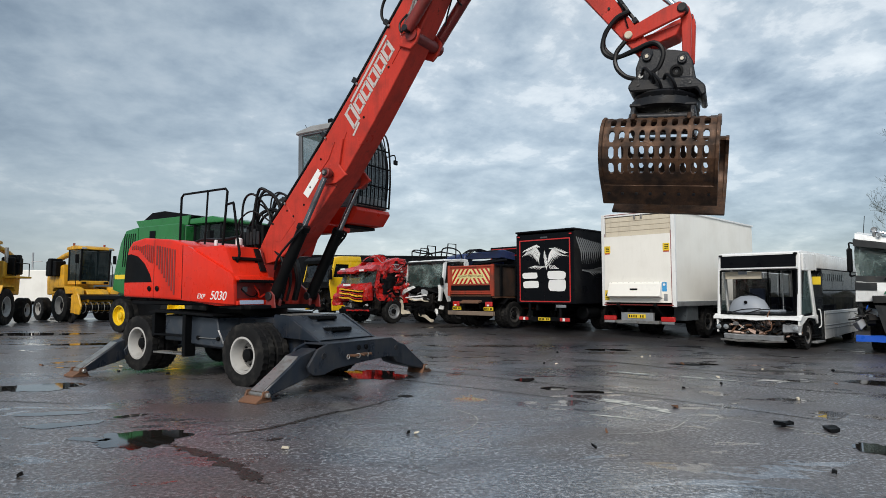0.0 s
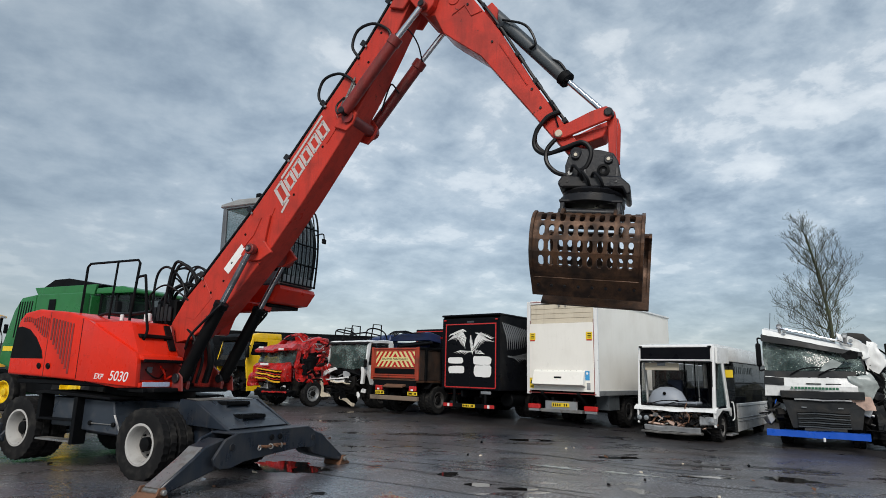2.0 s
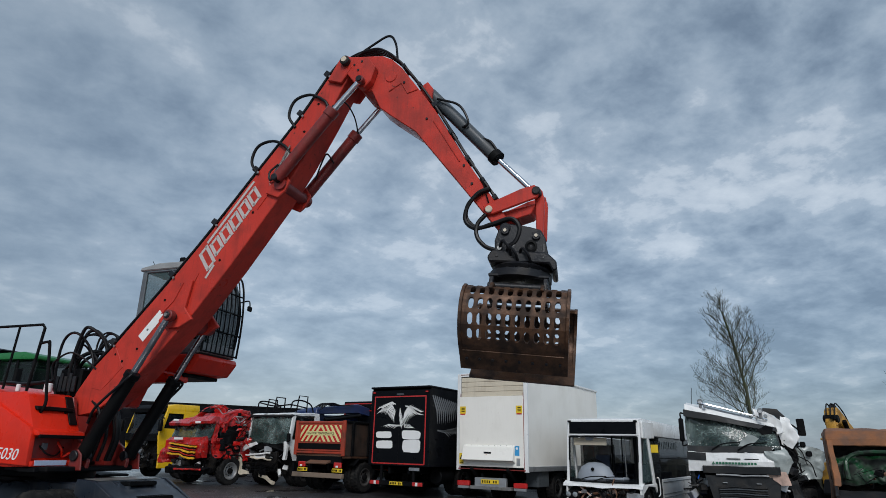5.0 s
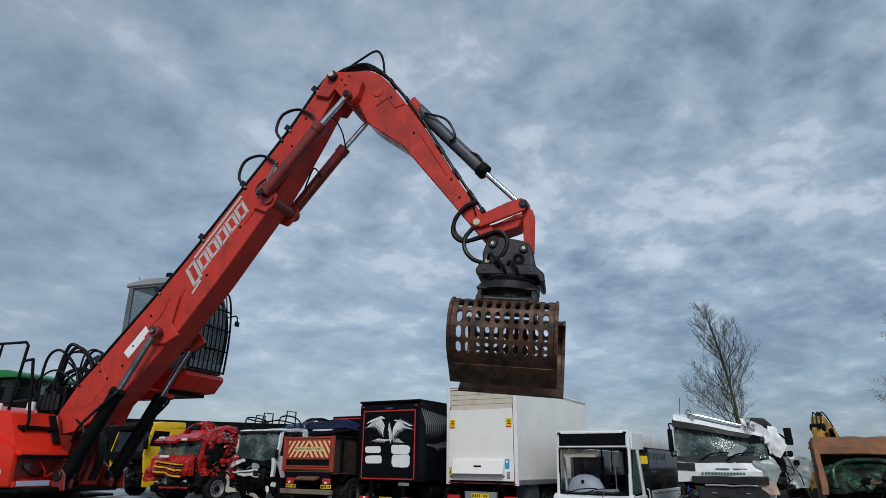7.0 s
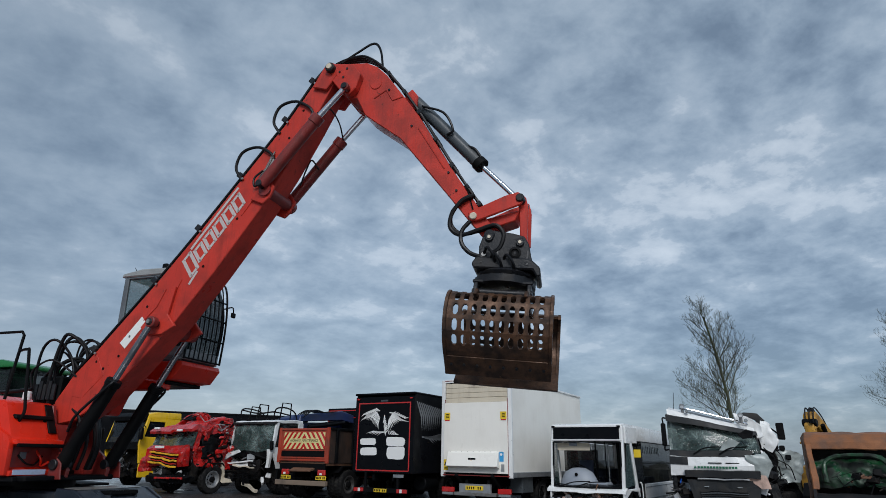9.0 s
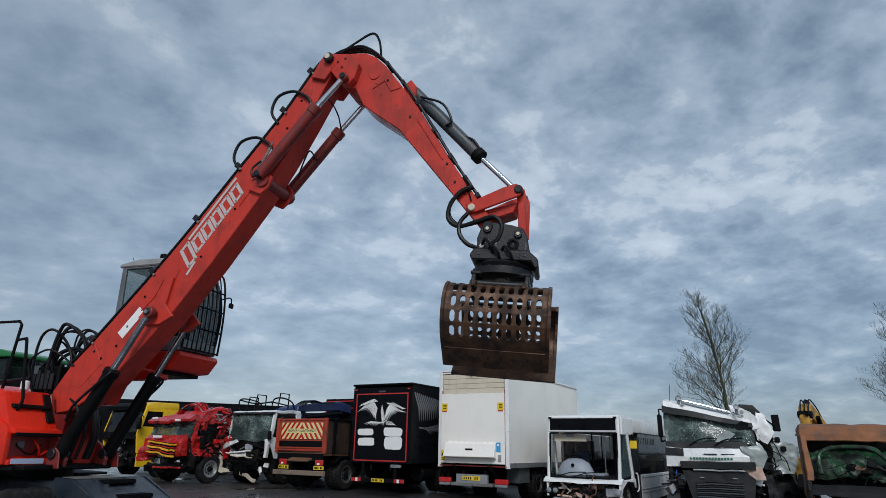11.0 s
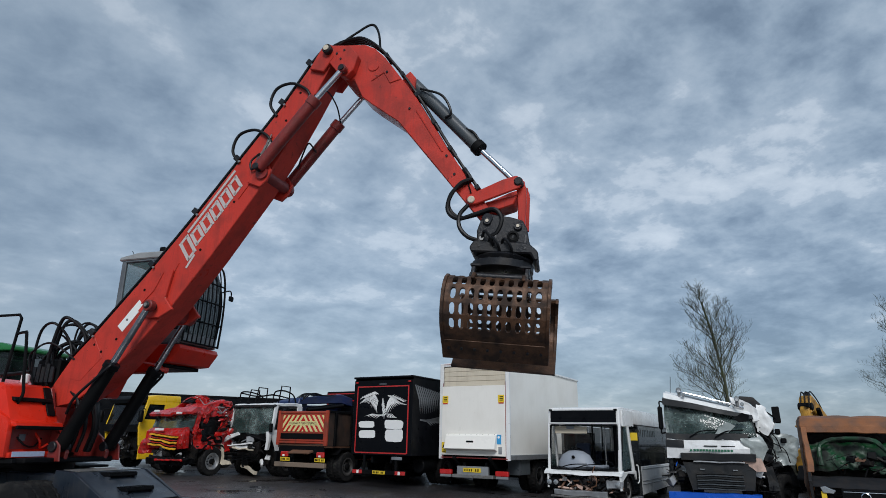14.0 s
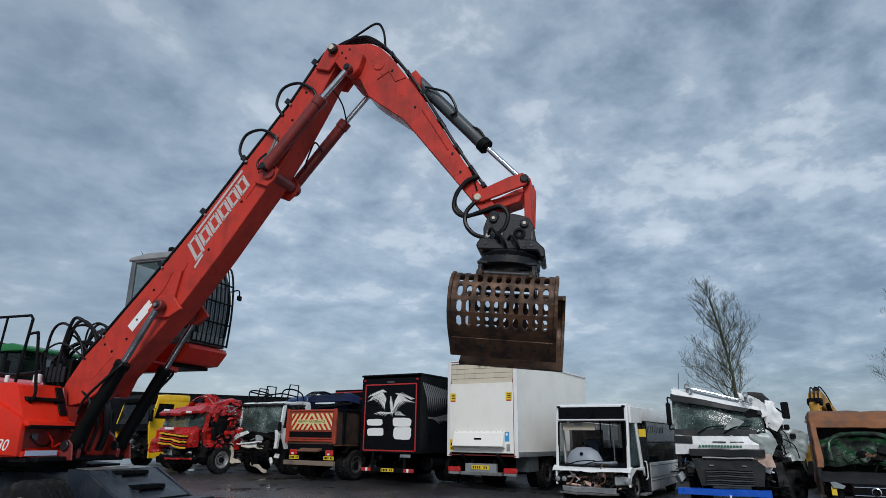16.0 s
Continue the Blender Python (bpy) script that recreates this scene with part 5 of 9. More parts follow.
    for k, (y, sag) in enumerate(((-0.25, 0.0), (-0.29, 0.06))):
        part("grab_hose", hose([(8.04, y + 0.04, 5.50), (7.86, y, 5.42), (7.70, y, 5.27 - sag), (7.68, y, 5.06 - sag), (7.84, y, 4.90 - sag * 0.5), (8.10, y, 4.92), (8.36, y, 4.97), (8.48, y, 4.82), (8.42, y, 4.62), (8.30, y, 4.55)], 0.032, n=8), HOSE, arm, smooth=True)
    part("grab_hose", hose([(7.98, -0.27, 5.08), (7.86, -0.29, 4.93), (7.86, -0.31, 4.74), (7.98, -0.31, 4.58), (8.16, -0.30, 4.50)], 0.032, n=8), HOSE, arm, smooth=True)


LETTER_GREY = mat("grey_lettering", (0.52, 0.47, 0.45), 0.5, vary=0.05, bump=0.0)
handler = thing("material_handler", MACHINE, "red wheeled material handler with raised cab on stabilisers", "material handler")
handler_chassis(handler)
handler_upper(handler)
handler_cab(handler)
for side in (-1, 1):
    lift_cylinder(handler, side)
handler_boom(handler)
handler_stick(handler)

# ---- sorting grab hanging from the arm ----


def shell_strip(bm, prof, y0, y1, holes_u, holes_s, thick=0.035, hu=0.032, hs=0.075):
    """A curved plate with slotted holes: a profile in (x, z) swept along y, cut into cells."""
    # arc length along the profile
    pts = [Vector((x, 0, z)) for x, z in prof]
    acc = [0.0]
    for a, b in zip(pts, pts[1:]):
        acc.append(acc[-1] + (b - a).length)
    total = acc[-1]

    def at(s):
        s = max(0.0, min(total, s))
        for i in range(len(acc) - 1):
            if s <= acc[i + 1] + 1e-9:
                f = (s - acc[i]) / (acc[i + 1] - acc[i])
                return pts[i].lerp(pts[i + 1], f), (pts[i + 1] - pts[i]).normalized()
        return pts[-1], (pts[-1] - pts[-2]).normalized()

    ys = sorted({y0, y1, *[u - hu for u in holes_u], *[u + hu for u in holes_u]})
    ss = sorted({0.0, total, *[s - hs for s in holes_s], *[s + hs for s in holes_s], *[s - hs * 0.55 for s in holes_s], *[s + hs * 0.55 for s in holes_s], *[a for a in acc if all(abs(a - s) > hs + 0.01 for s in holes_s)]})

    def solid(i, j):
        ym, sm = (ys[i] + ys[i + 1]) / 2, (ss[j] + ss[j + 1]) / 2
        return not (any(abs(ym - u) < hu for u in holes_u) and any(abs(sm - s) < hs for s in holes_s))

    vin, vout = {}, {}
    for j, s in enumerate(ss):
        p, tg = at(s)
        # a smooth normal from the neighbours
        pa, pb = at(s - 0.05)[0], at(s + 0.05)[0]
        tg = (pb - pa).normalized()
        nr = Vector((-tg.z, 0, tg.x))
        for i, y in enumerate(ys):
            yy = y
            end = [q for q in holes_s if abs(abs(s - q) - hs) < 1e-6]
            if end:                      # rounded ends of the slots
                for u in holes_u:
                    if abs(y - u) < hu + 1e-6:
                        yy = u + (y - u) * 0.45
            vin[i, j] = bm.verts.new(p + Vector((0, yy, 0)))
            vout[i, j] = bm.verts.new(p + nr * thick + Vector((0, yy, 0)))
    ni, nj = len(ys) - 1, len(ss) - 1
    for i in range(ni):
        for j in range(nj):
            if not solid(i, j):
                continue
            q = [(i, j), (i + 1, j), (i + 1, j + 1), (i, j + 1)]
            bm.faces.new([vin[k] for k in q])
            bm.faces.new([vout[k] for k in reversed(q)])
            for (di, dj), (a, b) in (((-1, 0), (q[3], q[0])), ((1, 0), (q[1], q[2])), ((0, -1), (q[0], q[1])), ((0, 1), (q[2], q[3]))):
                ii, jj = i + di, j + dj
                if not (0 <= ii < ni and 0 <= jj < nj) or not solid(ii, jj):
                    bm.faces.new((vin[b], vin[a], vout[a], vout[b]))
    return at, total


def build_grab(m):
    g = thing("sorting_grab", m, "closed brown steel sorting grab with slotted shells hanging from arm", "sorting grab")
    # head: local y is the long axis of the shells, z up; origin at the hinge line
    ear = [(-0.36, 0.40), (-0.38, 0.62), (-0.33, 0.80), (-0.22, 0.88), (-0.06, 0.86), (0.10, 0.84), (0.26, 0.80), (0.33, 0.68), (0.37, 0.50), (0.40, 0.40)]
    for x in (-0.29, 0.22):
        part("bracket", prism(ear, x, x + 0.07, "x", 0.014), HEAD, g, "dark steel hanger bracket")
    part("bracket_core", box(-0.22, 0.22, -0.30, 0.34, 0.42, 0.66, 0.02), HEAD, g)
    part("bracket_port", lathe([(0.085, 0.0), (0.085, 0.02), (0.055, 0.025), (0.05, 0.005), (0, 0.0)], 22, m=Matrix.Translation((0.288, 0.14, 0.55)) @ pose(0, 0, 0, 0, 0, -90)), BLACK, g)
    part("bracket_skirt", prism([(-0.43, 0.29), (-0.46, 0.36), (-0.40, 0.46), (0.36, 0.46), (0.50, 0.34), (0.52, 0.22), (0.46, 0.20), (0.40, 0.30)], -0.35, 0.35, "x", 0.02), HEAD, g)
    for y in (-0.34, -0.12, 0.30):
        part("bracket_gusset", prism([(0.285, 0.34), (0.285, 0.60), (0.36, 0.36)], y, y + 0.035, "y", 0.004), HEAD, g)
    for y, z in ((-0.24, 0.76), (0.20, 0.70)):
        part("bracket_pin", rod((-0.33, y, z), (0.33, y, z), 0.06, n=18, w=0.01), HEAD, g, smooth=True)
        part("grease_pin", rod((0.33, y, z), (0.345, y, z), 0.024, n=12), CREAM, g)
    for k, (y, z) in enumerate(((-0.30, 0.50), (-0.20, 0.42), (-0.02, 0.40))):
        part("feed_hose", hose([(0.30, y, z), (0.40, y + 0.05, z + 0.08), (0.42, y + 0.14, z - 0.02), (0.33, y + 0.18, z - 0.12)], 0.022, n=6), HOSE, g, smooth=True)
        part("hose_fitting", rod((0.27, y, z), (0.33, y, z), 0.032, n=8), STEEL, g)
    part("rotator", lathe([(0, 0.30), (0.38, 0.30), (0.41, 0.27), (0.37, 0.22), (0.44, 0.20), (0.44, 0.10), (0.34, 0.08), (0, 0.08)], 36, m=pose(0, 0, 0, 90, 0, 0) @ Matrix.Diagonal((1, 1, -1, 1))), HEAD, g, smooth=True).matrix_local = Matrix.Identity(4)
    for k in range(16):
        a = 2 * math.pi * k / 16
        part("ring_bolt", rod((0.41 * math.cos(a), 0.41 * math.sin(a), 0.19), (0.41 * math.cos(a), 0.41 * math.sin(a), 0.215), 0.016, n=6), HEAD, g)
    # open yoke frame between the hinge pins
    for y in (-0.40, 0.34):
        part("yoke_plate", prism([(-0.30, -0.16), (-0.36, 0.02), (-0.30, 0.14), (0.30, 0.14), (0.36, 0.02), (0.38, -0.22), (0.14, -0.26), (-0.14, -0.26), (-0.38, -0.22)], y, y + 0.06, "y", 0.012), HEAD, g)
    part("yoke_cap", box(-0.34, 0.34, -0.42, 0.42, 0.085, 0.13, 0.012), HEAD, g)
    part("yoke_core", box(-0.10, 0.10, -0.34, 0.34, -0.20, -0.08, 0.02), HEAD, g)
    for x in (-0.22, 0.22):
        part("yoke_cylinder", rod((x, -0.30, -0.10), (x, 0.16, -0.10), 0.062, n=18, w=0.008), BLACK, g, smooth=True)
        part("yoke_rod", rod((x, 0.16, -0.10), (x, 0.34, -0.10), 0.03, n=12), GREASED, g, smooth=True)
    W = 0.70
    for s in (-1, 1):
        part("hinge_pin", rod((s * 0.30, -0.42, -0.05), (s * 0.30, 0.42, -0.05), 0.055, n=16, w=0.01), HEAD, g, smooth=True)
        # profile from the hinge round the bulge to the lip
        prof = [(0.24, -0.02), (0.34, 0.03), (0.46, 0.02), (0.58, -0.05), (0.68, -0.17), (0.735, -0.32), (0.74, -0.50), (0.70, -0.68), (0.61, -0.84), (0.48, -0.97), (0.34, -1.08), (0.21, -1.17)]
        prof = [(s * (0.24 + (x - 0.24) * 0.88), z * 0.83) for x, z in prof]
        bm = bmesh.new()
        slots = [-0.565 + 0.1255 * k for k in range(10)]
        at, total = shell_strip(bm, prof, -W, W, slots, [0.17, 0.385, 0.60, 0.815, 1.03], 0.035 * (-s), 0.036, 0.080)
        sh = part("shell", bm, RUST, g, "brown worn steel shell with rows of slots")
        # the far shell hangs a little lower
        sh.location = (0, 0, -0.10) if s > 0 else (0, 0.09, -0.20)
        ring = [(x, z) for x, z in prof]
        inner = [(x * 0.86, z * 0.93 - 0.05) for x, z in prof]
        for y in (-W - 0.02, W - 0.025):
            part("end_rib", prism([(x * 1.06, z * 1.02 + 0.01) for x, z in ring] + inner[::-1], y, y + 0.045, "y", 0.006), RUST, sh)
        for y in (-0.36, 0.32):
            part("hinge_ear", prism([(s * 0.22, -0.12), (s * 0.22, 0.02), (s * 0.32, 0.08), (s * 0.48, 0.06), (s * 0.60, -0.04), (s * 0.48, -0.08)], y, y + 0.05, "y", 0.01), RUST, sh)
        # bolted lip
        part("lip", prism([(s * 0.31, -0.835), (s * 0.385, -0.865), (s * 0.12, -1.085), (s * 0.06, -1.065)], -W - 0.02, W + 0.02, "y", 0.008), RUST, sh, "bolted cutting lip")
        for k in range(8):
            c = Vector((s * 0.275, -0.62 + k * 0.177, -0.95))
            o_ = Vector((s * 0.045, 0, -0.05)).normalized() * 0.03
            part("lip_bolt", rod(c, c + o_, 0.020, n=6), HEAD, sh)
    return g


# the shells' long axis lies along the boom's plane, sagging a little to the nose
GRAB = MACHINE @ pose(8.41, 0, 4.0, 0, 5, 0) @ pose(0, 0, 0, 0, 0, -90 + 8)
build_grab(GRAB)

# ---- parked vehicles: local x runs away from the yard along the vehicle, y to its left, z up ----
TURN = 45.0


def parked(name, x, y, label, category, turn=TURN, dz=0.0, group="vehicles parked in a row"):
    c, s = math.cos(radians(turn)), math.sin(radians(turn))
    z = ground_z(x + 2.5 * c, y + 2.5 * s) + dz
    return thing(name, pose(x, y, z, 0, 0, turn), label, category, group)


def flat(x0, x1, y0, y1, z0, z1, material, parent, name, label="", w=0.008):
    return part(name, box(x0, x1, y0, y1, z0, z1, w), material, parent, label)


def lorry_wheel(t, x, y, z=0.5, R=0.5, out=-1, rim=None):
    return wheel(t, x, y, z, R, R * 0.58, 0.29, out, rim or DARK_RIM, "wheel", 26, deep=0.10)


def chassis(t, x0, x1, z=0.78, axles=(), dual=True):
    for y in (-0.45, 0.36):
        flat(x0, x1, y, y + 0.09, z, z + 0.22, BLACK, t, "chassis_rail")
    for x in axles:
        part("axle", rod((x, -1.0, 0.5), (x, 1.0, 0.5), 0.09, n=12), BLACK, t)
        for s in (-1, 1):
            lorry_wheel(t, x, s * 1.22, out=s)
            if dual:
                lorry_wheel(t, x, s * 0.88, out=s)


def plain_plate(t, x, y, z, w=0.52, h=0.11, name="number_plate"):
    p = flat(x, x + 0.012, y - w / 2, y + w / 2, z - h / 2, z + h / 2, PLATE_YELLOW, t, name, "yellow plate", 0.002)
    for k in range(7):
        if k != 4:
            flat(x - 0.003, x, y + w * (0.40 - 0.125 * k) - 0.02, y + w * (0.40 - 0.125 * k) + 0.02, z - h * 0.3, z + h * 0.3, BLACK, p, "plate_bar", w=0.0)


def dent(bm, amount, scale, seed, pull=None, cuts=2):
    """Crash damage: finer mesh, folded noise with sharp creases, and an overall pull."""
    bmesh.ops.triangulate(bm, faces=[f for f in bm.faces if len(f.verts) > 4])
    reach = 0.20 if amount < 0.06 else 0.095
    for _ in range(5 if cuts > 1 else 1):
        long_edges = [e for e in bm.edges if e.calc_length() > reach]
        if not long_edges or len(bm.faces) > 5000:
            break
        bmesh.ops.subdivide_edges(bm, edges=long_edges, cuts=1, use_grid_fill=False)
        bmesh.ops.triangulate(bm, faces=[f for f in bm.faces if len(f.verts) > 4])
    off = Vector((seed, 1.3 * seed, 2.0))
    for v in bm.verts:
        p = v.co.copy()
        crease = 1 - abs(noise.noise(p * scale * 1.6 + off * 0.7))
        v.co += amount * noise.noise_vector(p * scale + off) + 0.45 * amount * crease * crease * noise.noise_vector(p * scale * 0.8 - off) + 0.30 * amount * noise.noise_vector(p * scale * 3.7 + Vector((seed + 9, 0, 0))) + 0.12 * amount * noise.noise_vector(p * scale * 8.5 - off)
        if pull:
            v.co += pull(p)
    return bm


def junk(t, x0, x1, y0, y1, z0, z1, n, seed, mats=None, size=0.8):
    """Torn brackets, pipes and wires that hang in an open engine bay."""
    rnd = random.Random(seed)
    mats = mats or (WRECK, WRECK, BLACK, ALU, HEAD)
    for k in range(n):
        c = Vector((rnd.uniform(x0, x1), rnd.uniform(y0, y1), rnd.uniform(z0, z1)))
        ma = mats[rnd.randrange(len(mats))]
        q = rnd.random()
        if q < 0.45:
            a, b, d = (size * q_ for q_ in (rnd.uniform(0.04, 0.14), rnd.uniform(0.05, 0.26), rnd.uniform(0.03, 0.13)))
            bm = box(-a, a, -b, b, -d, d, 0.012, rot=Matrix.Translation(c) @ pose(0, 0, 0, rnd.uniform(-30, 30), rnd.uniform(-25, 25), rnd.uniform(-40, 40)))
            part("engine_part", dent(bm, 0.05, 4, k, cuts=1), ma, t)
        elif q < 0.72:
            d = Vector((rnd.uniform(-0.1, 0.1), rnd.uniform(-0.45, 0.45), rnd.uniform(-0.2, 0.2)))
            part("pipe", rod(c - d, c + d, rnd.uniform(0.012, 0.035), n=8), ma, t, smooth=True)
        else:
            pts = [c + Vector((rnd.uniform(-0.08, 0.08), rnd.uniform(-0.3, 0.3), rnd.uniform(-0.25, 0.2))) for _ in range(4)]
            part("cable", hose(pts, rnd.uniform(0.007, 0.016), n=5, steps=4), HOSE, t, smooth=True)


# -- white box lorry with a tail lift
def white_lorry():
    t = parked("box_lorry", 6.50, 20.40, "white box lorry with closed tail lift and cream shutter", "lorry", dz=0.0)
    H = 4.06
    flat(0.06, 7.2, -1.25, -1.21, 0.98, H, BOX_WHITE, t, "side_panel", "white side panel of the box")
    flat(0.06, 7.2, 1.21, 1.25, 0.98, H, BOX_WHITE, t, "side_panel", "white side panel of the box")
    flat(7.16, 7.2, -1.21, 1.21, 0.98, H, BOX_WHITE, t, "front_panel")
    flat(0.06, 7.2, -1.21, 1.21, H - 0.05, H, BOX_WHITE, t, "roof")
    flat(0.06, 7.2, -1.21, 1.21, 0.98, 1.05, BLACK, t, "floor")
    for y in (-1.27, 1.27):
        flat(0.02, 7.22, y - 0.02, y + 0.02, 0.94, 1.10, ALU, t, "bottom_rail", "aluminium bottom rail")
        flat(0.02, 7.22, y - 0.02, y + 0.02, H - 0.04, H + 0.03, WHITE, t, "top_rail")
    for s in (-1, 1):
        flat(-0.02, 0.08, *sorted((s * 1.15, s * 1.28)), 0.92, H + 0.02, WHITE, t, "corner_post")
        flat(-0.027, -0.018, *sorted((s * 1.135, s * 1.155)), 0.95, H - 0.65, DARK_RED, t, "reflective_tape", "red reflective tape", 0.0)
    flat(-0.02, 0.08, -1.15, 1.15, H - 0.08, H + 0.04, WHITE, t, "header_rail")
    flat(-0.027, -0.018, -1.15, 1.15, H - 0.02, H + 0.0, DARK_RED, t, "reflective_tape", "red reflective tape", 0.0)
    for y in (-0.22, 0.02):
        flat(-0.05, -0.02, y, y + 0.06, H - 0.19, H - 0.06, STEEL, t, "latch")
    # cream roller shutter above the folded platform
    for k in range(4):
        flat(0.0, 0.05, -1.13, 1.13, 3.30 + k * 0.165, 3.46 + k * 0.165, CREAM, t, "shutter_slat", w=0.012)
    plat = flat(-0.05, 0.0, -1.14, 1.16, 1.05, 3.30, BOX_WHITE, t, "platform", "white folded tail-lift platform", 0.01)
    part("apron", prism([(-0.06, 1.20), (-0.30, 1.26), (-0.16, 1.68), (-0.06, 1.74)], -0.86, 0.95, w=0.01), BOX_WHITE, plat, "white folded flap")
    for k in range(9):
        y = -0.8 + k * 0.21
        part("rivet", rod((-0.10, y, 1.72), (-0.115, y, 1.722), 0.010, n=6), STEEL, plat)
    flat(-0.235, -0.225, -0.10, 0.16, 1.46, 1.52, BLACK, plat, "maker_plate", "small dark plate", 0.0)
    part("maker_plate", prism([(0.03, 1.44), (0.09, 1.44), (0.06, 1.40)], -0.243, -0.233, "x", 0.0), FARM_YELLOW, plat)
    for y in (-1.01, 1.04):
        flat(-0.056, -0.05, y - 0.11, y + 0.11, 2.74, 2.98, PLATE_YELLOW, plat, "sign", "yellow safety sticker", 0.0)
        flat(-0.059, -0.055, y - 0.09, y + 0.09, 2.70, 2.74, LAMP_RED, plat, "sign_bar", w=0.0)
        for k in range(3):
            flat(-0.060, -0.056, y - 0.07, y + 0.05, 2.80 + 0.055 * k, 2.825 + 0.055 * k, BLACK, plat, "sign_bar", w=0.0)
    flat(-0.056, -0.05, 0.99, 1.15, 1.12, 1.46, PLATE_YELLOW, plat, "sign", "yellow warning sticker", 0.0)
    part("sign_mark", prism([(1.01, 1.27), (1.13, 1.27), (1.07, 1.40)], -0.062, -0.055, "x", 0.0), BLACK, plat)
    for k in range(2):
        flat(-0.062, -0.055, 1.02, 1.12, 1.15 + k * 0.045, 1.17 + k * 0.045, BLACK, plat, "sign_bar", w=0.0)
    SIGN_BLUE = mat("blue_sticker", (0.04, 0.30, 0.60), 0.4, vary=0.08, bump=0)
    flat(-0.056, -0.05, -1.0, -0.84, 1.42, 1.72, SIGN_BLUE, plat, "sign", "blue and white sticker", 0.0)
    part("sign_mark", rod((-0.056, -0.92, 1.64), (-0.06, -0.92, 1.64), 0.04, n=14), WHITE_MARK, plat)
    flat(-0.056, -0.05, -1.02, -0.90, 1.12, 1.34, ALU, plat, "sign", "grey sticker", 0.0)
    flat(-0.03, 0.0, -1.2, 1.2, 0.96, 0.99, DARK_RED, t, "reflective_tape", "red reflective tape", 0.0)
    # under-run bar, lamps and lift arms
    flat(-0.10, 0.02, -0.55, 0.55, 0.42, 0.72, ALU, t, "under_run_bar", "aluminium bumper beam")
    flat(-0.16, 0.10, -0.75, 0.70, 0.36, 0.46, STEEL, t, "step_bar")
    plain_plate(t, -0.115, 0.0, 0.60, 0.62, 0.13)
    for s in (-1, 1):
        flat(-0.06, 0.06, *sorted((s * 0.78, s * 1.22)), 0.44, 0.60, LAMP_RED, t, "tail_lamp", "red tail lamp cluster", 0.02)
        flat(-0.05, 0.04, *sorted((s * 0.80, s * 1.20)), 0.36, 0.44, ALU, t, "lamp_bracket")
        part("lift_arm", prism([(0.5, 0.50), (-0.20, 0.95), (-0.16, 1.04), (0.6, 0.60)], *sorted((s * 0.60, s * 0.68)), w=0.01), BLACK, t)
        part("mudguard", prism([(2.1, 0.75), (2.3, 1.0), (4.3, 1.0), (4.5, 0.75), (4.46, 0.74), (4.28, 0.96), (2.32, 0.96), (2.14, 0.74)], *sorted((s * 0.8, s * 1.2)), w=0.0), BLACK, t)
    flat(1.0, 1.9, -1.18, -0.75, 0.45, 0.95, GREY_CYL, t, "side_locker", "grey underfloor locker")
    chassis(t, 0.1, 8.6, 0.75, (2.75, 7.9))
    part("cab", prism([(7.4, 0.6), (7.4, 3.0), (9.2, 3.0), (9.5, 1.8), (9.5, 0.6)], -1.2, 1.2, w=0.08, seg=2), WHITE, t, smooth=True)
    for q in t.children:
        if q.name.split(".")[0] not in ("wheel", "axle", "chassis_rail", "cab", "mudguard"):
            q.location.z += 0.13
            q.scale.y = 1.03
    # a faded line of marks on the box side
    for k in range(6):
        flat(2.2 + k * 0.45, 2.5 + k * 0.45, -1.2525, -1.25, 2.95, 3.35, mat("ghost_mark", (0.80, 0.82, 0.83), 0.45, vary=0.1, bump=0) if k == 0 else bpy.data.materials["ghost_mark"], t, "faded_mark", "ghost of removed lettering", 0.0)


# -- black box lorry with painted wings and blanked panels
def feathers(t, fan, plane, material, name):
    """A fan of slim tapering strokes: an abstract wing-like decoration."""
    for (y0, z0, y1, z1, w) in fan:
        p, q = Vector((y0, z0)), Vector((y1, z1))
        d = (q - p).normalized()
        nn = Vector((-d.y, d.x))
        mid = p.lerp(q, 0.55) + nn * w * 1.2
        pts = [p - nn * w * 0.35, mid - nn * w * 0.5, q, mid + nn * w * 0.5, p + nn * w * 0.35]
        if plane[0] == "x":
            part(name, prism([(v.x, v.y) for v in pts], plane[1], plane[1] + 0.003, "x", 0.0), material, t)
        else:
            part(name, prism([(v.x, v.y) for v in pts], plane[1], plane[1] + 0.003, "y", 0.0), material, t)


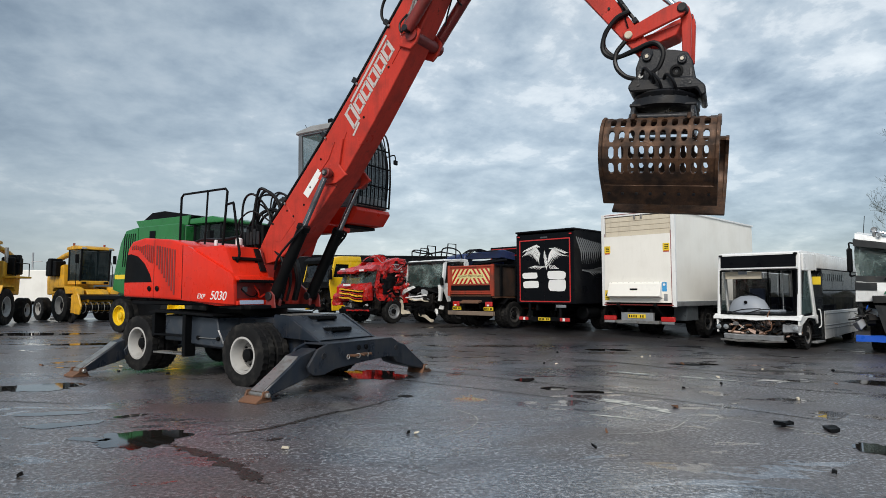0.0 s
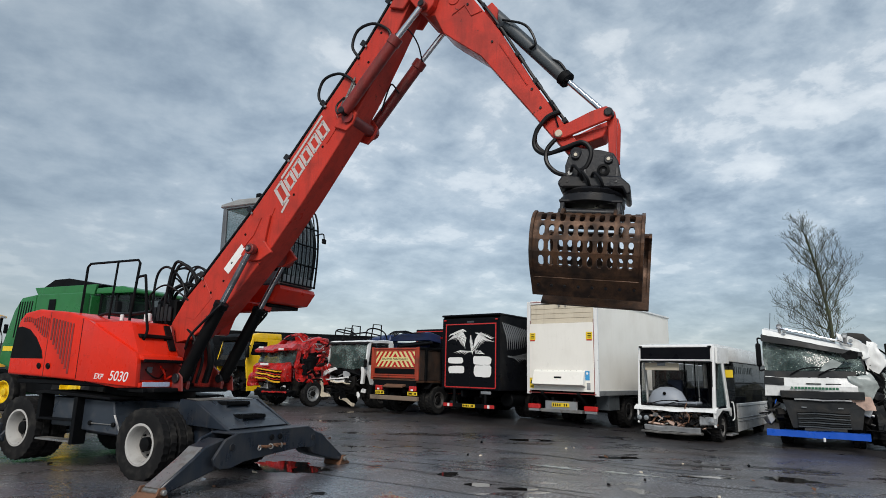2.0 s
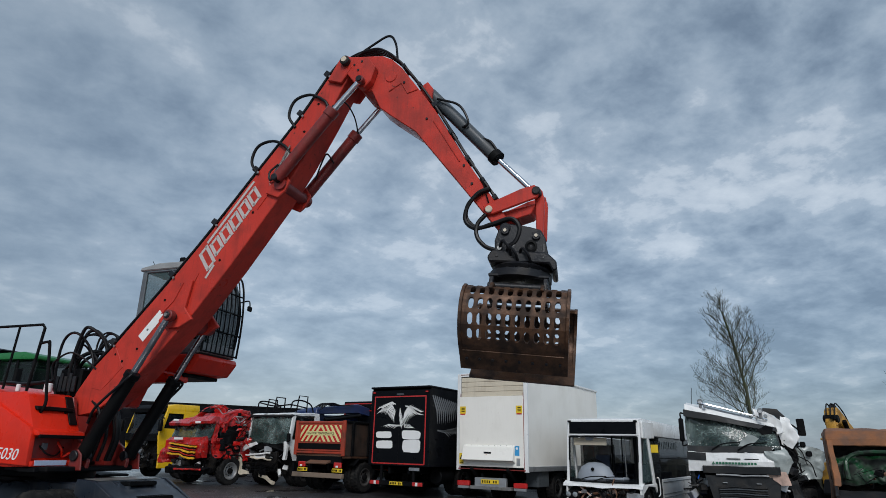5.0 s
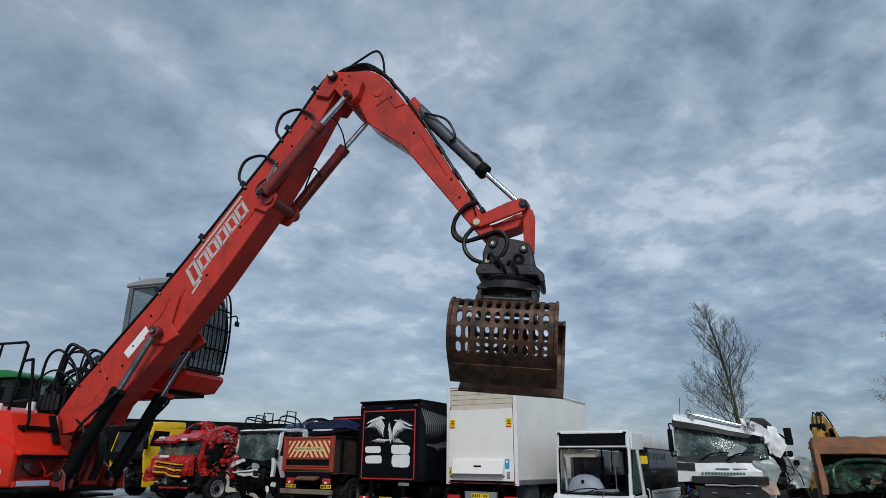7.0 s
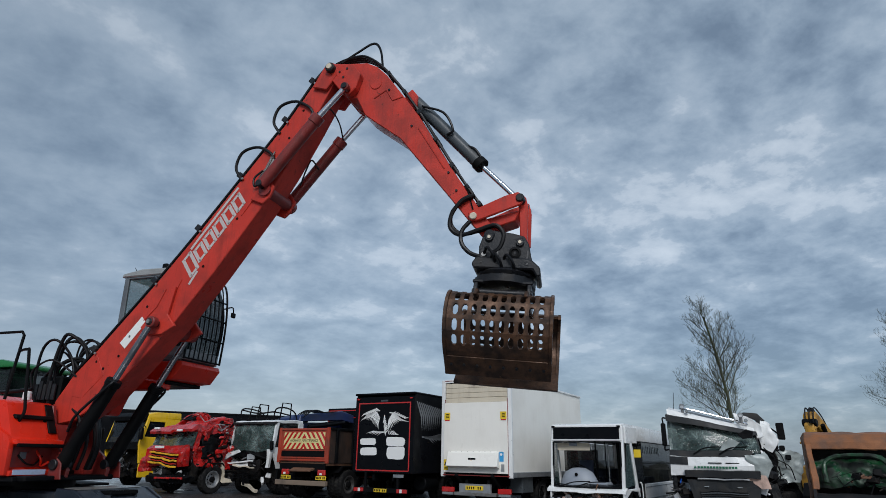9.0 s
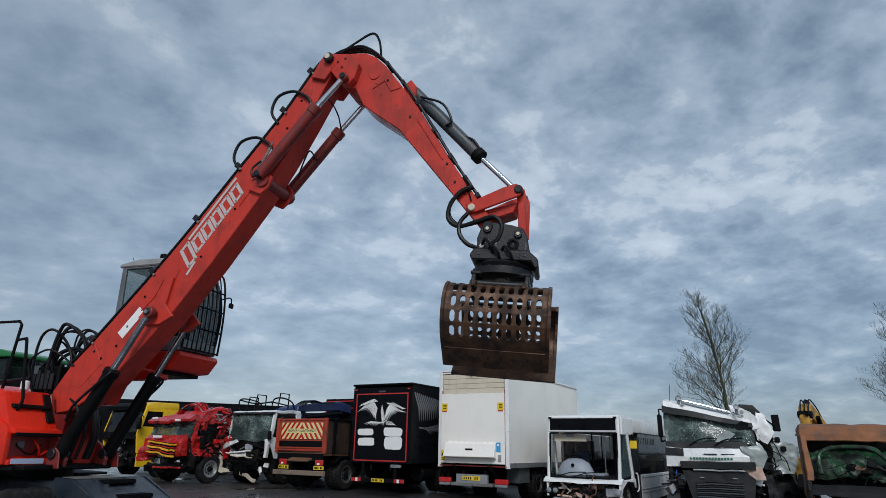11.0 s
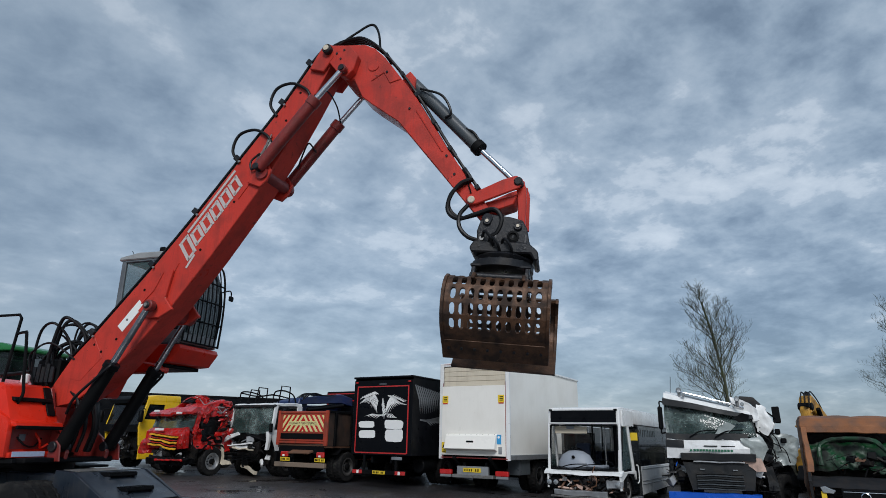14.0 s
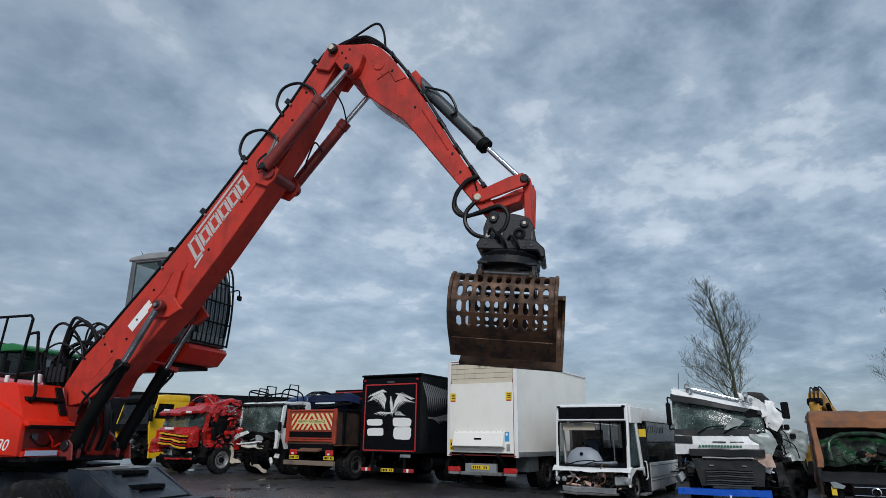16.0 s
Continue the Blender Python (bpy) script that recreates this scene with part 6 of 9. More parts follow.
def black_lorry():
    t = parked("box_lorry", 3.62, 21.80, "black box lorry with white wing strokes and blanked panels", "lorry")
    H = 3.60
    flat(0.05, 6.4, -1.25, -1.21, 0.98, H, BOX_BLACK, t, "side_panel")
    flat(0.05, 6.4, 1.21, 1.25, 0.98, H, BOX_BLACK, t, "side_panel")
    flat(0.0, 0.05, -1.25, 0.0, 0.98, H - 0.12, BOX_BLACK, t, "rear_door", "black rear door")
    flat(0.0, 0.05, 0.004, 1.25, 0.98, H - 0.12, BOX_BLACK, t, "rear_door", "black rear door")
    flat(6.36, 6.4, -1.21, 1.21, 0.98, H, BOX_BLACK, t, "front_panel")
    flat(-0.04, 6.42, -1.28, 1.28, H - 0.06, H + 0.01, BOX_BLACK, t, "roof", "black roof with drip edge", 0.03)
    flat(0.05, 6.4, -1.21, 1.21, 0.98, 1.04, BLACK, t, "floor")
    for s in (-1, 1):
        flat(-0.012, -0.002, *sorted((s * 1.06, s * 1.10)), 1.05, H - 0.32, LAMP_RED, t, "red_stripe", "red outline stripe", 0.0)
        part("marker_lamp", box(-0.05, 0.0, s * 1.12 - 0.05, s * 1.12 + 0.05, H - 0.22, H - 0.17, 0.01), LAMP_RED, t)
    for z in (1.03, H - 0.36):
        flat(-0.012, -0.002, -1.06, 1.06, z, z + 0.04, LAMP_RED, t, "red_stripe", "red outline stripe", 0.0)
    flat(-0.015, -0.002, -0.15, 0.15, H - 0.29, H - 0.23, GREY_CYL, t, "roof_badge")
    for y0, y1, z0, z1, sd in ((0.28, 0.98, 1.86, 2.10, 1), (0.22, 0.96, 1.52, 1.80, 2), (-0.92, -0.12, 1.82, 2.14, 3), (-0.92, -0.16, 1.40, 1.84, 4)):
        n = 22
        ring = []
        for i in range(n):
            a = 2 * math.pi * i / n
            c_, s_ = math.cos(a), math.sin(a)
            k = 1 / max(abs(c_), abs(s_)) ** 0.85
            wob = 1 + 0.10 * noise.noise((c_ * 2 + sd * 5, s_ * 2, 0))
            ring.append(((y0 + y1) / 2 + (y1 - y0) / 2 * c_ * k * wob * 0.95, (z0 + z1) / 2 + (z1 - z0) / 2 * s_ * k * wob * 0.92))
        part("blanked_panel", prism(ring, -0.008 - 0.001 * sd, -0.002, "x", 0.0), WHITE_MARK, t, "white blanking patch")
    rnd = random.Random(8)
    fan = []
    for side, root, tip in ((1, (0.18, 2.78), (1.0, 2.62)), (-1, (-0.22, 2.72), (-0.88, 2.62))):
        for k in range(15):
            f = k / 14
            r0 = Vector(root) + Vector((side * 0.30 * f, 0.20 * math.sin(f * 2.6)))
            q = Vector((r0.x + side * (0.50 * f + 0.03), r0.y - (0.42 - 0.20 * f) + 0.03 * rnd.random()))
            fan.append((r0.x, r0.y, q.x, q.y, 0.042))
        for k in range(7):
            f = k / 6
            a = Vector(root) + Vector((side * 0.5 * f, 0.22 - 0.10 * f * f))
            b = Vector(root) + Vector((side * (0.5 * f + 0.30), 0.26 - 0.22 * f))
            fan.append((a.x, a.y, b.x, b.y, 0.045))
    for k in range(10):
        fan.append((-0.02 - 0.02 * k, 2.86 - 0.055 * k, -0.10 + 0.03 * (k % 3), 2.62 - 0.05 * k, 0.045))
    for k in range(5):
        fan.append((-0.10 + 0.04 * k, 2.30, 0.25 + 0.12 * k, 2.17 + 0.02 * k, 0.04))
        fan.append((-0.22 - 0.05 * k, 2.33, -0.30 - 0.09 * k, 2.20, 0.03))
    feathers(t, fan, ("x", -0.006), WHITE_MARK, "wing_stroke")
    grey = mat("grey_wing_paint", (0.16, 0.17, 0.18), 0.4, vary=0.2, bump=0)
    fan2 = []
    for k in range(16):
        f = k / 15
        fan2.append((0.15 + 2.0 * f, 3.30 - 0.2 * f, 0.5 + 2.0 * f, 2.35 + 0.5 * f * f, 0.09))
        fan2.append((0.5 + 1.6 * f, 2.15 - 0.1 * f, 1.3 + 1.7 * f, 1.95 + 0.6 * f, 0.07))
    feathers(t, fan2, ("y", -1.254), grey, "wing_stroke")
    # bumper, lamps and plate
    flat(-0.06, 0.06, -1.05, 1.05, 0.36, 0.50, BLACK, t, "bumper")
    for s in (-1, 1):
        flat(-0.085, -0.05, *sorted((s * 0.68, s * 1.08)), 0.37, 0.49, LAMP_RED, t, "tail_lamp", "red tail lamp", 0.012)
        flat(-0.088, -0.05, *sorted((s * 0.80, s * 0.90)), 0.375, 0.485, WHITE_MARK, t, "tail_lamp", "white lamp lens", 0.006)
        flat(-0.02, 0.06, *sorted((s * 0.62, s * 0.70)), 0.50, 0.98, BLACK, t, "bumper_stay")
    plain_plate(t, -0.075, -0.02, 0.43)
    flat(-0.04, 0.02, -0.9, -0.5, 0.84, 0.94, ALU, t, "step")
    part("gas_tank", rod((1.0, -0.9, 0.65), (1.9, -0.9, 0.65), 0.25, n=18, w=0.03), BLACK, t, smooth=True)
    chassis(t, 0.1, 7.8, 0.72, (2.5, 7.2))
    part("cab", prism([(6.6, 0.6), (6.6, 2.9), (8.4, 2.9), (8.6, 1.8), (8.6, 0.6)], -1.2, 1.2, w=0.08, seg=2), BOX_BLACK, t, smooth=True)


CHARCOAL_TRIM = mat("charcoal_plastic_trim", (0.018, 0.019, 0.021), 0.55, spec=0.3, vary=0.3, bump=0.15, dirt=0.4)


TIPPER_SIDE = mat("grimy_dark_tipper_side", (0.022, 0.016, 0.013), 0.6, vary=0.4, bump=0.15, dirt=0.6, dirt_col=(0.07, 0.035, 0.022), streak=0.4, chips=0.6, chip_col=(0.13, 0.05, 0.03))


# -- road maintenance tipper
def tipper():
    t = parked("tipper_lorry", 1.07, 23.40, "orange-red tipper lorry with striped warning board", "lorry")
    dz = -0.25
    tail = flat(-0.05, 0.0, -1.14, 1.14, 1.50 + dz, 2.62 + dz, ORANGE_RED, t, "tailboard", "orange-red tailboard", 0.02)
    flat(-0.065, -0.045, -1.0, 1.0, 1.66 + dz, 1.86 + dz, BLACK, tail, "dirty_panel", "dark oily lower panel", 0.004)
    for z in (1.52, 1.60, 2.55):
        flat(-0.075, -0.045, -1.14, 1.14, z + dz, z + 0.05 + dz, ORANGE_RED, tail, "tail_rib", w=0.008)
    for s in (-1, 1):
        flat(-0.08, 0.0, *sorted((s * 1.06, s * 1.18)), 1.45 + dz, 2.64 + dz, ORANGE_RED, t, "tail_post")
    # striped board
    y0, y1, z0, z1 = -1.0, 0.92, 1.92 + dz, 2.48 + dz
    board = flat(-0.068, -0.05, y0, y1, z0, z1, LAMP_RED, tail, "warning_board", "red and yellow striped warning board", 0.0)
    mid = (y0 + y1) / 2
    CHEV = mat("pale_yellow_reflective", (0.72, 0.62, 0.28), 0.4, vary=0.05, bump=0)
    for s in (-1, 1):
        for k in range(7):
            a = -0.06 + k * 0.22
            pts = []
            for aa, zz in ((a, z0), (a + 0.11, z0), (a + 0.11 - 0.42, z1), (a - 0.42, z1)):
                pts.append((aa, zz))
            # clip the slanted stripe to its half of the board
            half = (y1 - y0) / 2
            cl = []
            n = len(pts)
            for lim, keep in ((0.0, 1), (half, -1)):
                out = []
                for i in range(n):
                    p, q = pts[i], pts[(i + 1) % n]
                    ip, iq = (p[0] - lim) * keep >= 0, (q[0] - lim) * keep >= 0
                    if ip:
                        out.append(p)
                    if ip != iq:
                        f = (lim - p[0]) / (q[0] - p[0])
                        out.append((lim, p[1] + f * (q[1] - p[1])))
                pts, n = out, len(out)
            if n >= 3:
                part("stripe", prism([(mid + s * y, z) for y, z in pts], -0.0715, -0.067, "x", 0.0), CHEV, board)
    flat(-0.0745, -0.07, -0.72, 0.64, 2.13 + dz, 2.27 + dz, CHEV, board, "text_band", w=0.0)
    words("HIGHWAY MAINTENANCE", 0.125, pose(-0.0755, -0.04, 2.20 + dz) @ FACE_END, BLACK, board, "lettering", 0.002).scale = (0.86, 1, 1)
    # body sides
    for s in (-1, 1):
        side = flat(0.0, 4.4, *sorted((s * 1.12, s * 1.17)), 1.45 + dz, 2.60 + dz, TIPPER_SIDE, t, "body_side", "dirty tipper body side")
        for k in range(5):
            flat(0.3 + k * 0.9, 0.42 + k * 0.9, *sorted((s * 1.17, s * 1.23)), 1.45 + dz, 2.6 + dz, BLACK, side, "side_post")
        flat(0.0, 4.4, *sorted((s * 1.10, s * 1.22)), 2.56 + dz, 2.64 + dz, BLACK, side, "top_rail")
    flat(4.35, 4.42, -1.14, 1.14, 1.45 + dz, 2.9 + dz, BLACK, t, "headboard")
    flat(0.0, 4.4, -1.14, 1.14, 1.38 + dz, 1.48 + dz, RUST_PLATE, t, "body_floor")
    part("spill_plate", prism([(-0.06, 1.30 + dz), (-0.32, 1.20 + dz), (-0.30, 1.17 + dz), (-0.02, 1.24 + dz)], -0.6, 0.35, w=0.0), RUST_PLATE, t, "rusty spill plate")
    flat(-0.04, 0.06, -1.05, 1.05, 1.18 + dz, 1.44 + dz, BLACK, t, "rear_crossbeam")
    beam = mat("scraped_bumper_beam", (0.20, 0.15, 0.11), 0.6, vary=0.3, bump=0.2, dirt=0.5)
    flat(-0.16, -0.02, -1.22, 1.10, 0.72 + dz, 0.88 + dz, beam, t, "bumper", "scraped brown bumper beam", 0.015)
    for s, y in ((1, 0.72), (-1, -0.95)):
        flat(-0.10, -0.02, y - 0.17, y + 0.17, 1.06 + dz, 1.24 + dz, LAMP_RED, t, "tail_lamp", "red tail lamp", 0.02)
        flat(-0.105, -0.02, y - 0.05, y + 0.07, 1.07 + dz, 1.14 + dz, WHITE_MARK, t, "tail_lamp", "white lamp lens", 0.01)
        plain_plate(t, -0.09, y - (0.06 if s > 0 else 0.0), 0.98 + dz, 0.46, 0.12)
        flat(-0.02, 0.08, y - 0.05, y + 0.05, 0.80 + dz, 1.2 + dz, BLACK, t, "lamp_stay")
    chassis(t, 0.05, 6.6, 0.72, (1.15, 6.0))
    part("mudguard", prism([(0.5, 0.9), (0.75, 1.12), (1.6, 1.12), (1.85, 0.9), (1.8, 0.9), (1.58, 1.08), (0.77, 1.08), (0.55, 0.9)], -1.22, -0.78, w=0.0), BLACK, t)
    part("cab", prism([(4.7, 0.6), (4.7, 2.5), (6.5, 2.5), (6.8, 1.6), (6.8, 0.6)], -1.15, 1.15, w=0.08, seg=2), ORANGE_RED, t, smooth=True)


# -- wrecked white lorry cab carrying a folded navy crane
def wrecked_white_lorry():
    t = parked("wrecked_lorry", -1.0, 26.0, "wrecked white lorry with torn front and folded navy crane", "lorry")
    W = 1.18
    sd = 3.3

    def pull(p):
        return Vector((0.10 * max(0, 1.0 - p.z / 1.6), 0, 0))

    # cab: sides, pillars, roof
    for s in (-1, 1):
        y0, y1 = sorted((s * W, s * (W - 0.07)))
        part("door", dent(prism([(0.55, 0.95), (0.22, 1.55), (0.30, 1.72), (1.75, 1.75), (1.75, 0.95)], y0, y1, w=0.0), 0.03, 2, sd), WHITE, t, "dented white door")
        part("pillar", dent(prism([(0.20, 1.55), (0.34, 2.62), (0.46, 2.62), (0.34, 1.55)], y0, y1, w=0.0), 0.03, 2, sd), WHITE, t)
        part("pillar", dent(prism([(1.55, 1.7), (1.55, 2.66), (1.78, 2.66), (1.78, 1.7)], y0, y1, w=0.0), 0.03, 2, sd), WHITE, t)
        part("side_window", dent(prism([(0.45, 1.74), (0.52, 2.56), (1.52, 2.56), (1.52, 1.74)], y0 + 0.03, y1 - 0.03, w=0.0), 0.03, 2, sd), GLASS, t)
        part("step_panel", dent(prism([(0.55, 0.45), (0.6, 0.92), (1.7, 0.92), (1.7, 0.55)], y0, y1, w=0.0), 0.05, 2, sd), BLACK, t)
        part("mirror", box(0.05, 0.18, s * W + s * 0.05 - 0.06, s * W + s * 0.05 + 0.06, 1.62, 1.95, 0.03), BLACK, t)
    part("roof", dent(prism([(0.30, 2.62), (0.36, 2.70), (1.1, 2.76), (1.8, 2.74), (1.8, 2.62)], -W, W, w=0.02), 0.05, 1.6, sd), WHITE, t, "buckled white roof")
    part("roof_edge", dent(box(0.26, 0.36, -W, W, 2.58, 2.66, 0.01), 0.03, 2.2, sd), CHARCOAL_TRIM, t, "dark scraped roof edge")
    part("rear_wall", dent(box(1.74, 1.80, -W, W, 0.9, 2.66, 0.0), 0.04, 2, sd), WHITE, t)
    part("windscreen", dent(prism([(0.22, 1.56), (0.36, 2.62), (0.375, 2.62), (0.235, 1.56)], -W + 0.10, W - 0.10, w=0.0), 0.05, 2.2, sd, cuts=3), SHATTER, t, "shattered windscreen with bright cracks")
    # open front with engine parts, torn white trims
    part("dashboard", dent(box(0.25, 0.75, -W + 0.08, W - 0.08, 1.35, 1.58, 0.0), 0.08, 2, sd), BLACK, t)
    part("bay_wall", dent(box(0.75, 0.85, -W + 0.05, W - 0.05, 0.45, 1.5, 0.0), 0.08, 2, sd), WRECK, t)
    junk(t, 0.05, 0.6, -0.95, 0.95, 0.50, 1.45, 46, 11, (WRECK, WRECK, BLACK, ALU, HEAD, WHITE, BLACK))
    part("radiator", dent(box(0.2, 0.34, -0.6, 0.55, 0.62, 1.25, 0.01), 0.06, 2, sd), WRECK, t)
    part("torn_trim", dent(prism([(0.95, 1.50), (0.40, 1.62), (0.30, 1.52), (0.82, 1.36), (1.16, 1.20), (1.2, 1.30)], 0.0, 0.05, "x", 0.0), 0.04, 3, 5), WHITE, t, "torn white grille trim")
    part("torn_trim", dent(prism([(1.15, 1.25), (1.22, 0.9), (1.20, 0.52), (0.95, 0.40), (0.55, 0.42), (0.62, 0.52), (0.98, 0.60), (1.05, 1.1)], -0.12, -0.02, "x", 0.0), 0.05, 2.4, 7), CREAM, t, "torn pale bumper corner")
    part("torn_trim", dent(prism([(0.5, 1.10), (-0.2, 1.12), (-0.22, 1.02), (0.5, 0.98)], 0.05, 0.1, "x", 0.0), 0.035, 3, 9), WHITE, t)
    part("torn_trim", dent(box(0.1, 0.22, -0.75, 0.35, 0.30, 0.40, 0.0, rot=pose(0, 0, 0, 14, 0, -14)), 0.05, 2.5, 2), CREAM, t, "hanging pale bumper strip")
    part("grille_frame", dent(box(-0.02, 0.05, -0.55, 0.80, 1.14, 1.20, 0.01, rot=pose(0, 0, 0, -4, 0, 0)), 0.05, 3, 13), WHITE, t, "bent white grille rail")
    part("grille_frame", dent(box(0.0, 0.06, -0.45, 0.70, 0.96, 1.02, 0.01, rot=pose(0, 0, 0, 3, 0, 0)), 0.05, 3, 14), CREAM, t, "bent pale grille rail")
    for k in range(6):
        part("grille_slat", dent(box(0.02, 0.07, -0.80, 0.66, 0.56 + 0.055 * k, 0.575 + 0.055 * k, 0.0), 0.05, 2.5, 15), BLACK, t)
    part("corner_post", dent(prism([(-W + 0.02, 0.95), (-W - 0.02, 1.65), (-W + 0.14, 1.65), (-W + 0.16, 0.95)], 0.10, 0.22, "x", 0.01), 0.04, 2, 16), WHITE, t, "dented white corner post")
    # bent roof frame
    for s in (-1, 1):
        part("roof_bar", hose([(0.4, s * 0.9, 2.8), (0.45, s * 0.95, 3.15), (0.9, s * 1.0, 3.22), (1.5, s * 0.9, 3.1), (1.7, s * 0.9, 2.8)], 0.03, n=6), BLACK, t, smooth=True)
    for x, y, h in ((0.5, -0.2, 3.30), (0.8, 0.55, 3.25), (1.4, -0.55, 3.42)):
        part("roof_bar", hose([(x, y - 0.25, 2.8), (x + 0.04, y - 0.22, h), (x, y + 0.22, h + 0.05), (x - 0.05, y + 0.28, 2.8)], 0.028, n=6, smooth=False), BLACK, t, smooth=True)
    part("roof_bar", hose([(0.42, -0.95, 3.05), (0.40, 0.0, 3.0), (0.44, 0.95, 3.15)], 0.028, n=6), BLACK, t, smooth=True)
    part("roof_bar", hose([(1.2, -1.0, 2.95), (1.2, 0.0, 3.1), (1.2, 1.0, 2.98)], 0.028, n=6), BLACK, t, smooth=True)
    # folded crane and bed
    flat(1.95, 6.2, -1.2, 1.2, 1.0, 1.14, BLACK, t, "bed_floor")
    flat(2.0, 6.2, -1.22, -1.16, 1.14, 2.3, NAVY, t, "bed_side", "navy dropside")
    part("crane_column", prism([(2.0, 1.1), (2.0, 2.9), (2.7, 3.1), (2.9, 1.1)], -0.6, 0.5, w=0.04), NAVY, t, "navy crane column", smooth=True)
    part("crane_boom", prism([(1.9, 2.75), (1.95, 3.02), (4.6, 3.35), (5.9, 3.15), (5.9, 2.8), (4.6, 2.95)], -0.85, -0.45, w=0.03), NAVY, t, "folded navy crane boom", smooth=True)
    part("crane_boom", prism([(2.2, 2.5), (2.25, 2.75), (5.4, 2.9), (5.4, 2.55)], -0.25, 0.1, w=0.03), NAVY, t, smooth=True)
    for y in (-1.0, -0.35):
        part("crane_ram", rod((2.3, y, 2.55), (4.6, y, 2.85), 0.07, n=12), BLACK, t, smooth=True)
    for k in range(6):
        part("crane_hose", hose([(2.0, -0.9 + 0.1 * k, 2.9), (2.6, -1.0 + 0.1 * k, 3.25), (3.4, -0.95 + 0.12 * k, 3.2), (4.2, -0.9 + 0.1 * k, 3.3)], 0.02, n=6), HOSE, t, smooth=True)
    chassis(t, 0.4, 6.2, 0.72, (1.2, 5.2))


# -- red wrecked lorry
def wrecked_red_lorry():
    t = parked("wrecked_lorry", -3.80, 26.45, "crushed red lorry cab with yellow striped grille", "lorry")
    CRASH = mat("crushed_red_paint", (0.50, 0.014, 0.012), 0.24, vary=0.25, scale=2, bump=0.03, coat=0.5, dirt=0.6, dirt_col=(0.04, 0.016, 0.015), dirt_scale=5, dirt_edge=0.58, chips=0.8, chip_col=(0.45, 0.40, 0.38))
    W, sd = 1.2, 8.1

    def pull(p):
        k = max(0.0, (p.z - 1.6))
        return Vector((0.15 * k, 0.10 * k, -0.16 * k * (1 if p.y > 0 else 0.4)))

    part("roof", dent(prism([(0.16, 2.30), (0.20, 2.44), (0.7, 2.68), (1.3, 2.92), (1.8, 2.90), (2.0, 2.65), (2.0, 2.2), (1.5, 2.15), (0.5, 2.20)], -W, W, w=0.03), 0.13, 1.7, sd, pull, 3), CRASH, t, "crushed red cab roof")
    for k, (y, x, z) in enumerate(((-0.7, 0.9, 2.62), (-0.2, 1.2, 2.80), (-0.95, 1.4, 2.6), (0.5, 1.1, 2.76), (-1.15, 0.9, 2.2))):
        part("torn_panel", dent(prism([(-0.45, -0.05), (-0.2, 0.16), (0.25, 0.20), (0.5, 0.02), (0.2, -0.12)], -0.02, 0.01, "x", 0.0), 0.14, 2.6, 40 + k, None, 3), CRASH, t, "folded red sheet").matrix_local = pose(x, y, z, 20 - 15 * k, -25, 30 * k)
    for s in (-1, 1):
        y0, y1 = sorted((s * W, s * (W - 0.08)))
        part("door", dent(prism([(0.35, 0.95), (0.20, 1.5), (0.40, 1.75), (1.5, 1.8), (1.5, 0.95)], y0, y1, w=0.0), 0.13, 1.7, sd, pull, 3), CRASH, t, "crumpled red door")
        part("pillar", dent(prism([(0.16, 1.5), (0.22, 2.4), (0.36, 2.4), (0.30, 1.5)], y0, y1, w=0.0), 0.08, 1.8, sd, pull), CRASH, t)
        part("rear_corner", dent(prism([(1.45, 0.95), (1.35, 2.5), (2.0, 2.6), (2.0, 0.95)], y0, y1, w=0.0), 0.18, 1.8, sd, pull, 3), CRASH, t, "torn red rear corner")
    rc = random.Random(77)
    for k in range(16):
        c = Vector((rc.uniform(0.35, 1.6), rc.uniform(-W - 0.08, 0.3), rc.uniform(2.2, 2.86)))
        pts = [c + Vector((0.10 * q, rc.uniform(-0.12, 0.12) - 0.14 * q, rc.uniform(-0.12, 0.14))) for q in range(4)]
        part("bent_rail", hose(pts, rc.uniform(0.010, 0.022), n=5, steps=3), (WHITE_MARK, ALU, CRASH, BLACK)[k % 4], t)
    part("windscreen", dent(prism([(0.10, 1.66), (0.20, 2.40), (0.215, 2.40), (0.115, 1.66)], -W + 0.04, W - 0.02, w=0.0), 0.09, 1.8, sd, pull, 3), SHATTER, t, "shattered windscreen", smooth=True)
    part("sun_visor", dent(prism([(-0.10, 2.26), (-0.14, 2.36), (0.10, 2.56), (0.30, 2.56), (0.22, 2.36)], -W - 0.04, W + 0.06, w=0.0), 0.03, 1.4, sd, pull), CRASH, t, "red sun visor")
    for y in (-0.62, 0.72):
        part("roof_lamp", box(-0.19, -0.10, y - 0.13, y + 0.13, 2.26 + 0.06 * y, 2.34 + 0.06 * y, 0.015), WHITE_MARK, t, "pale marker lamp")
    part("front_panel", dent(prism([(0.0, 0.98), (-0.12, 1.15), (-0.06, 1.60), (0.10, 1.72), (0.2, 1.0)], -W + 0.2, W + 0.05, w=0.0), 0.055, 1.8, sd, None, 3), CRASH, t, "dented red front panel")
    grille = part("grille", dent(box(-0.16, -0.08, -0.55, 0.98, 1.02, 1.46, 0.01, rot=pose(0, 0, 0.0, 5, 0, 0)), 0.05, 2, sd), BLACK, t)
    STRIPE = mat("yellow_grille_trim", (0.78, 0.42, 0.02), 0.4, vary=0.12, bump=0, dirt=0.4, dirt_col=(0.25, 0.05, 0.02), dirt_scale=9)
